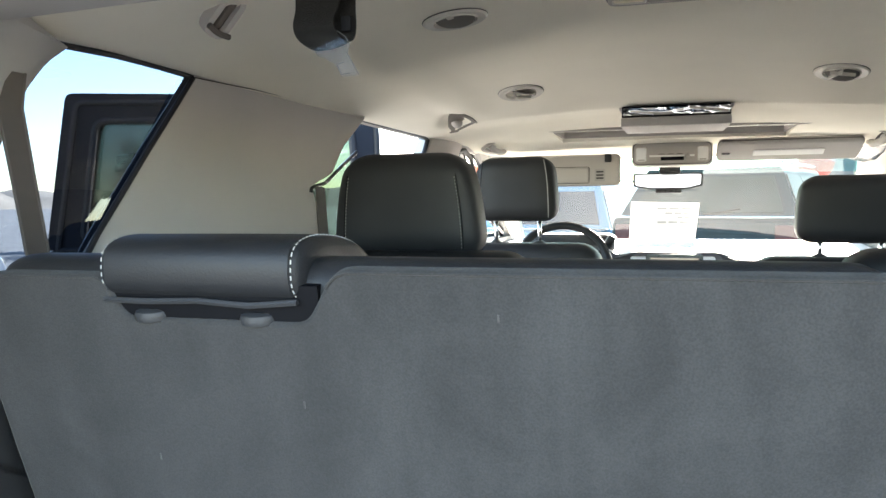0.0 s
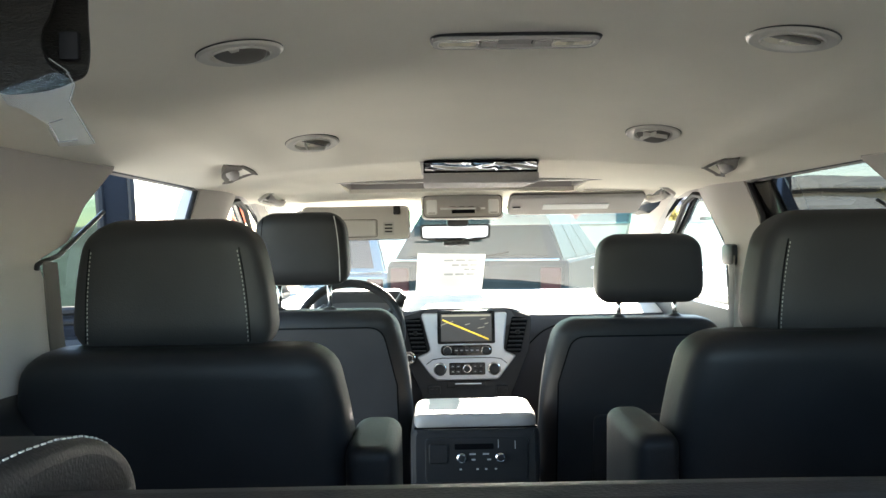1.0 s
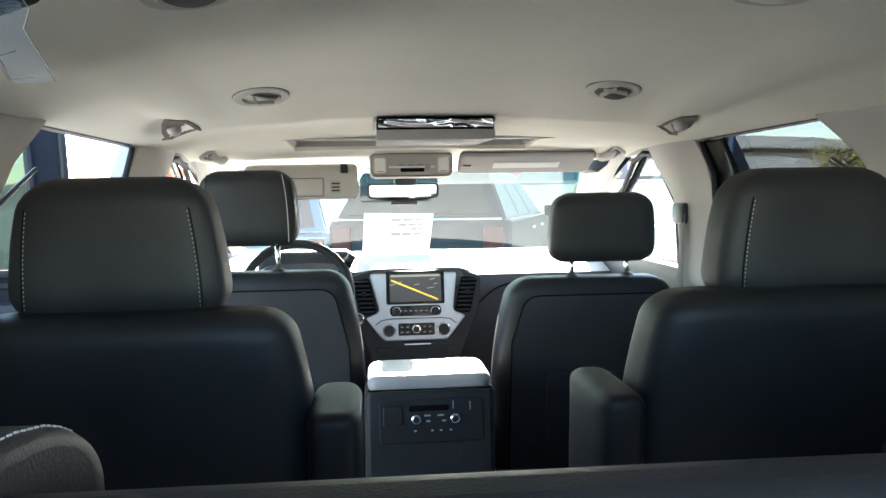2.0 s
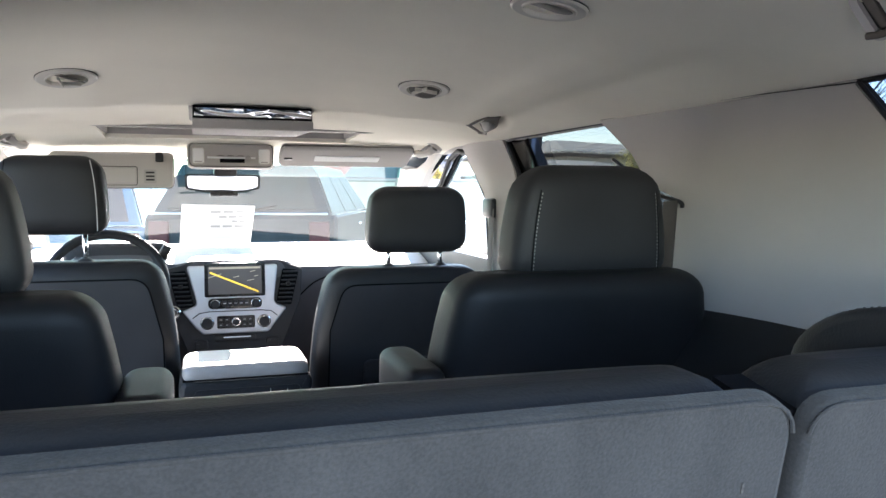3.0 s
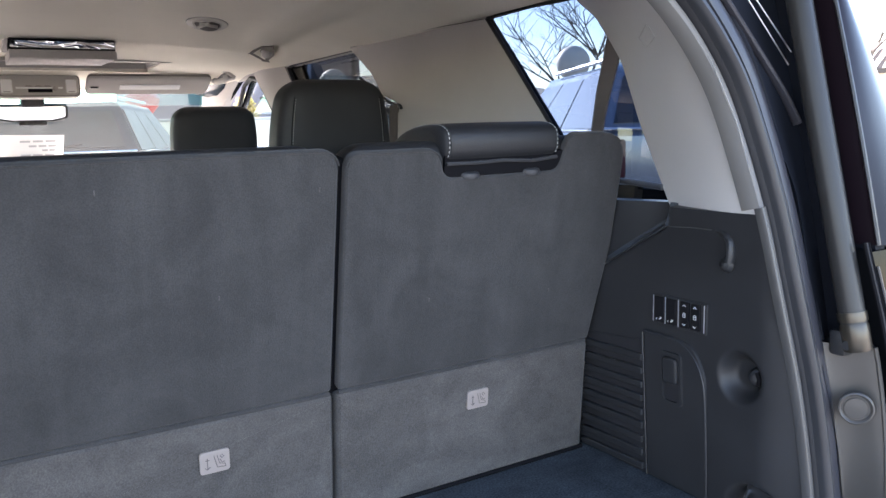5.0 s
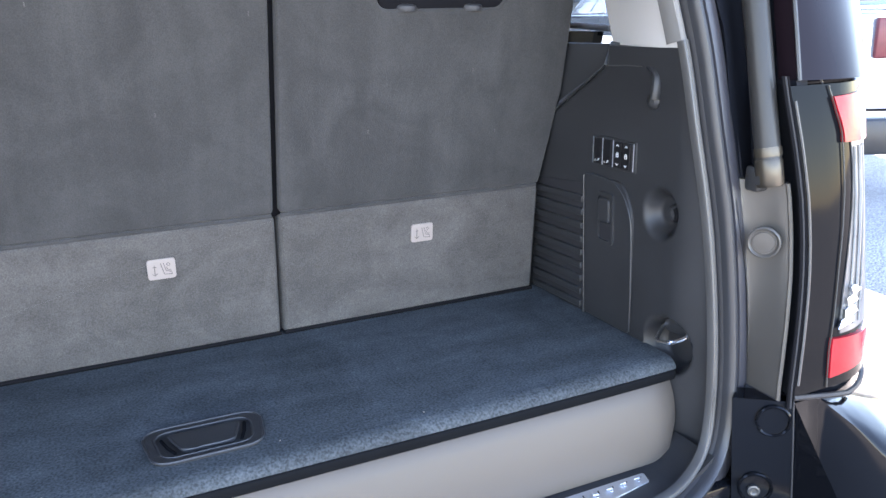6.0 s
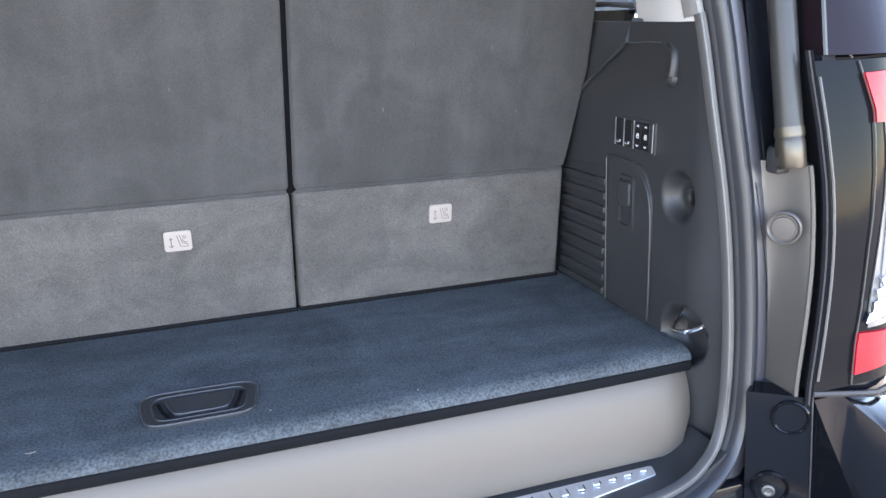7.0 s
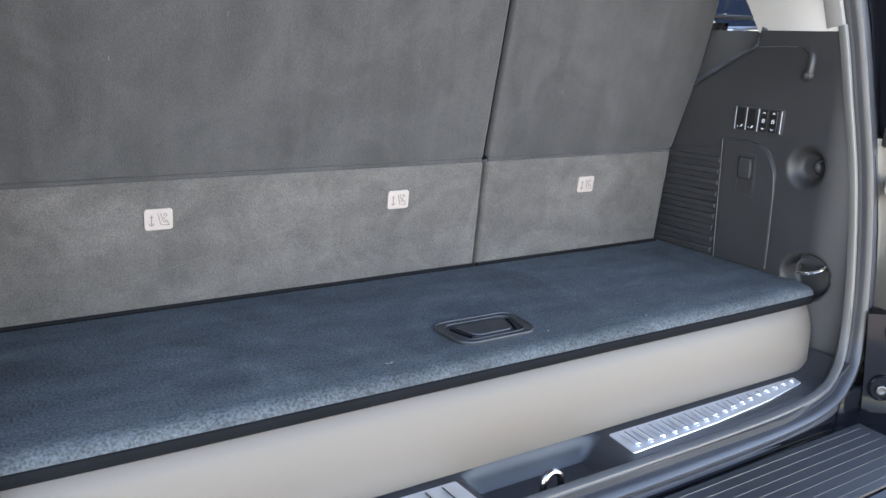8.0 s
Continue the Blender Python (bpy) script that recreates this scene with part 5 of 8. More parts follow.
lamp = thing("dome_lamp", (0, 0.682, 0.92), "slim ceiling lamp with two reading lights", "ceiling lamp")
zc = ceil_z(0, 0.682)
piece("bezel", frame_ring(RECT(-0.112, 0.112, 0.655, 0.709, 0.02), RECT(-0.105, 0.105, 0.662, 0.702, 0.014), XY(zc, -1), -0.004, 0.009), M_TRIM, lamp)
# black ring paints the shadow line where lamp meets headliner
piece("outline", tube([(x, y, zc - 0.0025) for x, y in RECT(-0.1135, 0.1135, 0.6535, 0.7105, 0.02)], 0.0024, 6, True), M_BLACK, lamp, "black ring for the shadow line round the lamp")
piece("well", slab(RECT(-0.106, 0.106, 0.661, 0.703, 0.015), XY(zc, -1), -0.004, 0.0035), M_TRIM, lamp)
for s in (-1, 1):
    c = s * 0.078
    cup = lambda u, v: Vector((c + 0.026 * (2 * u - 1), 0.682 + 0.016 * (2 * v - 1), zc - 0.0075 + 0.010 * (1 - (2 * u - 1) ** 2) * (1 - (2 * v - 1) ** 2)))
    piece("reflector", shell(cup, lambda u, v: cup(u, v) + Vector((0, 0, 0.003)), 14, 10), M_CUP, lamp, "bright cupped reading light")
    piece("rim", tube([(x, y, zc - 0.008) for x, y in RECT(c - 0.0265, c + 0.0265, 0.6655, 0.6985, 0.009)], 0.0016, 6, True), M_VENT, lamp)
    piece("button", slab(RECT(s * 0.036 - 0.0115, s * 0.036 + 0.0115, 0.668, 0.696, 0.003), XY(zc, -1), 0.003, 0.0095, 0.001), M_TRIM, lamp)
    piece("button_gap", tube([(x, y, zc - 0.0040) for x, y in RECT(s * 0.036 - 0.0125, s * 0.036 + 0.0125, 0.667, 0.697, 0.003)], 0.0011, 5, True), M_BLACK, lamp)

# fold-down screen with its open pocket above
dvd = thing("overhead_screen", (0, 1.54, 0.83), "beige fold-down overhead screen, closed, under a chrome slot", "screen")
piece("tray", slab(fillet([(1.46, 0.782), (1.78, 0.790), (1.78, 0.812), (1.46, 0.806)], 0.006), YZ(-0.137, 1), 0.0, 0.274, 0.004), M_TRIM, dvd)
piece("slot", box(-0.1365, 0.1365, 1.475, 1.56, 0.806, 0.837, 0.003), M_SLOT, dvd, "dark slot")
crumple = lambda u, v: Vector((-0.133 + 0.266 * u, 1.470 + 0.007 * noise.noise(Vector((u * 4.5 + v, v * 1.5, 3))) + 0.0014 * noise.noise(Vector((u * 14, v * 3, 8))), 0.8115 + 0.019 * v))
piece("latch_strip", shell(crumple, lambda u, v: crumple(u, v) + Vector((0, 0.002, 0)), 70, 8), M_CHROME, dvd, "creased bright film in the slot", sharp=80)
piece("hood", box(-0.145, 0.145, 1.50, 1.80, 0.828, 0.850, 0.005), M_TRIM, dvd)

# coat hooks and grab handles
for s in (-1, 1):
    x, y = s * 0.580, 0.280
    z = ceil_z(x, y)
    t = thing("coat_hook", (x, y, z), "beige folding coat hook on the headliner edge", "hook", "coat hooks")
    n_ = Vector((-s * 0.72, -0.30, -0.62)).normalized()
    v_ = (Vector((s * 0.10, 0.25, 1)) - n_ * n_.dot(Vector((s * 0.10, 0.25, 1)))).normalized()
    u_ = v_.cross(n_)
    HM = Matrix.Translation((x, y, z - 0.008)) @ Matrix((u_, v_, n_)).transposed().to_4x4()
    hput = lambda u, v, w: HM @ Vector((u, v, w))
    piece("base", frame_ring(RECT(-0.019, 0.019, -0.034, 0.034, 0.018), RECT(-0.010, 0.010, -0.026, 0.026, 0.010), hput, -0.012, 0.006), M_TRIM, t)
    # dark strut colour paints the shade inside the hook base
    piece("hollow", slab(RECT(-0.011, 0.011, -0.027, 0.027, 0.010), hput, -0.010, -0.002), M_STRUT, t, "hollow floor in dark grey for its shade")
    piece("lever", slab(fillet([(-0.004, -0.020), (0.004, -0.020), (0.006, 0.022), (-0.006, 0.022)], 0.003), hput, -0.002, 0.005, 0.002), M_HOOKSHADE, t, "folded hook lever")
    piece("hook", tube(smooth_path([hput(-0.018, -0.020, 0.010), hput(0.0, -0.023, 0.013), hput(0.018, -0.021, 0.012)], 6), 0.0042, 8), M_HOOKSHADE, t, "hook cross bar")
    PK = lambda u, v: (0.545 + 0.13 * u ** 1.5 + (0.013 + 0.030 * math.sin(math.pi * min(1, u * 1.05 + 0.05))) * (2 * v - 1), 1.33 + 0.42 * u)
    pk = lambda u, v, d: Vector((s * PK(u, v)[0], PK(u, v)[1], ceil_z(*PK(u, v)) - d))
    t = thing("handle_pocket", (s * 0.60, 1.52, 0.85), "hollow of a folded grab handle, its shade put in brown", "handle pocket", "handle pockets")
    # brown plate puts the shade of the hollow into its colour
    piece("pocket_shade", shell(lambda u, v: pk(u, v, 0.003 - 0.012 * math.sin(math.pi * v) ** 2 * math.sin(math.pi * u)), lambda u, v: pk(u, v, -0.018), 24, 8), M_HOOKSHADE, t, "brown plate with a raised rim for the hollow's shade")
    piece("stem", tube([(s * 0.606, 1.56, ceil_z(0.606, 1.56) + 0.012), (s * 0.600, 1.52, ceil_z(0.6, 1.52) + 0.004), (s * 0.594, 1.50, ceil_z(0.594, 1.5))], 0.010, 10), M_TRIM, t)
    piece("knob", turned((s * 0.592, 1.475, ceil_z(0.592, 1.475) - 0.002), (0.1 * s, 1, 0), [(0, 0.004), (0.004, 0.011), (0.012, 0.015), (0.030, 0.015), (0.040, 0.010), (0.044, 0.003)], 18), M_TRIM, t, "pale folded handle knob")
    for y, zz in ((2.31, 0.810),):
        x = s * 0.665
        t = thing("grab_handle", (x, y, zz), "beige folded grab handle above the door", "grab handle", "grab handles")
        GM = Matrix.Translation((x, y, ceil_z(x, y) - 0.003)) @ Euler((math.pi, 0.55 * s, 0)).to_matrix().to_4x4()
        gput2 = lambda u, v, w: GM @ Vector((u, v, w))
        piece("rim", frame_ring(RECT(-0.034, 0.034, -0.125, 0.125, 0.033), RECT(-0.024, 0.024, -0.112, 0.112, 0.023), gput2, -0.006, 0.005), M_TRIM, t, "raised rim of the handle pocket")
        # belt brown stands in for the shade inside the pocket
        piece("pocket", slab(RECT(-0.025, 0.025, -0.113, 0.113, 0.023), gput2, -0.006, -0.001), M_BELT, t, "pocket floor in brown for its shade")
        piece("grip", tube(smooth_path([gput2(0.004, -0.105, 0.004), gput2(0.006, -0.085, 0.018), gput2(0.004, -0.03, 0.024), gput2(0.004, 0.03, 0.024), gput2(0.006, 0.085, 0.018), gput2(0.004, 0.105, 0.004)], 6), 0.0095, 8, flat=1.3), M_TRIM, t)
        for dy in (-0.098, 0.098):
            piece("hinge", turned(gput2(0.004, dy - 0.010, 0.010), (0, 1, 0), [(0, 0.008), (0.003, 0.012), (0.017, 0.012), (0.020, 0.008)], 14), M_TRIM, t)

# sun visors, overhead console, mirror
v = thing("sun_visor", (-0.40, 2.52, 0.77), "beige driver's sun visor folded down with vanity mirror cover", "sun visor", "sun visors")
vis = lambda u, w, t: Vector((u, 2.50 + 0.10 * (w - 0.70) - t, w))
piece("board", slab(RECT(-0.60, -0.203, 0.652, 0.772, 0.022), vis, -0.012, 0.012, 0.006), M_TRIM, v)
piece("mirror_cover", slab(RECT(-0.53, -0.325, 0.664, 0.722, 0.006), vis, 0.008, 0.016, 0.003), M_TRIM, v)
caution = piece("label", slab(RECT(-0.300, -0.260, 0.668, 0.715, 0.004), vis, 0.010, 0.0135), M_TRIMEDGE, v, "small pale warning label")
for w in (0.705, 0.692, 0.680):
    piece("label_bar", slab(RECT(-0.294, -0.266, w - 0.003, w + 0.003), vis, 0.0135, 0.0142), M_STRUT, caution)
piece("cover_gap", tube([vis(p.x, p.y, 0.0125) for p in RECT(-0.533, -0.322, 0.661, 0.725, 0.008)], 0.0012, 5, True), M_STRUT, v, "dark gap round the mirror cover")
# brown tube paints the dark outline shadow round the board
piece("edge_shadow", tube([vis(p.x, p.y, 0.0) for p in RECT(-0.6015, -0.2015, 0.6505, 0.7735, 0.023)], 0.0016, 5, True), M_VENTFLAP, v, "brown outline for the gap shadow round the visor")
piece("clip", box(-0.262, -0.236, 2.478, 2.50, 0.742, 0.775, 0.004), M_BLACK, v, "dark visor clip")
v = thing("sun_visor", (0.39, 2.35, 0.80), "beige passenger sun visor folded up with lit vanity strip", "sun visor", "sun visors")
visr = lambda u, w, t: Vector((u, 2.30 + 2.2 * (0.80 - w) - 0.3 * t, w - t))
piece("board", slab(RECT(0.152, 0.622, 0.742, 0.800, 0.016), visr, -0.006, 0.012, 0.005), M_TRIM, v)
piece("strip", slab(RECT(0.272, 0.505, 0.762, 0.778, 0.003), visr, 0.010, 0.0145, 0.001), M_WHITE, v, "white vanity strip")
# same painted gap shadow round the folded-up board
piece("edge_shadow", tube([visr(p.x, p.y, 0.003) for p in RECT(0.1505, 0.6235, 0.7405, 0.8015, 0.017)], 0.0022, 5, True), M_VENTFLAP, v, "brown outline for the gap shadow round the visor")
piece("clip", box(0.165, 0.195, 2.36, 2.39, 0.752, 0.770, 0.004), M_BLACK, v)

oc = thing("overhead_console", (-0.01, 2.45, 0.80), "beige overhead console with map lights and switches", "overhead console")
piece("housing", cushion(0.722, 0.815, lambda u: -0.008, lambda u: 2.52, lambda u: 0.150, lambda u: 0.085, 0.018, 6, 40, 4), M_TRIM, oc)
OCF = lambda u, v, w: Vector((u, 2.4365 - w, v))
piece("joint", tube([OCF(p.x, p.y, 0.0) for p in RECT(-0.150, 0.134, 0.7275, 0.8085, 0.022)], 0.0022, 6, True), M_VENTFLAP, oc, "dark joint round the console face")
piece("face", frame_ring(RECT(-0.146, 0.130, 0.731, 0.805, 0.020), RECT(-0.090, 0.074, 0.741, 0.792, 0.008), OCF, -0.004, 0.005), M_TRIM, oc, "rounded console face")
for s in (-1, 1):
    c = -0.008 + s * 0.112
    piece("map_light", slab(RECT(c - 0.019, c + 0.019, 0.739, 0.790, 0.007), OCF, 0.002, 0.0085, 0.003), M_WHITE, oc, "white map light lens")
    piece("light_gap", tube([OCF(p.x, p.y, 0.0055) for p in RECT(c - 0.0205, c + 0.0205, 0.7375, 0.7915, 0.008)], 0.0010, 5, True), M_VENT, oc)
    piece("light_switch", slab(RECT(c - 0.012, c + 0.012, 0.7415, 0.7455, 0.001), OCF, 0.007, 0.0098, 0.0005), M_TRIM, oc)
piece("panel", slab(RECT(-0.091, 0.075, 0.755, 0.793, 0.004), lambda u, v, w: OCF(u, v, w - 0.25 * (v - 0.755)), -0.001, 0.003, 0.001), M_WHITE, oc, "pale sloping switch panel")
# brown plate puts the pocket's shade into its colour
piece("pocket", slab(RECT(-0.088, 0.072, 0.739, 0.756, 0.003), OCF, -0.004, 0.001), M_VENTFLAP, oc, "brown plate for the lower pocket's shade")
piece("display", slab(RECT(-0.048, 0.036, 0.741, 0.755, 0.002), OCF, 0.001, 0.005, 0.001), M_SLOT, oc, "dark display")
for x in (-0.045, -0.012, 0.021):
    piece("button", tube([OCF(x - 0.011, 0.763, 0.003), OCF(x - 0.008, 0.7655, 0.003), OCF(x + 0.008, 0.7655, 0.003), OCF(x + 0.011, 0.763, 0.003)], 0.0011, 5), M_STRUT, oc, "dark edge of a switch")
piece("knob", turned(OCF(0.048, 0.757, 0.003), (0, -1, 0), [(0, 0.010), (0.006, 0.0095), (0.009, 0.006)], 14), M_TRIM, oc)
mi = thing("rear_view_mirror", (-0.02, 2.86, 0.70), "black framed rear-view mirror on the windscreen", "mirror")
MO = fillet([(-0.168, 0.650), (-0.10, 0.638), (0.06, 0.638), (0.120, 0.652), (0.123, 0.709), (-0.171, 0.709)], 0.013)
MI = fillet([(-0.160, 0.656), (-0.097, 0.645), (0.057, 0.645), (0.112, 0.658), (0.114, 0.702), (-0.162, 0.702)], 0.010)
piece("shell", slab(MO, XZ(2.875, -1), -0.03, 0.0, 0.0), M_BLACK, mi)
piece("frame", frame_ring(MO, MI, XZ(2.86, -1), -0.016, 0.006), M_BLACK, mi)
piece("glass", slab(MI, lambda u, v, w: Vector((u, 2.862 - w - 0.020 * (v - 0.667), v)), -0.002, 0.001), M_MIRROR, mi)
piece("button_bar", box(-0.075, 0.035, 2.845, 2.865, 0.622, 0.640, 0.006), M_BLACK, mi)
for k in range(4):
    piece("button", box(-0.05 + k * 0.022, -0.038 + k * 0.022, 2.841, 2.848, 0.627, 0.634, 0.002), M_SEAL, mi)
piece("stem", tube([(-0.02, 2.88, 0.69), (-0.02, 2.90, 0.74), (-0.02, 2.92, 0.76)], 0.016, 10), M_BLACK, mi)
piece("sensor_box", box(-0.06, 0.03, 2.80, 2.92, 0.70, 0.755, 0.012), M_BLACK, mi)

# ---- dashboard ----
dash = thing("dashboard", (0, 2.9, 0.3), "black padded dashboard with silver centre stack", "dashboard")
def dash_prof(x):
    hood = math.exp(-((x + 0.415) / 0.17) ** 4) * 0.075
    rise = smoothstep(0.265, 0.15, abs(x - 0.012))
    e, mid = 0.352 + 0.033 * rise + hood, 0.03 * rise
    return [Vector((x, y, z)) for y, z in ((3.40, 0.395), (3.10, 0.398 + 0.2 * hood), (2.80, 0.386 + 0.010 * rise + 0.6 * hood), (2.70 - mid, e + 0.010), (2.655 - mid, e - 0.004), (2.645 - mid, e - 0.035), (2.655 - mid, 0.27), (2.68, 0.19), (2.72, 0.05), (2.80, -0.15), (3.0, -0.2), (3.40, -0.2))]
dash_rings = [dash_prof(-0.78 + 1.56 * i / 60) for i in range(61)]
# top painted light for the sun on it; the front keeps the dark pad
piece("dash_top", loft([r[:5] + [Vector((r[4].x, 3.38, 0.37))] for r in dash_rings]), M_DASHGLARE, dash, "dashboard top painted pale for sun glare and bounce", sharp=60)
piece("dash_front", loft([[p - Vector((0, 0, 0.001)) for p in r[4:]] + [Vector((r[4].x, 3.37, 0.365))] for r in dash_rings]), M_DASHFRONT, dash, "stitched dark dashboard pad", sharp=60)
piece("seam", tube(smooth_path([(0.78, 2.62, 0.33), (0.50, 2.622, 0.335), (0.33, 2.622, 0.30), (0.25, 2.622, 0.24)], 6), 0.003, 6), M_SLOT, dash)
STK = fillet([(-0.170, 0.362), (-0.132, 0.217), (-0.186, 0.195), (-0.138, 0.130), (-0.112, 0.106), (0.126, 0.106), (0.144, 0.130), (0.196, 0.196), (0.148, 0.217), (0.164, 0.364)], [0.012, 0.02, 0.006, 0.02, 0.02, 0.02, 0.02, 0.006, 0.02, 0.012], 4)
stk = lambda u, v, w: Vector((u, 2.608 + 0.06 * (v - 0.30) - w, v))
piece("stack_base", slab(fillet([(-0.26, 0.345), (-0.15, 0.378), (0.17, 0.378), (0.26, 0.345), (0.25, 0.22), (0.18, 0.05), (0.16, -0.05), (-0.15, -0.05), (-0.17, 0.05), (-0.245, 0.22)], 0.015), stk, -0.09, -0.012, 0.004), M_LEATHER2, dash, "dark stack surround")
piece("silver_frame", slab(STK, stk, -0.02, 0.0, 0.005), M_SILVER, dash, "satin silver centre stack frame")
piece("screen_bezel", slab(RECT(-0.106, 0.116, 0.245, 0.373, 0.008), stk, -0.002, 0.005, 0.002), M_GLOSSBLACK, dash)
nav_screen = piece("screen", slab(RECT(-0.092, 0.103, 0.255, 0.360, 0.003), stk, 0.004, 0.0062), M_SCREEN, dash, "lit navigation screen")
bm = bmesh.new()
P = lambda u, v: stk(u, v, 0.0066)
bar = lambda a, b, h: slab([(a[0], a[1] - h), (b[0], b[1] - h), (b[0], b[1] + h), (a[0], a[1] + h)], stk, 0.0062, 0.0068)
piece("map_route", bar((-0.086, 0.338), (0.090, 0.262), 0.0030), M_MAPLINE, nav_screen, "yellow route line on the map")
piece("map_route", bar((-0.086, 0.338), (0.090, 0.262), 0.0006), M_SLOT, nav_screen)
piece("map_bar", bar((-0.088, 0.3535), (0.098, 0.3535), 0.0035), M_MAPTHIN, nav_screen, "status bar along the top of the screen")
piece("map_route", bar((-0.092, 0.318), (-0.045, 0.332), 0.0014), M_MAPTHIN, nav_screen)
for u, v, du in ((0.0, 0.318, 0.02), (0.05, 0.305, 0.025), (0.075, 0.32, 0.015), (0.06, 0.338, 0.02), (-0.075, 0.352, 0.02), (0.08, 0.350, 0.018)):
    piece("map_mark", bar((u, v), (u + du, v + 0.004), 0.0012), M_MAPTHIN, nav_screen)
for s in (-1, 1):
    c = 0.006
    ax = lambda z, k: c + s * (0.150 + 0.016 * (z - 0.21) / 0.135 * 1.7 + k * (0.059 + 0.004 * (z - 0.21) / 0.135))
    VO = fillet([(ax(0.344, 0), 0.346), (ax(0.338, 1), 0.338), (ax(0.206, 1), 0.206), (ax(0.210, 0), 0.211)], 0.008)
    vent = piece("air_vent", slab(VO, stk, -0.02, -0.006, 0.002), M_SLOT, dash, "black dashboard air vent")
    for k in range(8):
        z = 0.219 + k * 0.0165
        x0, x1 = ax(z, 0.06), ax(z, 0.94)
        piece("louvre", box(min(x0, x1), max(x0, x1), stk(0, z, 0.003).y - 0.004, stk(0, z, 0.003).y + 0.012, z - 0.0024, z + 0.0024, 0.0008), M_LEATHER2, vent)
    piece("vent_tab", box(ax(0.29, 0.5) - 0.008, ax(0.29, 0.5) + 0.008, stk(0, 0.29, 0.008).y - 0.004, stk(0, 0.29, 0.003).y, 0.281, 0.295, 0.002), M_STRUT, vent)
piece("radio_panel", slab(RECT(-0.094, 0.103, 0.200, 0.240, 0.019), stk, -0.002, 0.004, 0.002), M_GLOSSBLACK, dash)
for x in (-0.069, 0.080):
    piece("knob", turned(stk(x, 0.219, 0.003), (0, -1, 0.1), [(0, 0.0155), (0.012, 0.0145), (0.014, 0.012)], 20), M_BLACK, dash)
    piece("knob_ring", turned(stk(x, 0.219, 0.0035), (0, -1, 0.1), [(0, 0.0175), (0.003, 0.0175), (0.004, 0.0155)], 20), M_CHROME, dash)
for k in range(5):
    switch_cap = piece("button", slab(RECT(-0.042 + k * 0.020, -0.025 + k * 0.020, 0.209, 0.231, 0.002), stk, 0.003, 0.0065, 0.001), M_BLACK, dash)
    piece("button_mark", slab(RECT(-0.039 + k * 0.020, -0.029 + k * 0.020, 0.219, 0.2225), stk, 0.0065, 0.007), M_ICON, switch_cap)
piece("cluster_line", tube([stk(x, z, 0.0005) for x, z in ((-0.150, 0.168), (-0.125, 0.186), (-0.09, 0.191), (0.10, 0.191), (0.137, 0.186), (0.160, 0.168))], 0.0018, 6), M_SLOT, dash, "dark line over the climate cluster")
piece("climate_panel", slab(RECT(-0.063, 0.076, 0.126, 0.173, 0.006), stk, -0.002, 0.005, 0.002), M_GLOSSBLACK, dash)
for k in range(6):
    x = -0.058 + k * 0.0215
    for z in (0.132, 0.152):
        if k not in (2, 3):
            switch_cap = piece("button", slab(RECT(x, x + 0.018, z, z + 0.015, 0.002), stk, 0.004, 0.0068, 0.001), M_BLACK, dash)
            piece("button_mark", slab(RECT(x + 0.005, x + 0.013, z + 0.006, z + 0.009), stk, 0.0068, 0.0072), M_ICON, switch_cap)
fan_ring = piece("fan_ring", turned(stk(0.006, 0.150, 0.004), (0, -1, 0.1), [(0, 0.0175), (0.006, 0.017), (0.007, 0.014)], 20), M_CHROME, dash)
piece("fan_knob", turned(stk(0.006, 0.150, 0.006), (0, -1, 0.1), [(0, 0.0135), (0.010, 0.0125), (0.012, 0.010)], 20), M_BLACK, fan_ring)
for x in (-0.098, 0.110):
    dial_ring = piece("temperature_ring", turned(stk(x, 0.149, 0.001), (0, -1, 0.1), [(0, 0.026), (0.006, 0.025), (0.008, 0.0215)], 24), M_CHROME, dash)
    piece("temperature_knob", turned(stk(x, 0.149, 0.005), (0, -1, 0.1), [(0, 0.021), (0.014, 0.0195), (0.016, 0.016)], 24), M_BLACK, dial_ring)
piece("lower_bar", slab(RECT(-0.071, 0.078, 0.078, 0.099, 0.004), stk, -0.012, -0.004, 0.002), M_BLACK, dash)
piece("lower_strip", slab(RECT(-0.040, 0.060, 0.090, 0.094), stk, -0.004, -0.002), M_STEEL, dash)
for x in (-0.121, 0.141):
    heat_switch = piece("heat_switch", slab(RECT(x - 0.024, x + 0.024, 0.050, 0.084, 0.01), stk, -0.012, -0.003, 0.003), M_BLACK, dash)
    for dx in (-0.01, 0.01):
        piece("switch_mark", turned(stk(x + dx, 0.067, -0.003), (0, -1, 0), [(0, 0.006), (0.002, 0.006)], 10), M_STRUT, heat_switch)
start_ring = piece("start_ring", turned((-0.216, 2.60, 0.193), (0, -1, 0.1), [(0, 0.026), (0.012, 0.026), (0.015, 0.021), (0.012, 0.015)], 24), M_CHROME, dash, "chrome ignition ring")
piece("start_button", turned((-0.216, 2.592, 0.193), (0, -1, 0.1), [(0, 0.014), (0.006, 0.013)], 18), M_BLACK, start_ring)

wheel = thing("steering_wheel", (-0.418, 2.36, 0.32), "black leather steering wheel behind the driver's seat", "steering wheel")
WM = Matrix.Translation((-0.418, 2.36, 0.325)) @ Euler((radians(66), 0, 0)).to_matrix().to_4x4()
piece("rim", moved(tube([(0.185 * math.cos(a), 0.185 * math.sin(a), 0) for a in [2 * math.pi * k / 48 for k in range(48)]], 0.0155, 10, True), WM), M_LEATHER, wheel, "leather wheel rim")
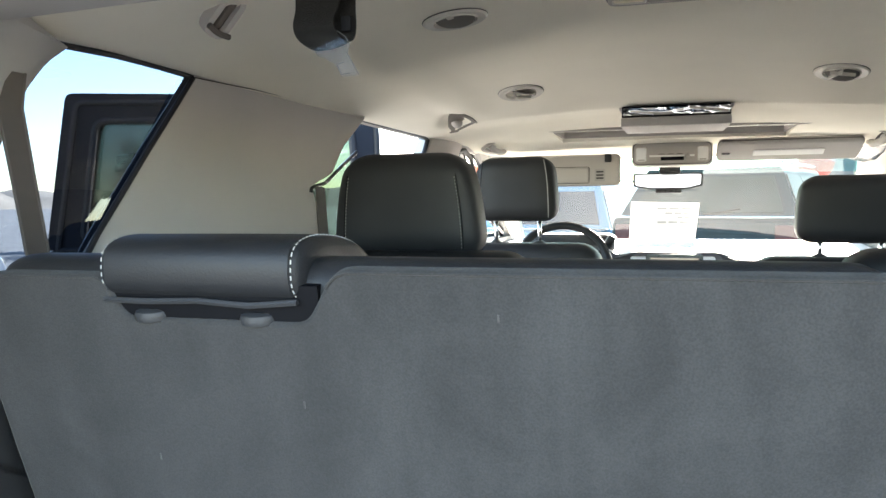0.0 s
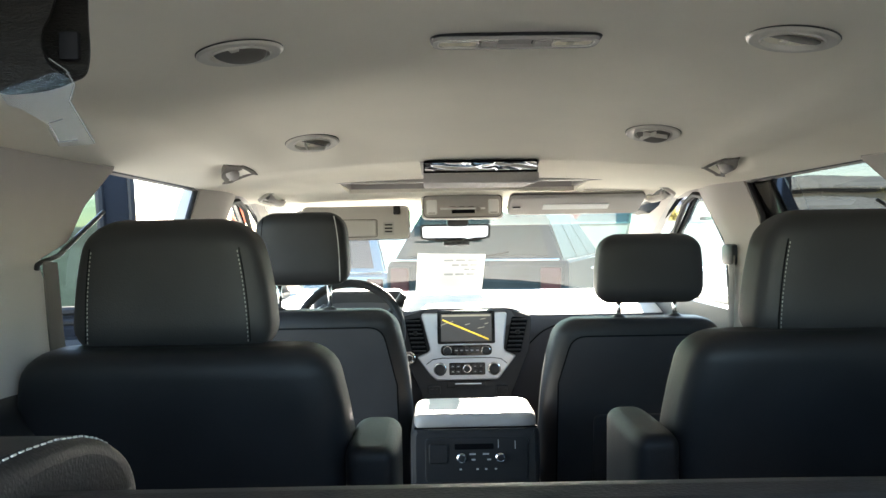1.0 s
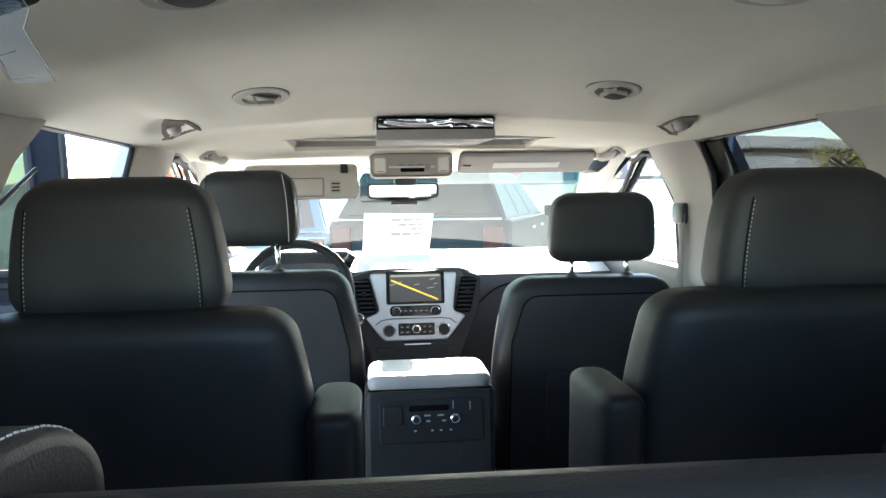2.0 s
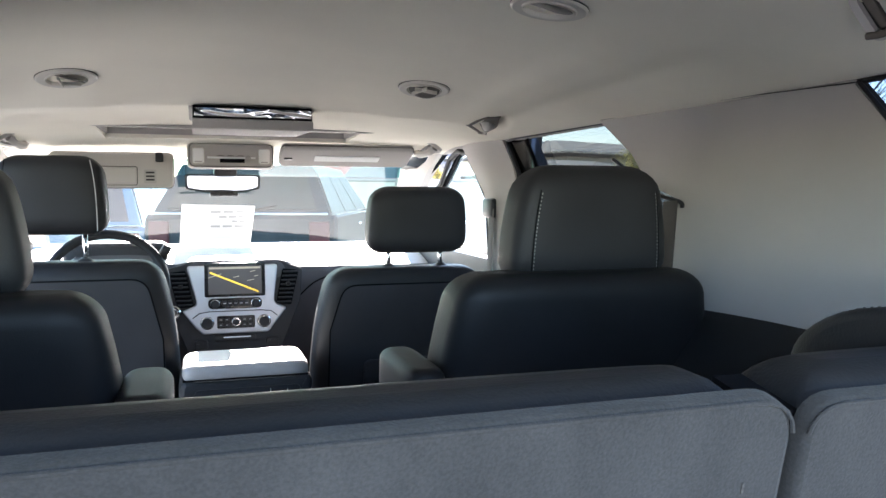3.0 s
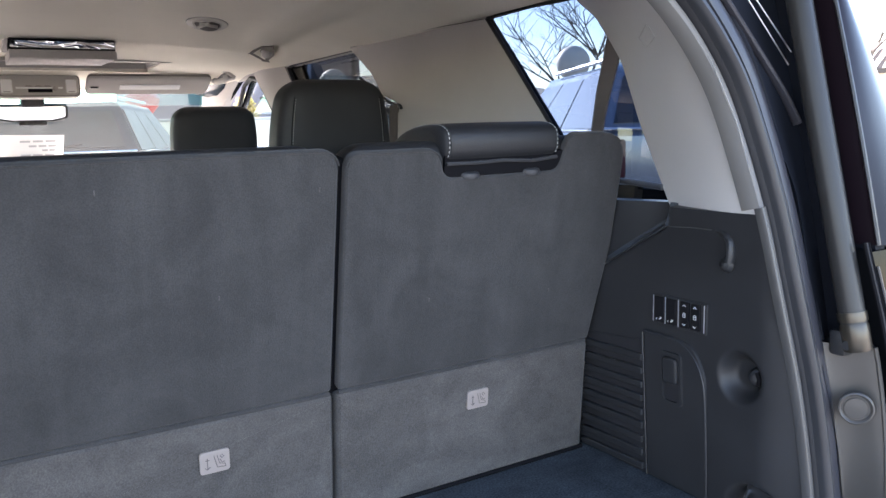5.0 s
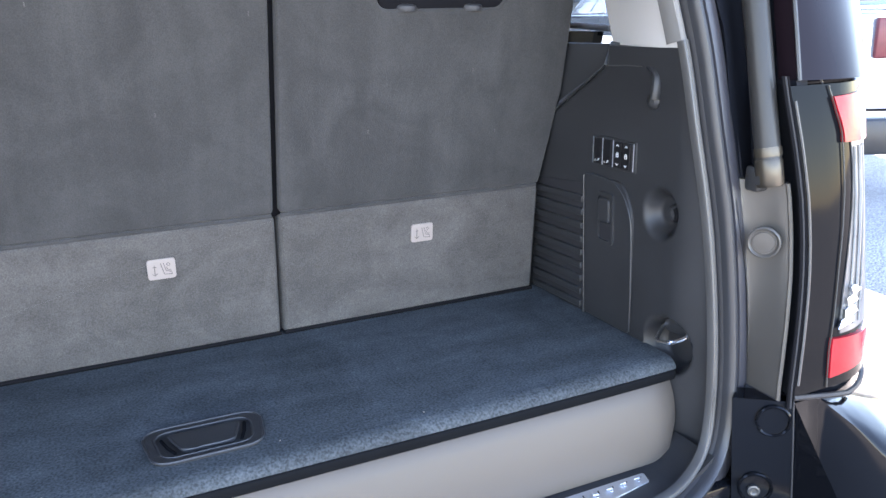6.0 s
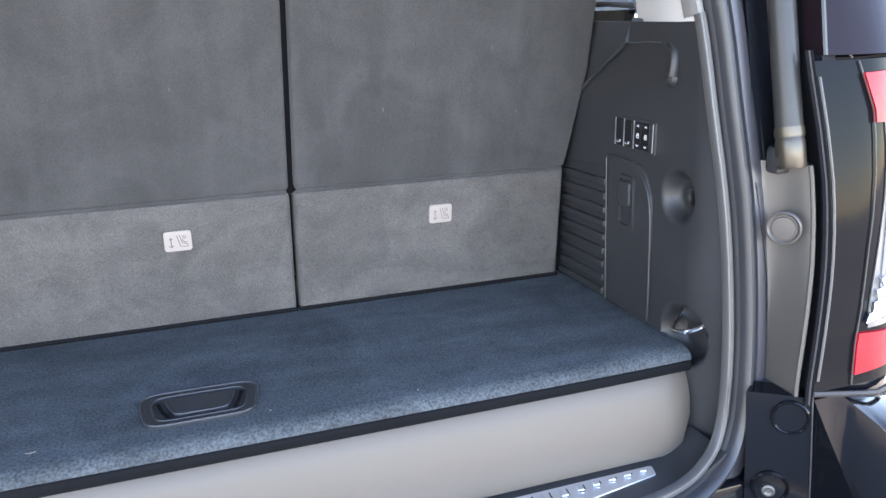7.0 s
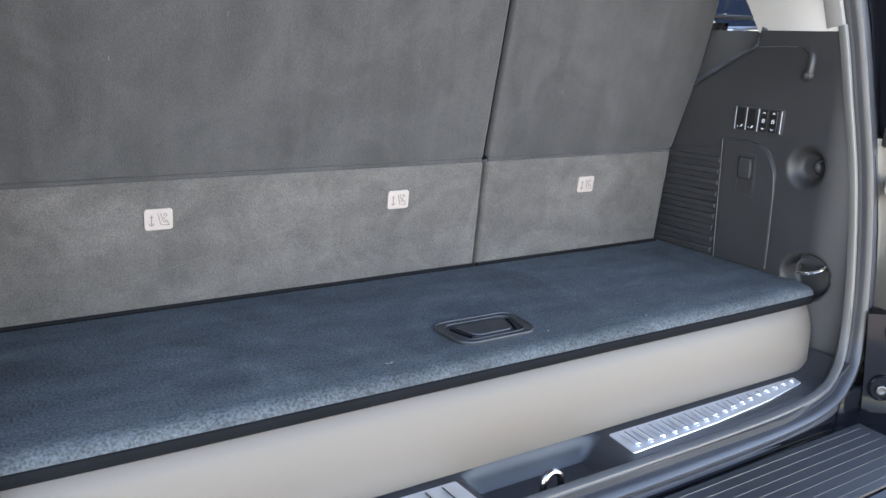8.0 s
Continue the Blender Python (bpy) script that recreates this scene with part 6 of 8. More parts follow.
piece("hub", moved(turned((0, -0.01, -0.03), (0, 0, 1), [(0, 0.075), (0.03, 0.08), (0.05, 0.06), (0.055, 0.02)], 28), WM), M_BLACK, wheel)
for a in (0.1, math.pi - 0.1, -math.pi / 2):
    piece("spoke", moved(tube([(0.06 * math.cos(a), 0.06 * math.sin(a), 0.0), (0.18 * math.cos(a), 0.18 * math.sin(a), 0.0)], 0.018, 8, flat=0.5), WM), M_BLACK, wheel)
piece("instrument_hood", cushion(0.36, 0.452, lambda u: -0.415, lambda u: 2.72, lambda u: 0.18, lambda u: 0.07, 0.03, 4, 40, 4), M_LEATHER2, dash)
st = thing("gear_lever", (-0.25, 2.45, 0.40), "black column gear lever standing beside the wheel", "gear lever")
piece("arm", tube([(-0.33, 2.45, 0.33), (-0.27, 2.43, 0.395), (-0.235, 2.42, 0.43)], 0.010, 10), M_BLACK, st)
piece("grip", tube([(-0.247, 2.425, 0.415), (-0.222, 2.415, 0.455)], lambda u: 0.017 - 0.002 * u, 10), M_BLACK, st)

# paper sheet behind the windscreen; its print cannot be read
sheet = thing("paper_sheet", (-0.04, 3.08, 0.41), "white printed paper sheet standing against the windscreen", "paper")
ps = lambda u, v, w: Vector((u, 3.17 - 0.55 * (v - 0.41) - w, v - 0.25 * w))
piece("sheet", slab([(-0.200, 0.408), (0.100, 0.404), (0.116, 0.578), (-0.187, 0.586)], ps, 0.0, 0.0012), M_PAPER, sheet)
for k, (v, a, b) in enumerate(((0.553, -0.07, 0.090), (0.531, -0.035, 0.088), (0.511, 0.02, 0.08), (0.489, -0.07, 0.08))):
    n = 3 if k in (0, 1, 3) else 2
    for j in range(n):
        x0 = a + (b - a) * j / n
        piece("print_bar", slab(RECT(x0, x0 + (b - a) / n * 0.8, v - 0.0045, v + 0.0045), ps, 0.0012, 0.0018), M_FAINTINK, sheet)

# ---- centre console ----
# black lid leather lifted to pale grey for direct sun and its bounce
M_LIDSUN = mat("sunlit_console_leather", (0.33, 0.315, 0.30), 0.42, var=0.12, scale=12, bump=0.3, grain=420)
con = thing("centre_console", (-0.015, 1.8, -0.46), "black centre console with padded lid and rear climate controls", "console")
put = lambda u, v, w: Vector((u, 1.605 - 0.05 * (0.18 - v) - w, v))
piece("body", slab(fillet([(-0.185, -0.46), (0.152, -0.46), (0.150, 0.150), (0.142, 0.168), (-0.172, 0.168), (-0.182, 0.150)], 0.02), put, -0.20, 0.0, 0.014), M_LEATHER2, con, "black console body")
piece("front_body", box(-0.175, 0.145, 1.79, 2.62, -0.46, 0.02, 0.02), M_LEATHER2, con, "low front of the console")
lid = piece("lid", cushion(0.160, 0.204, lambda u: -0.015, lambda u: 1.702, lambda u: 0.160 - 0.004 * u, lambda u: 0.106, 0.018, 9, 64, 3), M_LIDSUN, con, "padded leather console lid, painted pale for the sun on it", sharp=70)
piece("lid_seam", tube([(-0.172, 1.597, 0.168), (0.142, 1.597, 0.168)], 0.0022, 6), M_SLOT, lid)
piece("lid_tray", frame_ring(RECT(-0.058, 0.034, 1.640, 1.760, 0.008), RECT(-0.050, 0.026, 1.648, 1.752, 0.005), XY(0.203), 0.0, 0.003), M_LIDSUN, lid, "rim of the latch opening")
piece("lid_cut", slab(RECT(-0.050, 0.026, 1.648, 1.752, 0.004), XY(0.203), -0.002, 0.0016), M_SLOT, lid, "dark latch cut in the lid")
rear_panel = piece("rear_panel", slab(RECT(-0.145, 0.118, 0.030, 0.142, 0.014), put, -0.001, 0.003, 0.002), M_BLACK, con)
piece("socket_cover", slab(RECT(-0.136, -0.086, 0.077, 0.127, 0.008), put, 0.002, 0.007, 0.003), M_BLACK, rear_panel, "square outlet cover")
piece("vent_strip", slab(RECT(-0.07, 0.03, 0.112, 0.126, 0.003), put, 0.002, 0.005, 0.001), M_SLOT, rear_panel)
for x in (-0.052, 0.047):
    dial = piece("dial", turned(put(x, 0.091, 0.003), (0, -1, 0), [(0, 0.0135), (0.006, 0.013), (0.008, 0.010)], 18), M_CHROME, con, "small chrome dial")
    piece("dial_cap", turned(put(x, 0.091, 0.009), (0, -1, 0), [(0, 0.0095), (0.004, 0.008)], 16), M_BLACK, dial)
for x, z, w in ((-0.024, 0.100, 0.008), (0.010, 0.100, 0.008), (-0.022, 0.086, 0.005), (0.018, 0.086, 0.005), (-0.055, 0.062, 0.003), (-0.012, 0.062, 0.003), (0.01, 0.062, 0.003), (0.035, 0.062, 0.003), (0.042, 0.125, 0.001), (0.085, 0.122, 0.001)):
    h = 0.010 if w < 0.002 else 0.002
    piece("panel_mark", slab(RECT(x - w, x + w, z - h, z + h), put, 0.003, 0.0036), M_ICON, rear_panel, "white printed mark")

# ---- belts ----
bl = thing("hanging_belt", (-0.30, -0.015, 0.8), "looped black seat belt with clear tongue hanging from the ceiling", "seat belt")
belt_l = smooth_path([(-0.3262, -0.015, 0.860), (-0.3258, -0.0165, 0.8066), (-0.3247, -0.0171, 0.7774), (-0.3240, -0.0180, 0.7554), (-0.3250, -0.0215, 0.7401), (-0.3205, -0.0225, 0.7285), (-0.3106, -0.0185, 0.7209), (-0.3050, -0.0085, 0.7215), (-0.3060, -0.0030, 0.7330), (-0.3120, -0.0020, 0.7700), (-0.3150, -0.0010, 0.860)], 6)
belt_r = smooth_path([(-0.2805, -0.010, 0.860), (-0.2809, -0.0122, 0.8063), (-0.2820, -0.0128, 0.7770), (-0.2850, -0.0150, 0.7570), (-0.2880, -0.0190, 0.7442), (-0.2860, -0.0195, 0.7332), (-0.2800, -0.0150, 0.7273), (-0.2765, -0.0050, 0.7290), (-0.2755, 0.0005, 0.7400), (-0.2765, 0.0020, 0.7700), (-0.2750, 0.0030, 0.860)], 6)
rings = []
for i, (a, b) in enumerate(zip(belt_l, belt_r)):
    k, j = min(i + 1, len(belt_l) - 1), max(i - 1, 0)
    n_ = ((belt_l[k] + belt_r[k]) - (belt_l[j] + belt_r[j])).cross(b - a).normalized() * 0.0008
    sag = lambda f: n_ * 2.2 * math.sin(math.pi * f) * math.sin(i * 0.5)
    rings.append([a.lerp(b, f) - n_ + sag(f) for f in (0, 0.03, 0.3, 0.5, 0.7, 0.97, 1)] + [a.lerp(b, f) + n_ + sag(f) for f in (1, 0.97, 0.7, 0.5, 0.3, 0.03, 0)])
piece("webbing", loft(rings), M_BELTBLACK, bl, "folded black webbing", sharp=60)
TG = lambda u, v, w: Vector((u, -0.0225 + 0.115 * (u + 0.285) - w, v))
tout = fillet([(-0.3045, 0.7185), (-0.2990, 0.7215), (-0.2800, 0.7275), (-0.2760, 0.7280), (-0.2728, 0.7216), (-0.2750, 0.7144), (-0.2648, 0.6957), (-0.2801, 0.6944), (-0.2858, 0.7052), (-0.2943, 0.7103), (-0.3007, 0.7125)], 0.0012, 3)
piece("tongue", slab(tout, TG, -0.0012, 0.0012, 0.0005), M_CLEARTONGUE, bl, "clear moulded belt tongue")
piece("tongue_edge", tube([TG(u, v, 0.001) for u, v in ((-0.2830, 0.7330), (-0.2760, 0.7280), (-0.2728, 0.7216), (-0.2750, 0.7144), (-0.2648, 0.6957))], 0.00028, 6), M_CLEARLENS, bl, "bright moulded edge")
piece("tongue_slot", tube([TG(u, v, 0.0014) for u, v in ((-0.2775, 0.7065), (-0.2835, 0.7045), (-0.2795, 0.6962), (-0.2715, 0.6972))], 0.00028, 6), M_CLEARLENS, bl, "bright slot edge")
piece("belt_stop", moved(box(-0.0045, 0.0045, -0.002, 0.002, -0.0065, 0.0065, 0.001), Matrix.Translation((-0.2815, -0.0065, 0.7425))), M_SLOT, bl, "black belt stop button")
piece("belt_guide", box(-0.2835, -0.2650, -0.016, 0.030, 0.7800, 0.7835, 0.001), M_SLOT, bl, "black guide slot in the headliner")
for s in (-1, 1):
    b = thing("shoulder_belt", (s * 0.74, 0.87, 0.42), "grey shoulder belt hanging from its pillar guide", "seat belt", "shoulder belts")
    piece("webbing", ruled([(s * 0.728, 0.855, 0.625), (s * 0.722, 0.858, 0.50), (s * 0.715, 0.865, 0.40)], [(s * 0.728, 0.900, 0.622), (s * 0.722, 0.905, 0.50), (s * 0.715, 0.915, 0.40)], 6, 2, (s * 0.0025, 0, 0)), M_BELT, b)
    piece("guide", tube(smooth_path([(s * 0.745, 1.12, 0.712), (s * 0.742, 1.02, 0.672), (s * 0.738, 0.95, 0.644), (s * 0.733, 0.91, 0.632), (s * 0.733, 0.852, 0.622), (s * 0.735, 0.848, 0.612)], 5), 0.0042, 8), M_BLACK, b, "black belt guide slot")

# third-row belts crossing the quarter windows
for s in (-1, 1):
    b = thing("third_row_belt", (s * 0.69, 0.06, 0.50), "brown-grey seat belt hanging across the quarter window", "seat belt", "third-row belts")
    A = [(0.756, 0.072, 0.745), (0.727, 0.055, 0.692), (0.712, 0.062, 0.610), (0.700, 0.076, 0.470)] if s > 0 else [(0.706, 0.072, 0.735), (0.702, 0.062, 0.695), (0.701, 0.078, 0.600), (0.700, 0.102, 0.470)]
    B = [(0.750, 0.030, 0.720), (0.722, 0.020, 0.662), (0.708, 0.036, 0.580), (0.700, 0.050, 0.470)] if s > 0 else [(0.704, 0.022, 0.735), (0.700, 0.030, 0.680), (0.700, 0.046, 0.600), (0.700, 0.070, 0.470)]
    flip = lambda pts: [(s * x, y, z) for x, y, z in pts]
    piece("webbing", ruled(flip(A), flip(B), 8, 3, (s * 0.003, 0, 0), (0, -0.004, 0)), M_BELT, b)
    for side in (A, B):
        piece("selvedge", tube([Vector(p) + Vector((-s * 0.0005, 0, 0)) for p in flip(side)], 0.0016, 6), M_BELT, b, "rounded edge of the webbing")
# ---- the car's own rear corner ----
EDGE_Y = lambda z: -0.44 + 0.1 * (z + 0.14) + 0.1 * (z + 0.14) ** 2      # the opening's edge leans forward with height
LAMP_Y = lambda z: EDGE_Y(z) - 0.075


def bow_out(x, z):
    """The tail surface, curving forward at the car's flank."""
    return LAMP_Y(z) + 0.9 * max(0.0, x - 0.80) ** 2 * 4


on_tail = lambda u, v, w: Vector((u, bow_out(u, v) - w, v))
LAMP_EDGE = along([(0.716, 0, -0.016), (0.721, 0, 0.013), (0.732, 0, 0.077), (0.7405, 0, 0.14), (0.7435, 0, 0.20), (0.742, 0, 0.25), (0.735, 0, 0.31), (0.722, 0, 0.392)])
CLEAR_EDGE = along([(0.800, 0, -0.016), (0.802, 0, 0.083), (0.818, 0, 0.155), (0.832, 0, 0.22), (0.838, 0, 0.27), (0.832, 0, 0.328), (0.81, 0, 0.392)])
LENS_EDGE = along([(0.775, 0, -0.016), (0.780, 0, 0.04), (0.789, 0, 0.083), (0.800, 0, 0.155), (0.811, 0, 0.22), (0.814, 0, 0.27), (0.811, 0, 0.328), (0.787, 0, 0.392)])


def edge_x(edge, z):
    """Where a curved upright edge of the lamp stands at height z."""
    lo, hi = 0.0, 1.0
    for _ in range(24):
        mid = (lo + hi) / 2
        lo, hi = (mid, hi) if edge(mid).z < z else (lo, mid)
    return edge(lo).x


for s in (1, -1):
    m = lambda bm: bm if s > 0 else mirror_x(bm)
    body = thing("rear_corner", (s * 0.8, -0.45, GROUND + 0.3), "black painted rear body corner beside the tailgate", "car body", "rear corners", "structure")
    # drain gutter between the seal and the lamp, ending in a shelf under the strut
    n_j = 20

    def gutter(u, v):
        z = -0.024 + 0.288 * u
        inner = 0.704 - 0.016 * smoothstep(0.10, 0.27, z)
        outer = edge_x(LAMP_EDGE, z) - 0.013
        top = smoothstep(0.240, 0.264, z)
        sag = math.sin(math.pi * min(1, v * 1.15)) ** 0.7 * 0.012 * (1 - top)
        return Vector((inner + (outer - inner) * v, EDGE_Y(z) - 0.012 - 0.050 * v ** 1.3 + sag + 0.018 * top * (1 - v), z))
    piece("jamb", m(shell(gutter, lambda u, v: gutter(u, v) + Vector((0.03, 0.02, 0)), n_j, 12)), M_JAMBREFLECT, body, "drain gutter, greyed for the reflections on its black paint")
    piece("jamb_rib", m(tube([gutter(u / 16, 1.0) + Vector((0.001, -0.001, 0)) for u in range(17)], 0.0030, 8)), M_JAMBREFLECT, body, "raised rim of the gutter")
    piece("jamb_foot", m(tube([gutter(0.0, v / 10) + Vector((0, 0, -0.002)) for v in range(11)], 0.0045, 8)), M_SEAL, body)
    zg = [-0.03 + 0.43 * i / 14 for i in range(15)]
    for k, (d, w, r, mt) in enumerate(((0.0072, 0.000, 0.0024, M_SLOT), (0.0035, 0.001, 0.0017, M_RUBBER), (0.0005, 0.002, 0.0015, M_SLOT))):
        piece("gap_seal", m(tube([on_tail(edge_x(LAMP_EDGE, z) - d, z, w) for z in zg], r, 6)), mt, body)
    piece("jamb_plug", m(turned((0.702, -0.441, 0.186), (-0.80, -0.6, 0), [(-0.004, 0.0215), (0.0010, 0.0215), (0.0020, 0.0195), (0.0010, 0.0175), (-0.0005, 0.0165), (-0.0005, 0.0150), (0.0012, 0.0140), (0.0018, 0.004)], 28)), M_JAMBREFLECT, body, "round jamb plug")
    zl = [-0.24 + 0.218 * i / 6 for i in range(7)]
    piece("lower_jamb", m(ruled([(0.655, EDGE_Y(z) - 0.030, z) for z in zl], [(0.7165, LAMP_Y(z) - 0.001, z) for z in zl], 10, 6, (0.03, 0.02, 0))), M_PAINT, body)
    piece("seam", m(tube([(0.7185, LAMP_Y(z) - 0.0015, z) for z in zl], 0.0013, 6)), M_SEAL, body, "fine body seam")
    zu = [0.262, 0.33, 0.394] + [0.435 + 0.40 * i / 12 for i in range(13)]
    inner = lambda z: 0.688 if z < 0.45 else 0.688 - 0.05 * smoothstep(0.45, 0.60, z) - 0.16 * smoothstep(0.55, 0.85, z)
    # the pillar's drain channel runs behind the strut, its outer wall starts beside it
    chan = lambda z: min(0.742, 0.742 - 0.45 * max(0.0, z - 0.74))
    piece("pillar_inner", m(ruled([(inner(z), EDGE_Y(z) - 0.010, z) for z in zu], [(chan(z) + 0.004, EDGE_Y(z) + 0.012, z) for z in zu], 16, 10, (0.01, 0.03, 0))), M_DOORIN, body, "dark painted drain channel")
    piece("channel_wall", m(ruled([(chan(z) + 0.003, EDGE_Y(z) + 0.014, z) for z in zu], [(chan(z), LAMP_Y(z) + 0.003, z) for z in zu], 16, 6, (0.02, 0, 0))), M_DOORIN, body)
    piece("pillar_crease", m(tube(smooth_path([(0.560, -0.292, 0.760), (0.612, -0.296, 0.705), (0.662, -0.302, 0.650), (0.708, -0.312, 0.592), (0.726, -0.324, 0.550)], 5), 0.0080, 10, flat=0.6)), M_FLANGE, body, "pressed crease in the pillar")
    for d in (0.0, 0.017):
        piece("panel_joint", m(tube([(0.552 + d, -0.296, 0.802), (0.642 + d, -0.304, 0.712), (0.722 + 0.3 * d, -0.309, 0.630 + d)], 0.0010, 6)), M_STEEL, body, "fine bright edge of a panel joint")
    OUT = along([(0.935, -0.378, 0.394), (0.960, -0.340, 0.47), (0.978, -0.304, 0.553), (0.914, -0.300, 0.620), (0.868, -0.300, 0.669), (0.812, -0.300, 0.720), (0.745, -0.292, 0.790), (0.700, -0.285, 0.835)])
    IN = along([(chan(z), LAMP_Y(z) - 0.002, z) for z in zu if z > 0.393])
    tail = lambda u, v: IN(u).lerp(OUT(u), v) + Vector((0.012, -0.030, 0)) * math.sin(math.pi * v) ** 0.8 * (1 - 0.5 * u)
    piece("pillar_outer", m(shell(tail, lambda u, v: tail(u, v) + Vector((-0.004, 0.03, 0)), 24, 14)), M_CORNERGLASS, body, "dark wrap-around glass of the corner")
    piece("glass_edge", m(tube([tail(u / 16, 0.0) for u in range(17)], 0.0028, 6)), M_SEAL, body, "rubber edge of the glass")
    piece("glass_brow", m(tube([OUT(u / 16) + Vector((0.001, 0.0, 0.001)) for u in range(17)], 0.0035, 6)), M_PAINT, body)
    piece("corner_seam", m(tube(smooth_path([(0.784, -0.435, 0.389), (0.765, -0.428, 0.432), (0.747, -0.412, 0.478)], 5), 0.0014, 6)), M_SEAL, body, "fine seam over the lamp")
    zf = [-0.20 + 1.02 * i / 16 for i in range(17)]
    piece("flank", m(ruled([(0.935, bow_out(0.935, z) + 0.003, z) for z in zf if z < 0.38] + [OUT(i / 10) + Vector((-0.004, 0.004, 0)) for i in range(11)], [(0.985 - 0.20 * smoothstep(0.45, 0.85, z), 0.0, z) for z in zf], 24, 8, (-0.02, 0.0, 0), (0.01, 0, 0))), M_PAINT, body)
    piece("corner_fill", m(shell(lambda u, v: on_tail(0.721 + 0.235 * u, -0.25 + 0.236 * v, -0.008), lambda u, v: on_tail(0.721 + 0.235 * u, -0.25 + 0.236 * v, -0.05), 10, 8)), M_PAINT, body, "black paint below the lamp")
    # tail lamp: smoked cover with a curved inner edge, red and clear lenses set in it
    lamp = thing("tail_lamp", (s * 0.80, -0.5, -0.02), "tall tail lamp with smoked edge, red and clear lenses", "tail lamp", "tail lamps")

    def lens_skin(edge, z0, z1, w0, w1, x1=0.944, tip=0.0, n=14):
        """A piece of the lamp from a curved inner edge out to the flank; tip slants its ends."""
        at = lambda u, v, w: (lambda z: on_tail(edge_x(edge, z) + (x1 - edge_x(edge, z)) * u, z + tip * u * (1 - 2 * v), w))(z0 + (z1 - z0) * v)
        return m(shell(lambda u, v: at(u, v, w1), lambda u, v: at(u, v, w0), 10, n))
    piece("housing", lens_skin(LAMP_EDGE, -0.014, 0.388, -0.03, 0.004), M_SMOKE, lamp, "smoked lamp cover")
    piece("lamp_foot", m(tube([on_tail(edge_x(LAMP_EDGE, -0.012) + 0.022 * k, -0.016 - 0.0035 * min(k, 5), 0.002) for k in range(11)], 0.004, 6)), M_RUBBER, lamp)
    back = piece("reflector", lens_skin(CLEAR_EDGE, 0.058, 0.312, 0.003, 0.0055), M_CLEARLENS, lamp, "bright ribbed reflector")
    for k in range(3):
        piece("rib", m(tube([on_tail(edge_x(LENS_EDGE, z) + 0.030 + 0.016 * k, z, 0.0065) for z in (0.066, 0.12, 0.18, 0.24, 0.304)], (0.0022, 0.0030, 0.0018)[k], 6)), M_CLEARLENS, back)
    for k in range(4):
        z = 0.074 + 0.014 * k
        piece("facet", m(slab([(0.794 + 0.010 * k, z - 0.008), (0.830 + 0.006 * k, z - 0.003), (0.826, z + 0.007), (0.800 + 0.006 * k, z + 0.004)], on_tail, 0.006, 0.010 + 0.002 * (k % 2), 0.001)), M_CHROME, back, "chrome facet")
    piece("upper_lens", lens_skin(LENS_EDGE, 0.313, 0.372, 0.003, 0.010, 0.944, -0.006), M_RED, lamp, "red upper lens")
    piece("lower_lens", lens_skin(LENS_EDGE, 0.002, 0.055, 0.003, 0.010, 0.944, 0.012), M_RED, lamp, "red lower lens")
    piece("lens_rim", m(tube([on_tail(edge_x(LENS_EDGE, z), z, 0.006) for z in (-0.012, 0.04, 0.083, 0.12, 0.155, 0.20, 0.25, 0.29, 0.328, 0.36, 0.386)], 0.0011, 6)), M_STRUT, lamp, "fine edge of the lens")
    piece("edge_strip", m(tube([on_tail(edge_x(LAMP_EDGE, z) + 0.004, z, 0.0045) for z in zg if z > -0.012 and z < 0.388], 0.0020, 6)), M_SEAL, lamp, "thin edge strip")
    piece("corner_filler", m(box(0.600, 0.80, -0.470, -0.40, -0.34, -0.150, 0.01)), M_PAINT, body)
    # rubber stops in round recesses
    for x, y, z in ((0.697, -0.493, -0.050), (0.679, -0.490, -0.149)):
        st = thing("rubber_stop", (s * x, y, z), "round black rubber tailgate stop", "bumper stop", "tailgate stops")
        ax = (-0.59, -0.81, 0)
        piece("cup", m(turned((x, y, z), ax, [(-0.006, 0.0235), (0.002, 0.0235), (0.004, 0.0215), (0.002, 0.0195), (-0.004, 0.0185)], 30, cap=False)), M_PAINT, st, "gloss rim of the recess")
        piece("pad", m(turned((x, y, z), ax, [(-0.008, 0.0190), (-0.004, 0.0190), (-0.002, 0.008)], 22)), M_GLOSSBLACK, st)
        if z < -0.1:
            piece("screw", m(turned((x - 0.002, y, z - 0.004), ax, [(-0.002, 0.0085), (0.003, 0.0085), (0.004, 0.006), (0.0025, 0.003)], 16)), M_BEAD, st, "grey screw in the recess")
    # gas strut
    gs = thing("gas_strut", (s * 0.708, -0.452, 0.26), "grey tailgate gas strut with dark lower socket", "gas strut", "gas struts")
    a, b = Vector((0.7115, -0.430, 0.276)), Vector((0.7060, -0.242, 1.10))
    piece("tube", m(tube([a.lerp(b, k / 10) for k in range(11)], 0.0165, 16)), M_STRUT, gs)
    piece("socket_band", m(turned(a.lerp(b, 0.026), b - a, [(0, 0.0178), (0.004, 0.0182), (0.012, 0.0178)], 18)), M_SOCKET, gs)
    piece("socket", m(turned(a.lerp(b, -0.02), b - a, [(0, 0.0155), (0.003, 0.0175), (0.032, 0.0178), (0.036, 0.0168)], 18)), M_SOCKET, gs, "dull bronze end socket")
    piece("bracket", m(box(0.698, 0.73, -0.424, -0.40, 0.250, 0.285, 0.006)), M_BLACK, gs)
    piece("ball_stud", m(turned((0.694, -0.428, 0.268), (1, 0.1, 0), [(0, 0.006), (0.004, 0.008), (0.012, 0.008)], 14)), M_BLACK, gs)

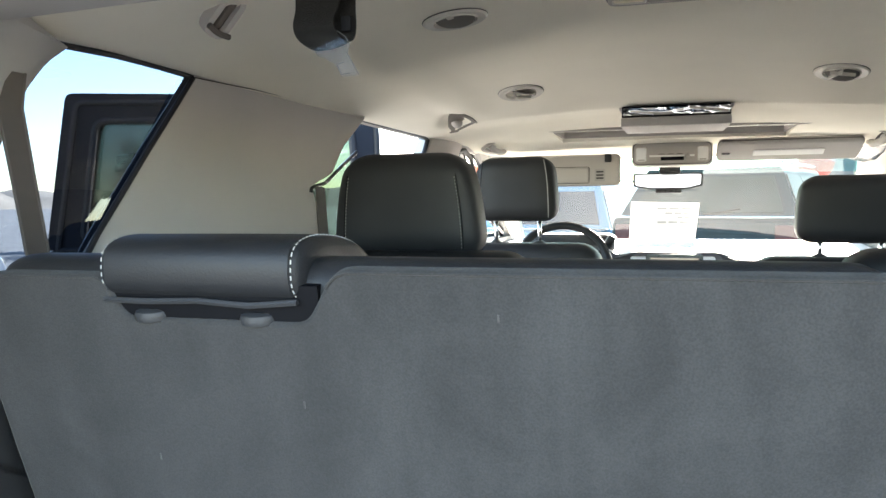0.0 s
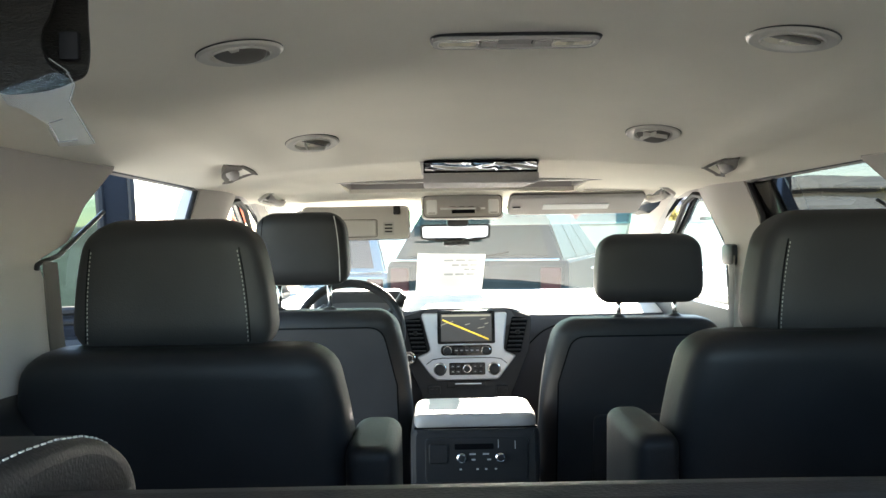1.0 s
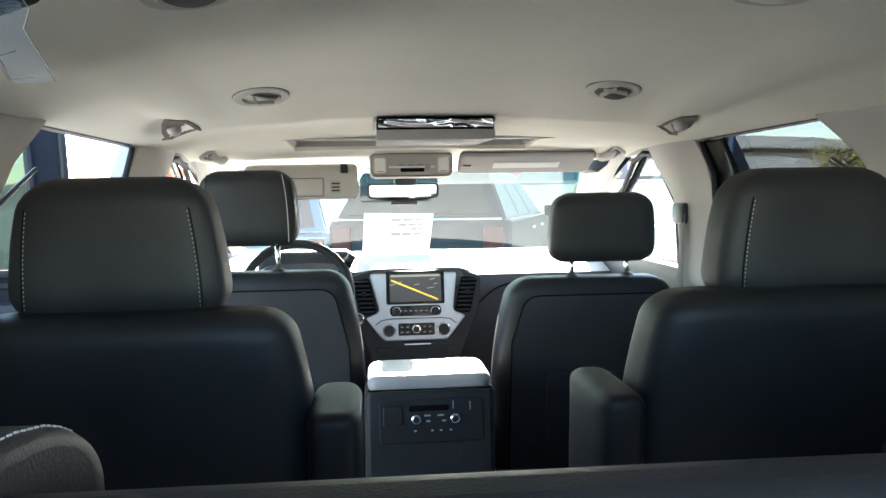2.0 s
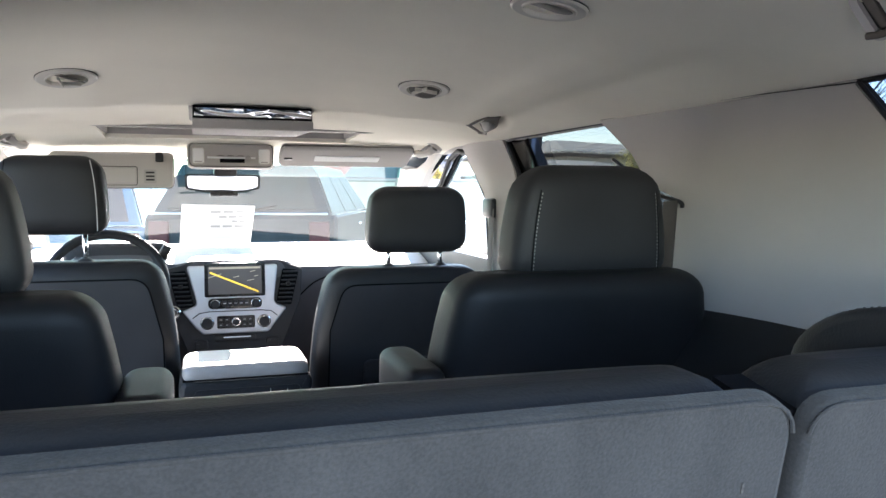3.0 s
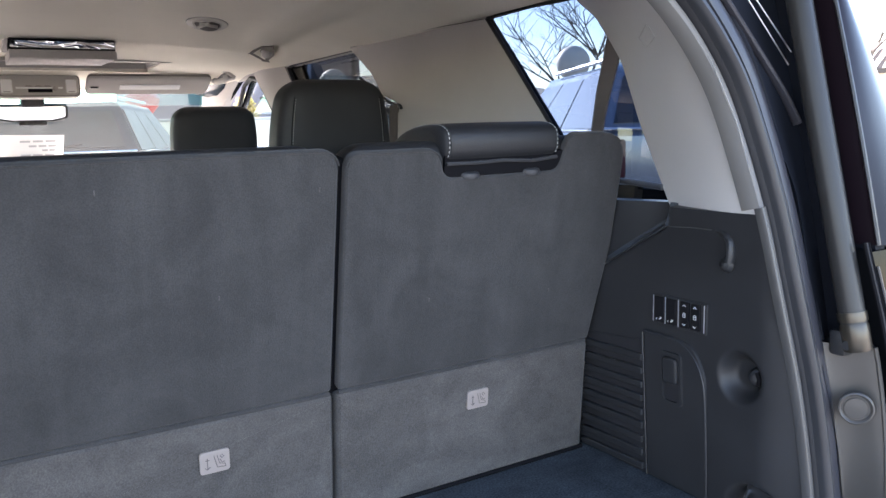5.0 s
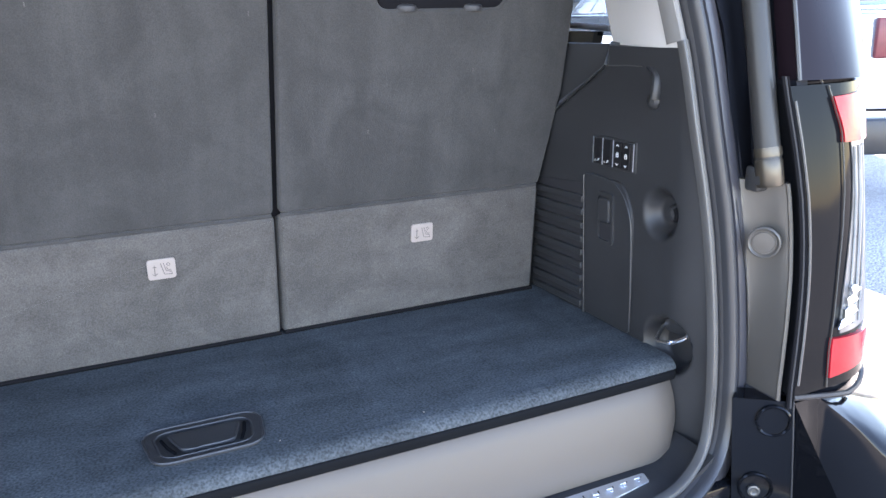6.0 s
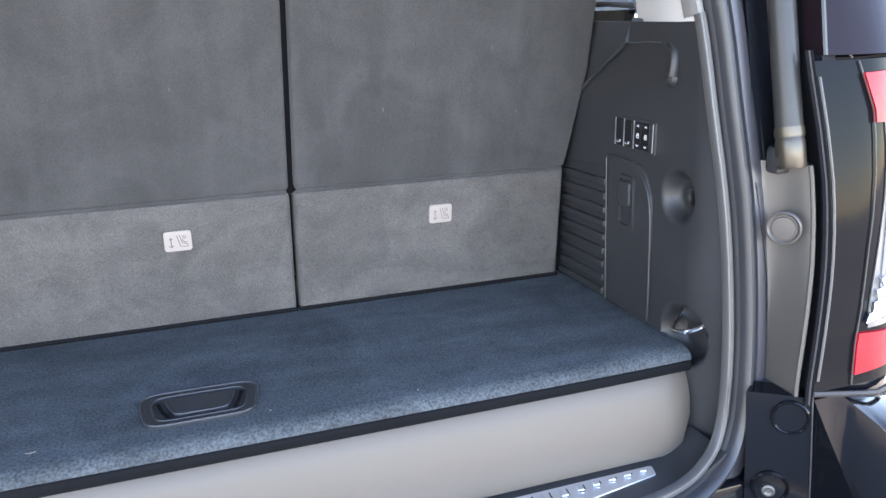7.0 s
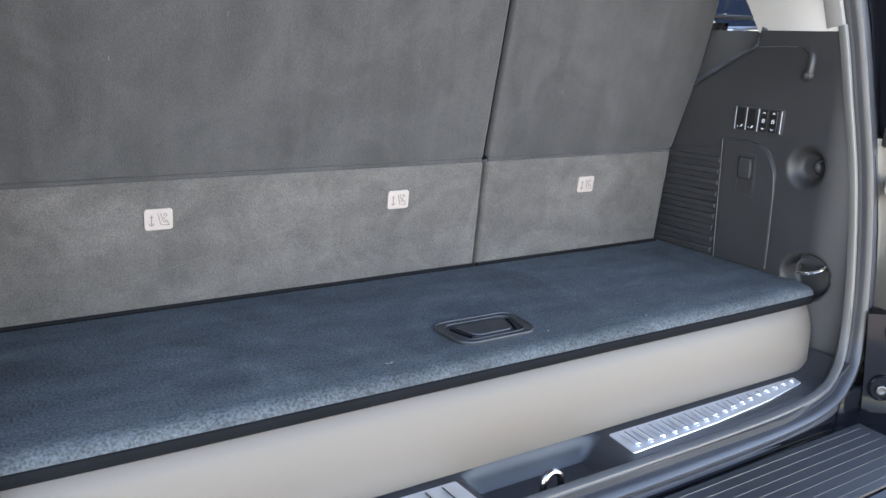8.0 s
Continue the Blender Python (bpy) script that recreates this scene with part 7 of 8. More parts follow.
# rear bumper with a ridged step pad
bump = thing("rear_bumper", (0, -0.6, GROUND + 0.35), "black rear bumper with ridged step pad", "bumper")


def bumper_ring(x):
    """The low step between the lamps; the wings beside it rise to the lamps with a slanted top facet."""
    a = abs(x)
    up = smoothstep(0.7185, 0.7225, a)
    p = max(0.0, a - 0.766)
    fwd = 3.0 * max(0.0, a - 0.86) ** 2
    zt, z1 = -0.195, -0.026 - 0.30 * p
    low = ((-0.46, zt), (-0.50, zt), (-0.60, zt - 0.004), (-0.655, zt - 0.012), (-0.675, zt - 0.04), (-0.685, -0.36), (-0.67, -0.48), (-0.60, -0.52), (-0.46, -0.52))
    high = ((-0.46, z1), (-0.499, z1), (-0.501 - 0.45 * p, z1 - 0.34 * p), (-0.502 - 0.90 * p, z1 - 0.70 * p), (-0.504 - 0.94 * p, z1 - 0.70 * p - 0.012), (-0.53 - 0.9 * p, -0.36), (-0.53 - 0.8 * p, -0.48), (-0.52, -0.52), (-0.46, -0.52))
    return [Vector((x, ya + (yb - ya) * up + fwd, za + (zb - za) * up)) for (ya, za), (yb, zb) in zip(low, high)]


piece("shell", loft([bumper_ring(x) for x in [k * v for k, vs in ((-1, (0.98, 0.95, 0.92, 0.89, 0.86, 0.83, 0.80, 0.78, 0.766, 0.745, 0.7225, 0.7215, 0.7205, 0.7185, 0.66)), (1, (0.0, 0.66, 0.7185, 0.7205, 0.7215, 0.7225, 0.745, 0.766, 0.78, 0.80, 0.83, 0.86, 0.89, 0.92, 0.95, 0.98))) for v in vs]]), M_PAINT, bump, "black bumper skin", sharp=50)
piece("step_pad", shell(lambda u, v: Vector((-0.60 + 1.2 * u, -0.505 - 0.125 * v, -0.190 - 0.004 * v)), lambda u, v: Vector((-0.60 + 1.2 * u, -0.505 - 0.125 * v, -0.198)), 20, 4), M_BLACK, bump, "black grained step pad")
for k in range(7):
    piece("ridge", tube([(-0.585, -0.515 - k * 0.017, -0.190 - k * 0.0006), (0.585, -0.515 - k * 0.017, -0.191 - k * 0.0006)], 0.0014, 6), M_BLACK, bump)
piece("sill_skirt", opening_sweep([(0.060, 0.006), (0.080, 0.004), (0.085, -0.02), (0.060, -0.02)], True, lambda p: p.z < -0.05), M_PAINT, bump)
piece("rear_face", shell(lambda u, v: Vector((-0.66 + 1.32 * u, -0.475 - 0.01 * v, -0.20 + 0.0 * v - 0.02 + 0.03 * v)), lambda u, v: Vector((-0.66 + 1.32 * u, -0.44, -0.22 + 0.03 * v)), 8, 2), M_PAINT, bump)

# open tailgate overhead, held by the struts
gate = thing("tailgate", (0, -0.2, 0.95), "raised black tailgate with grey inner trim", "tailgate")
GM = Matrix.Translation((0, -0.20, 0.945)) @ Euler((radians(-13), 0, 0)).to_matrix().to_4x4()
gput = lambda u, v, w: GM @ Vector((u, -v, w))
piece("frame", slab([(-0.73, 0.50), (0.73, 0.50), (0.72, 1.12), (-0.72, 1.12)], gput, 0.0, 0.10, 0.02), M_PAINT, gate)
piece("inner_trim", slab(fillet([(-0.64, 0.52), (0.64, 0.52), (0.62, 1.06), (-0.62, 1.06)], 0.05), gput, -0.012, 0.0), M_BLACK, gate, "black inner trim panel")
for x0, x1 in ((-0.73, -0.60), (0.60, 0.73)):
    piece("side_rail", slab([(x0 * 0.93, 0.0), (x1 * 0.93, 0.0), (x1, 0.50), (x0, 0.50)], gput, 0.0, 0.07, 0.01), M_PAINT, gate)
piece("top_rail", slab([(-0.66, 0.0), (0.66, 0.0), (0.66, 0.08), (-0.66, 0.08)], gput, 0.0, 0.07, 0.01), M_PAINT, gate)
g = piece("rear_glass", slab([(-0.62, 0.07), (0.62, 0.07), (0.63, 0.51), (-0.63, 0.51)], gput, 0.05, 0.055), M_TINT, gate, "tinted rear glass")

# roof and outer skin that close the car
roof = lambda u, v: Vector((-0.80 + 1.6 * u, -0.22 + 3.0 * v, 0.965 - 0.09 * (2 * u - 1) ** 4 - 0.16 * smoothstep(0.75, 1.0, v) ** 1.5 - 0.02 * (1 - v)))
tagged(part("roof", shell(roof, lambda u, v: roof(u, v) - Vector((0, 0, 0.012)), 20, 30), M_PAINT), "black car roof panel", "roof", kind="structure")
for s in (-1, 1):
    sk = lambda u, v: Vector((s * (0.985 - 0.04 * (1 - v) ** 2), 0.0 + 4.2 * u, GROUND + 0.35 + 0.95 * v))
    if s > 0:
        tagged(part("flank_right", shell(sk, lambda u, v: sk(u, v) - Vector((s * 0.02, 0, 0)), 20, 8), M_PAINT), "black painted car side", "car body", kind="structure")
    else:
        for nm, y0, y1 in (("flank_rear", 0.0, 0.84), ("flank_front", 1.86, 4.2)):
            f = lambda u, v: Vector((s * (0.985 - 0.04 * (1 - v) ** 2), y0 + (y1 - y0) * u, GROUND + 0.35 + 0.95 * v))
            tagged(part(nm, shell(f, lambda u, v: f(u, v) - Vector((s * 0.02, 0, 0)), 8, 8), M_PAINT), "black painted car side", "car body", kind="structure")
bon = lambda u, v: Vector((-0.93 + 1.86 * u, 3.44 + 1.25 * v, 0.375 - 0.05 * (2 * u - 1) ** 2 - 0.05 * v - 0.10 * smoothstep(0.75, 1.0, v)))
tagged(part("bonnet", shell(bon, lambda u, v: bon(u, v) - Vector((0, 0, 0.012)), 16, 12), M_PAINT), "black car bonnet beyond the windscreen", "bonnet", kind="structure")


# the left rear door, standing open
od = thing("open_rear_door", (-0.95, 1.80, -0.45), "open navy rear door seen from inside, with tinted window", "car door")
OM = Matrix.Translation((-0.93, 1.83, 0)) @ Euler((0, 0, radians(-71))).to_matrix().to_4x4()
oput = lambda u, v, w: OM @ Vector((w, -u, v))
piece("lower_panel", slab(fillet([(0.0, -0.42), (1.10, -0.42), (1.14, 0.0), (1.135, 0.44), (0.0, 0.44)], 0.03), oput, -0.10, 0.02, 0.02), M_DOORIN, od)
piece("inner_card", slab(fillet([(0.05, -0.36), (0.92, -0.36), (0.95, 0.40), (0.05, 0.40)], 0.05), oput, 0.02, 0.06, 0.02), M_BLACK, od, "black inner door card")
FO = fillet([(0.02, 0.44), (1.133, 0.44), (1.054, 0.958), (0.04, 0.950)], [0.004, 0.004, 0.03, 0.03])
FI = fillet([(0.10, 0.47), (1.012, 0.47), (0.958, 0.868), (0.12, 0.868)], [0.03, 0.03, 0.05, 0.05])
piece("window_frame", frame_ring(FO, FI, oput, -0.045, 0.01), M_DOORIN, od, "navy window frame")
piece("division_bar", slab([(0.70, 0.46), (0.76, 0.46), (0.745, 0.868), (0.70, 0.868)], oput, -0.03, 0.006, 0.004), M_DOORIN, od, "dark bar between the panes")
piece("frame_seal", tube([oput(p.x * 0.965, p.y - 0.03 if p.y > 0.6 else p.y, 0.014) for p in FO], 0.010, 8, True), M_RUBBER, od, "black door seal")
piece("window_seal", tube([oput(p.x, p.y, 0.012) for p in FI], 0.012, 8, True), M_RUBBER, od)
g = piece("pane", slab(FI, oput, -0.02, -0.015), M_DOORGLASS, od, "tinted door glass")
g.visible_shadow = False

# road wheels that carry the car
for s in (-1, 1):
    for wy in (0.55, 3.55):
        rw = thing("road_wheel", (s * 0.88, wy, GROUND), "black tyre on a silver rim, standing on the asphalt", "wheel", "road wheels")
        piece("tyre", turned((s * 0.795, wy, GROUND + 0.395), (s, 0, 0), [(0, 0.27), (0.0, 0.37), (0.02, 0.392), (0.15, 0.395), (0.172, 0.37), (0.175, 0.27)], 40), M_RUBBER, rw)
        piece("rim", turned((s * 0.955, wy, GROUND + 0.395), (s, 0, 0), [(0, 0.272), (0.014, 0.268), (0.004, 0.20), (0.010, 0.08), (0.016, 0.02)], 32), M_SILVER, rw, "silver alloy rim")
# ---- outside ----
tagged(part("ground", box(-600, 600, -600, 600, GROUND - 0.3, GROUND), M_ASPHALT, smooth=False), "sun-bleached grey asphalt car park", "asphalt ground", kind="structure")


def suv(name, at, yaw, paint, glass, label, length=4.9, height=1.82, roof_paint=None, belt=1.12):
    """A parked sport utility vehicle; its nose along +y before it is turned."""
    t = thing(name, at, label, "car", "parked cars")
    T = Matrix.Translation(at) @ Euler((0, 0, radians(yaw))).to_matrix().to_4x4()
    L, W, H = length / 2, 0.97, height
    prof = [(-L + 0.03, 0.42), (-L, 0.70), (-L + 0.03, belt - 0.04), (-L + 0.08, belt + 0.01), (0.20 * L, belt + 0.02), (0.30 * L, belt), (0.85 * L, belt - 0.10), (0.96 * L, belt - 0.19), (L, 0.75), (L - 0.02, 0.40), (0.8 * L, 0.30), (-0.85 * L, 0.30)]
    rings = []
    for x, k in ((-W, 0.95), (-W + 0.03, 0.985), (-W + 0.10, 1.0), (W - 0.10, 1.0), (W - 0.03, 0.985), (W, 0.95)):
        rings.append([Vector((x, y * (0.5 + 0.5 * k), 0.7 + (z - 0.7) * k)) for y, z in prof])
    piece("body", moved(loft(rings), T), paint, t, sharp=30)
    lo = [(-0.90, -L + 0.10), (0.90, -L + 0.10), (0.90, 0.33 * L), (-0.90, 0.33 * L)]
    hi = [(-0.70, -L + 0.34), (0.70, -L + 0.34), (0.70, -0.02 * L), (-0.70, -0.02 * L)]
    r3 = lambda P, k, z: [Vector((x * k, y, z)) for x, y in P]
    piece("cabin", moved(loft([r3(lo, 1, belt), r3(hi, 1, H - 0.07), r3(hi, 0.95, H - 0.02), [Vector((x * 0.8, y * 0.93, H)) for x, y in hi]]), T), roof_paint or paint, t, sharp=50)
    A = [Vector((x, y, belt)) for x, y in lo]
    B = [Vector((x, y, H - 0.07)) for x, y in hi]

    def pane(name, i, j, u0, u1, v0=0.04, v1=0.94):
        q = lambda u, v: A[i].lerp(A[j], u).lerp(B[i].lerp(B[j], u), v)
        n = (A[j] - A[i]).cross(B[i] - A[i]).normalized()
        if n.dot(A[i].lerp(A[j], 0.5) - Vector((0, 0, belt))) < 0:
            n = -n
        bm = shell(lambda u, v: q(u0 + (u1 - u0) * u, v0 + (v1 - v0) * v) + n * 0.012, lambda u, v: q(u0 + (u1 - u0) * u, v0 + (v1 - v0) * v) - n * 0.01, 2, 2)
        piece(name, moved(bm, T), glass, t, "dark car window")
    for i, j in ((1, 2), (3, 0)):
        for a, b in ((0.02, 0.315), (0.33, 0.635), (0.65, 0.955)):
            u0, u1 = (a, b) if i == 1 else (1 - b, 1 - a)
            pane("side_window", i, j, u0, u1)
    pane("rear_window", 0, 1, 0.07, 0.93, 0.12, 0.90)
    pane("windscreen", 2, 3, 0.06, 0.94, 0.06, 0.92)
    for sx in (-1, 1):
        piece("belt_strip", moved(tube([(sx * (W + 0.002) * 0.965, -L + 0.15, belt + 0.005), (sx * (W + 0.002) * 0.965, 0.34 * L, belt + 0.01)], 0.013, 6), T), M_CHROME, t, "chrome belt strip")
        piece("roof_rail", moved(tube([(sx * 0.66, -L + 0.45, H + 0.03), (sx * 0.66, -0.1 * L, H + 0.03)], 0.016, 6), T), M_SILVER, t)
        piece("rear_lamp", moved(box(sx * 0.80 - 0.10, sx * 0.80 + 0.10, -L - 0.015, -L + 0.05, belt - 0.34, belt - 0.06, 0.02), T), M_DULLRED, t, "red rear lamp")
        piece("head_lamp", moved(box(sx * 0.74 - 0.16, sx * 0.74 + 0.16, L - 0.10, L - 0.005, 0.76, 0.90, 0.02), T), M_CLEARLENS, t)
        piece("mirror", moved(cushion(belt - 0.04, belt + 0.12, lambda u: sx * 1.07, lambda u: 0.28 * L, lambda u: 0.10, lambda u: 0.06, 0.03, 4, 20, 3), T), paint, t)
        for wy in (-0.62 * L, 0.64 * L):
            w = piece("wheel", moved(turned((sx * (W - 0.22), wy, 0.38), (sx, 0, 0), [(0, 0.30), (0.01, 0.37), (0.19, 0.38), (0.225, 0.34), (0.225, 0.26), (0.20, 0.24)], 28), T), M_RUBBER, t, "black tyre")
            piece("rim", moved(turned((sx * (W - 0.03), wy, 0.38), (sx, 0, 0), [(0, 0.25), (0.02, 0.24), (0.005, 0.10), (0.02, 0.05)], 20), T), M_SILVER, w)
            piece("arch", moved(turned((sx * (W - 0.20), wy, 0.40), (sx, 0, 0), [(0, 0.44), (0.205, 0.44)], 28), T), M_SLOT, t)
        for sy in (-0.24, 0.12):
            piece("door_handle", moved(box(sx * (W + 0.005) - 0.015, sx * (W + 0.005) + 0.015, sy * L - 0.09, sy * L + 0.09, belt - 0.15, belt - 0.12, 0.006), T), M_CHROME, t)
            piece("door_gap", moved(tube([(sx * (W - 0.006), sy * L + 0.22, 0.40), (sx * (W + 0.004), sy * L + 0.24, 0.75), (sx * (W - 0.02), sy * L + 0.24, belt - 0.02)], 0.006, 5), T), M_SLOT, t)
    piece("rear_bumper", moved(box(-0.95, 0.95, -L - 0.07, -L + 0.10, 0.36, 0.62, 0.04), T), M_BLACK, t)
    piece("plate_bar", moved(box(-0.16, 0.16, -L - 0.012, -L + 0.02, 0.84, 0.95, 0.006), T), M_WHITE, t, "pale number plate bar")
    piece("tailgate_gap", moved(tube([(-0.86, -L - 0.004, 0.68), (0.86, -L - 0.004, 0.68)], 0.008, 5), T), M_SLOT, t)
    piece("tail_strip", moved(tube([(-0.88, -L + 0.055, belt + 0.012), (0.88, -L + 0.055, belt + 0.012)], 0.016, 8), T), M_CHROME, t, "chrome strip under the rear window")
    piece("rear_wiper", moved(tube([(0.0, -L + 0.08, belt + 0.04), (0.35, -L + 0.13, belt + 0.10)], 0.010, 5), T), M_BLACK, t)
    return t


suv("parked_suv", (1.04, 9.72, GROUND), -19, M_SLATE, M_DUSTGLASS, "dusty dark green-grey car parked ahead, its tail towards us", 4.7, 1.82, None, 1.29)
suv("parked_suv", (-1.05, 11.3, GROUND), -14, M_PALEBLUE, M_CARGLASS, "pale blue car parked ahead beside a dark one", 4.6, 1.72)
suv("parked_suv", (5.47, 5.12, GROUND), -25, M_DEEPBLUE, M_CARGLASS, "glossy silver-blue car parked aslant, its tail and flank towards us", 4.9, 1.90, None, 1.38)
suv("parked_suv", (-7.6, 3.6, GROUND), 4, M_SILVERCAR, M_CARGLASS, "silver car parked across from the open door", 4.7, 1.70)


def house(at, yaw, w, d, h, ridge, label):
    t = thing("house", at, label, "house", "houses")
    T = Matrix.Translation(at) @ Euler((0, 0, radians(yaw))).to_matrix().to_4x4()
    piece("wall", moved(box(-w / 2, w / 2, -d / 2, d / 2, 0, h), T), M_STUCCO, t, smooth=False)
    e = 0.5
    lo = [Vector((x * (w / 2 + e), y * (d / 2 + e), h)) for x, y in ((-1, -1), (1, -1), (1, 1), (-1, 1))]
    hi = [Vector((x * (w / 2 - d / 2 * 0.8), y * 0.1, h + ridge)) for x, y in ((-1, -1), (1, -1), (1, 1), (-1, 1))]
    base = [v - Vector((0, 0, 0.18)) for v in lo]
    piece("roof", moved(loft([base, lo, hi]), T), M_TILEBED, t, smooth=False)
    bm = bmesh.new()
    n = int(w / 0.40)
    for k in range(n + 1):
        f = k / n
        for a, b, c, dd in ((lo[0], lo[1], hi[0], hi[1]), (lo[3], lo[2], hi[3], hi[2])):
            p, q = a.lerp(b, f), None
            x = p.x
            # run each tile course up the slope to the ridge or the hip
            lim = min(1.0, (w / 2 + e - abs(x)) / max(0.01, (w / 2 + e) - hi[1].x))
            q = Vector((x, p.y + (c.y - p.y) * lim, p.z + (c.z - p.z) * lim))
            if lim > 0.05:
                tube([p + Vector((0, 0, 0.03)), q + Vector((0, 0, 0.03))], 0.11, 6, bm=bm)
    n = int(d / 0.40)
    for k in range(n + 1):
        y = (d / 2 + e) * (2 * k / n - 1)
        lim = min(1.0, (d / 2 + e - abs(y)) / (d / 2 + e - 0.1))
        for sg in (-1, 1):
            p = Vector((sg * (w / 2 + e), y, h + 0.03))
            if lim > 0.05:
                tube([p, p + Vector((sg * (w / 2 - d * 0.4) - p.x, 0, ridge)) * lim], 0.11, 6, bm=bm)
    piece("tile_courses", moved(bm, T), M_TILE, t, "rows of clay barrel tiles")
    for k in range(3):
        x = -w / 2 + w * (k + 0.5) / 3
        for y in (-d / 2 - 0.02, d / 2 - 0.02):
            piece("window", moved(box(x - 0.6, x + 0.6, y, y + 0.04, h * 0.45, h * 0.45 + 1.2, 0.01), T), M_CARGLASS, t)
    for y in (-d / 4, d / 4):
        piece("window", moved(box(-w / 2 - 0.02, -w / 2 + 0.02, y - 0.6, y + 0.6, h * 0.45, h * 0.45 + 1.2, 0.01), T), M_CARGLASS, t)
    return t


house((27, 50, GROUND), 20, 16, 11, 3.95, 1.15, "tan stucco house with clay tile roof")
house((20.6, 40, GROUND), 18, 9, 7, 2.5, 0.8, "low tan garage wing with clay tile roof")
house((41, 58, GROUND), 14, 15, 11, 3.5, 1.6, "tan stucco house with clay tile roof")
bd = thing("store_building", (17.5, 60, GROUND), "long pale stucco building with a plain parapet", "building")
piece("wall", box(9.5, 26.2, 56, 66, GROUND, 7.2), M_PALESTUCCO, bd, smooth=False)
piece("parapet", box(9.3, 26.4, 55.8, 66.2, 7.2, 7.6, 0.05), M_SIDEWALK, bd, smooth=False)
for k in range(4):
    piece("window", box(11.5 + 4 * k, 13.3 + 4 * k, 55.97, 56.05, GROUND + 0.8, GROUND + 2.3, 0.01), M_CARGLASS, bd)
house((40.4, 19.7, GROUND), 20, 14, 10, 3.4, 1.5, "tan stucco house beyond the car park")
wl = thing("boundary_wall", (6, 26, GROUND), "tan block wall along the car park", "wall", kind="structure")
piece("wall", box(1.0, 40, 25.8, 26.1, GROUND, GROUND + 1.9), M_STUCCO, wl, smooth=False)
piece("coping", box(0.95, 40, 25.75, 26.15, GROUND + 1.9, GROUND + 2.0, 0.02), M_SIDEWALK, wl)
hl = lambda u, v: Vector((-500 + 800 * u, 380 + 60 * v, GROUND - 2 + (9 + 14 * noise.noise(Vector((u * 9, 0, 0))) + 6 * noise.noise(Vector((u * 31, 3, 0)))) * v))
tagged(part("far_hills", shell(hl, lambda u, v: hl(u, v) + Vector((0, 30, -1)), 120, 6), M_DIRT), "bare tan desert hills on the horizon", "hills", kind="structure")
hl2 = lambda u, v: Vector((-380 - 40 * v, -300 + 700 * u, GROUND - 2 + (14 + 14 * noise.noise(Vector((u * 9, 7, 0))) + 6 * noise.noise(Vector((u * 31, 9, 0)))) * v))
tagged(part("far_hills_west", shell(hl2, lambda u, v: hl2(u, v) + Vector((-30, 0, -1)), 120, 6), M_DIRT), "bare tan desert hills on the horizon", "hills", kind="structure")


def bare_tree(at, height, seed, label):
    rnd = random.Random(seed)
    t = thing("bare_tree", at, label, "tree", "bare trees")
    trunk, twigs = bmesh.new(), bmesh.new()

    def grow(p, d, length, rad, level):
        pts, q = [p], p.copy()
        dd = d.copy()
        for k in range(4):
            dd = (dd + Vector((rnd.uniform(-1, 1), rnd.uniform(-1, 1), rnd.uniform(-0.3, 0.8))) * 0.16).normalized()
            q = q + dd * length / 4
            pts.append(q.copy())
        tube(pts, lambda u: rad * (1 - 0.45 * u), 6 if level < 2 else 4, bm=trunk if level < 2 else twigs)
        if level < 5:
            for k in range((5, 5, 4, 3, 2)[level]):
                a = rnd.uniform(0, 2 * math.pi)
                side = Vector((math.cos(a), math.sin(a), rnd.uniform(0.0, 0.6)))
                grow(pts[rnd.choice((2, 3, 4))], (dd * 0.55 + side * 0.75).normalized(), (height * 0.36 if level == 0 else length) * rnd.uniform(0.55, 0.80), rad * 0.50, level + 1)
    grow(Vector(at), Vector((0.05, 0, 1)), height * 0.24, height * 0.010, 0)
    piece("trunk", trunk, M_BARK, t, "bare grey trunk and limbs")
    piece("twigs", twigs, M_BARK, t, "fine leafless twigs")


bare_tree((10.5, 11.0, GROUND), 7.0, 3, "leafless grey tree behind the parked cars")
bare_tree((15.5, 9.5, GROUND), 8.0, 8, "large leafless grey tree with drooping limbs")


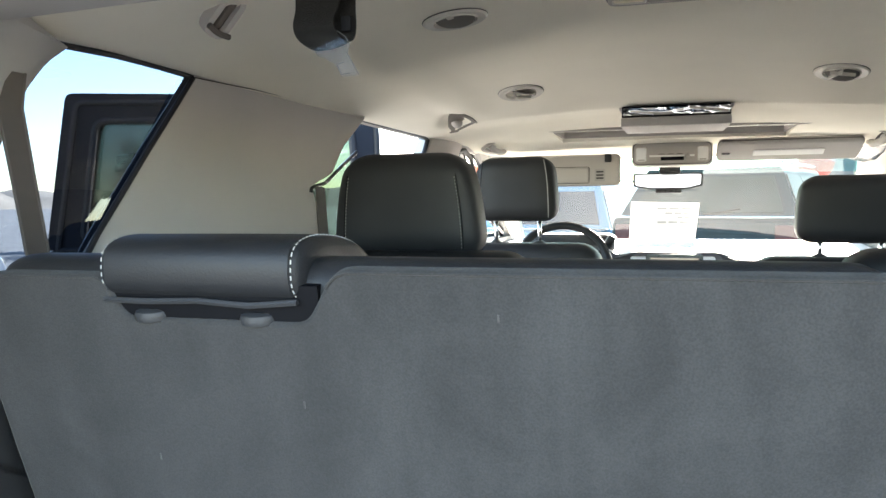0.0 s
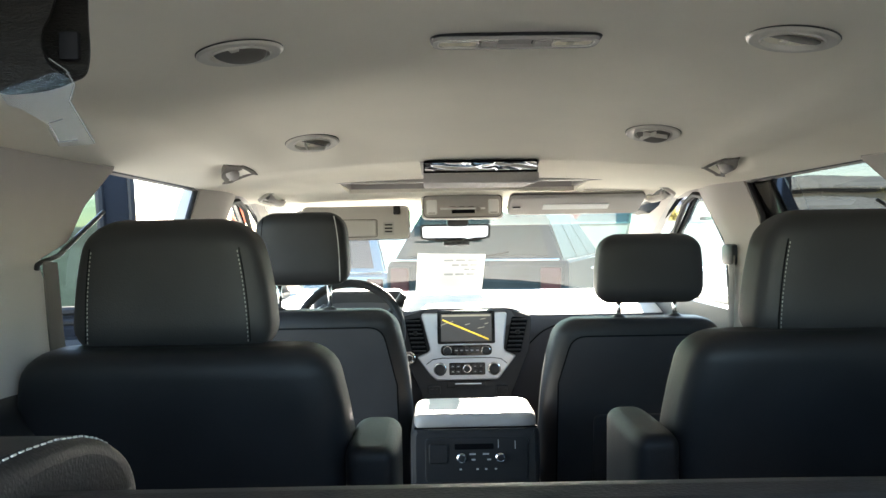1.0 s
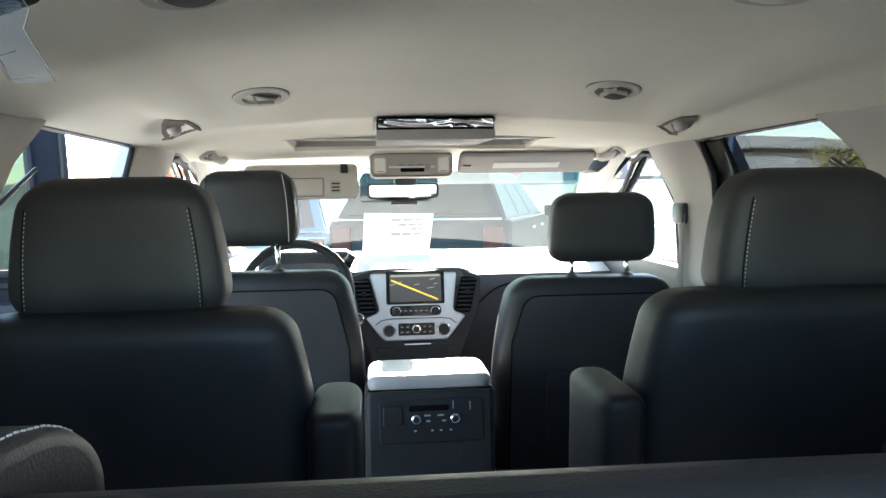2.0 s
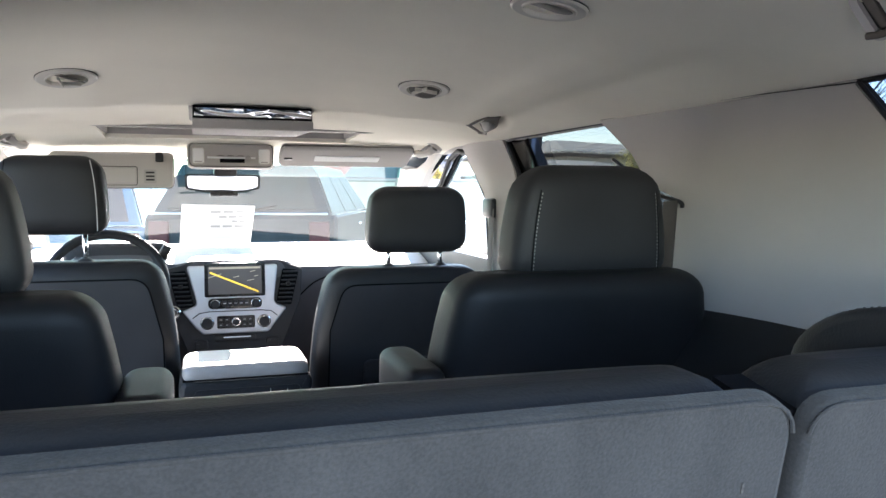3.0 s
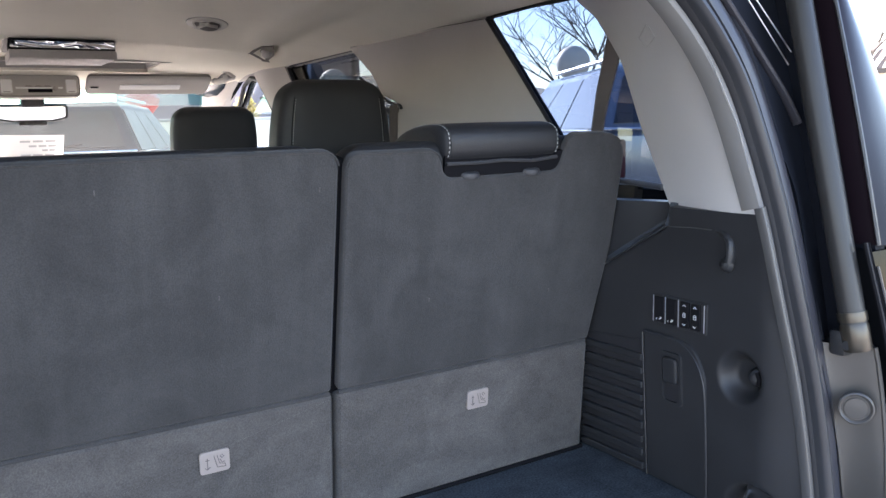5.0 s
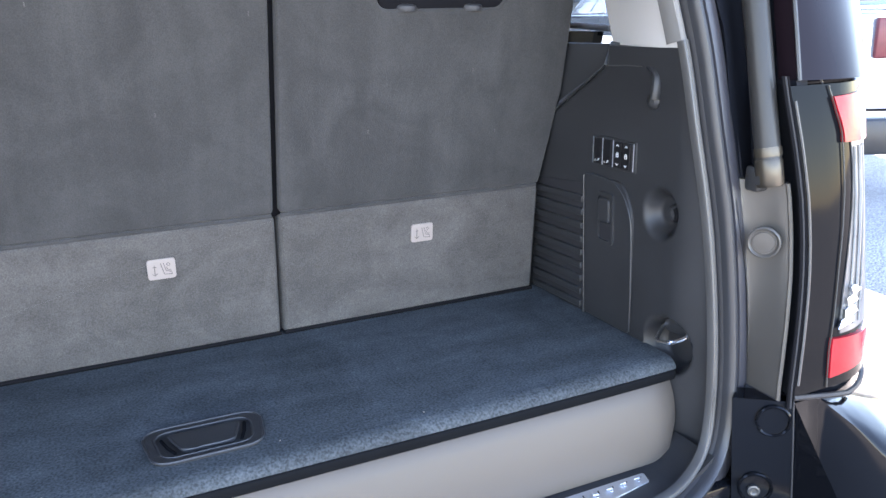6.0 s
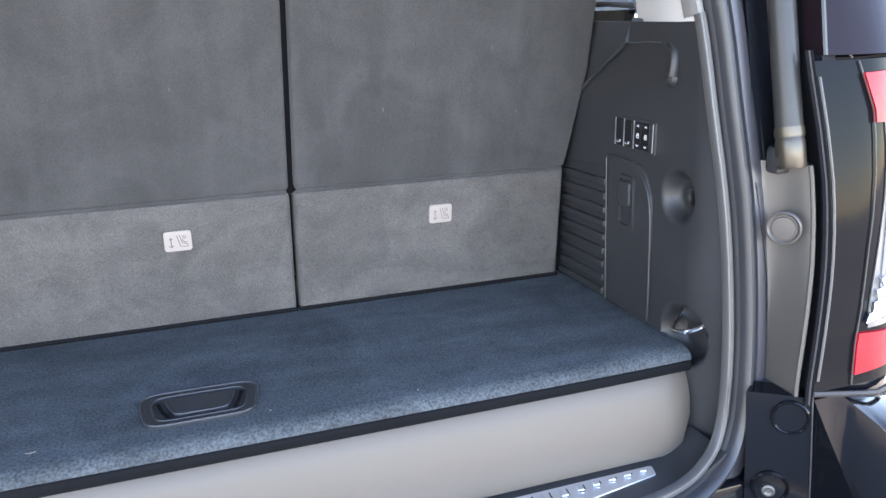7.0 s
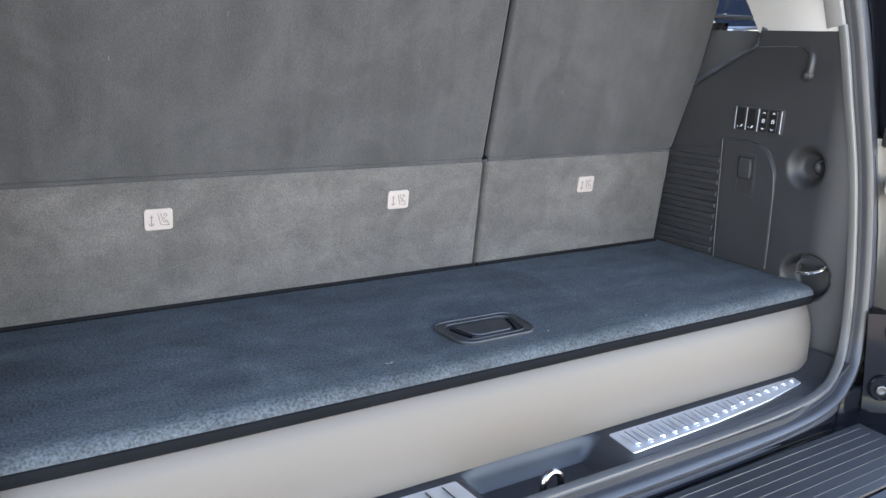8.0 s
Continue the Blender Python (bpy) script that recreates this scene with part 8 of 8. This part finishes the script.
def leafy_tree(at, height, spread, seed, material, label, name="tree", trunk_part=0.45):
    rnd = random.Random(seed)
    t = thing(name, at, label, "tree", "leafy trees")
    bm = bmesh.new()
    p = Vector(at)
    top = p + Vector((0.2, 0.1, height * 0.85))
    tube([p, p.lerp(top, 0.5) + Vector((0.1, 0.05, 0)), top], lambda u: height * 0.022 * (1.1 - u), 7, bm=bm)
    tips = []
    for k in range(14):
        a, f = rnd.uniform(0, 6.28), rnd.uniform(trunk_part, 0.95)
        s = p.lerp(top, f)
        e = s + Vector((math.cos(a), math.sin(a), rnd.uniform(0.1, 0.7))) * spread * rnd.uniform(0.5, 1.0) * (1.15 - 0.5 * f)
        tube([s, s.lerp(e, 0.5) + Vector((0, 0, 0.1)), e], lambda u: height * 0.008 * (1.2 - u), 5, bm=bm)
        tips += [s.lerp(e, g) for g in (0.55, 0.8, 1.0)]
    piece("trunk", bm, M_BARK, t)
    verts, faces = [], []
    for c in tips + [top]:
        for k in range(95):
            o = Vector((rnd.gauss(0, 1), rnd.gauss(0, 1), rnd.gauss(0, 0.8))) * spread * 0.16
            n = Vector((rnd.uniform(-1, 1), rnd.uniform(-1, 1), rnd.uniform(-0.4, 1))).normalized()
            u = n.orthogonal().normalized()
            v = n.cross(u)
            r = rnd.uniform(0.035, 0.09) * (height / 5)
            b = len(verts)
            verts += [c + o + u * r, c + o + v * r * 0.5, c + o - u * r, c + o - v * r * 0.5]
            faces.append((b, b + 1, b + 2, b + 3))
    me = bpy.data.meshes.new("crown")
    me.from_pydata(verts, [], faces)
    me.materials.append(material)
    ob = new("crown", me)
    under(ob, t)


leafy_tree((17.0, 26.5, GROUND), 3.9, 1.5, 4, M_DRYLEAF, "dusty olive tree in front of the houses")
leafy_tree((19.0, 27.5, GROUND), 4.4, 1.6, 14, M_DRYLEAF, "dusty olive tree in front of the houses")
leafy_tree((9.0, 30.0, GROUND), 3.3, 0.7, 5, M_DRYLEAF, "green tree beyond the parked cars")
leafy_tree((20.0, 16.0, GROUND), 3.9, 0.5, 6, M_LEAF, "small green tree behind the cars")
leafy_tree((-19.5, 24.5, GROUND), 4.3, 1.3, 7, M_LEAF, "dark green tree beyond the open door")
leafy_tree((-17.0, 25.5, GROUND), 5.2, 1.9, 9, M_LEAF, "dark green tree beyond the open door")

# palm trunk, pole with wires, balloon, lamp globe, signs
pm = thing("palm", (10.44, 22.5, GROUND), "tall palm with a bare grey trunk", "tree")
piece("trunk", tube([(10.44, 22.5, GROUND), (10.46, 22.5, 3.0), (10.42, 22.5, 7.0)], 0.075, 10), M_BARK, pm)
bm = bmesh.new()
for k in range(22):
    a = k * 2.4
    d = Vector((math.cos(a), math.sin(a), 0))
    h = 0.6 * math.sin(k * 1.7)
    tube([Vector((10.42, 22.5, 7.0)), Vector((10.42, 22.5, 7.4 + h)) + d * 0.9, Vector((10.42, 22.5, 6.9 + h)) + d * 1.7], lambda u: 0.10 * (1 - 0.8 * u), 5, bm=bm, flat=0.25)
piece("fronds", bm, M_LEAF, pm)
pole = thing("utility_pole", (13.5, 11.5, GROUND), "slim grey utility pole carrying wires", "utility pole")
piece("post", tube([(13.5, 11.5, GROUND), (13.5, 11.5, 7.5)], 0.032, 8), M_STRUT, pole)
for z in (2.9, 3.5, 4.2):
    wire = thing("overhead_wire", (13.5, 11.5, z), "thin dark overhead wire", "wire", "overhead wires")
    piece("cable", tube([Vector((13.5 + 26 * k / 10, 11.5 - 24 * k / 10, z + 0.9 * (2 * k / 10 - 1) ** 2)) for k in range(-3, 11)], 0.014, 5), M_RUBBER, wire)
bal = thing("balloon", (2.18, 13.0, 0.8), "red balloon tied up beyond the cars", "balloon")
piece("skin", turned((2.18, 13.0, 0.83), (0.1, 0, 1), [(0, 0.02), (0.03, 0.05), (0.13, 0.17), (0.26, 0.26), (0.39, 0.28), (0.49, 0.22), (0.55, 0.12), (0.57, 0.01)], 20), M_REDCLOTH, bal)
piece("string", tube([(2.18, 13.0, 0.84), (2.16, 13.0, -0.2), (2.18, 13.0, GROUND)], 0.008, 5), M_WHITE, bal)
for gx, gy, gz, gr in ((6.99, 7.55, 1.40, 0.235), (4.05, 9.10, 1.20, 0.20)):
    gl = thing("globe_lamp", (gx, gy, GROUND), "white globe lamp on a short post", "lamp post", "globe lamps")
    piece("post", tube([(gx, gy, GROUND), (gx, gy, gz - gr * 0.9)], 0.05, 8), M_STRUT, gl)
    piece("globe", turned((gx, gy, gz - gr), (0, 0, 1), [(gr * (1 - math.cos(radians(a))), gr * math.sin(radians(a))) for a in range(10, 176, 15)], 22), M_CREAM, gl)
tl = thing("signal_post", (-5.2, 9.0, GROUND), "grey signal post with a dark box", "signal post")
piece("post", tube([(-5.2, 9.0, GROUND), (-5.2, 9.0, 1.75)], 0.045, 8), M_STRUT, tl)
piece("box", box(-5.36, -5.04, 8.88, 9.12, 1.45, 2.1, 0.03), M_STRUT, tl)
cone = thing("orange_sign", (-2.44, 9.0, GROUND), "small orange round sign beyond the windscreen pillar", "sign")
piece("post", tube([(-2.44, 9.0, GROUND), (-2.44, 9.0, 0.85)], 0.02, 6), M_STRUT, cone)
piece("disc", turned((-2.44, 9.0, 0.96), (0, -1, 0), [(0, 0.11), (0.03, 0.11)], 20), mat("orange_sign_face", (0.75, 0.10, 0.03), 0.5, bump=0.0), cone)
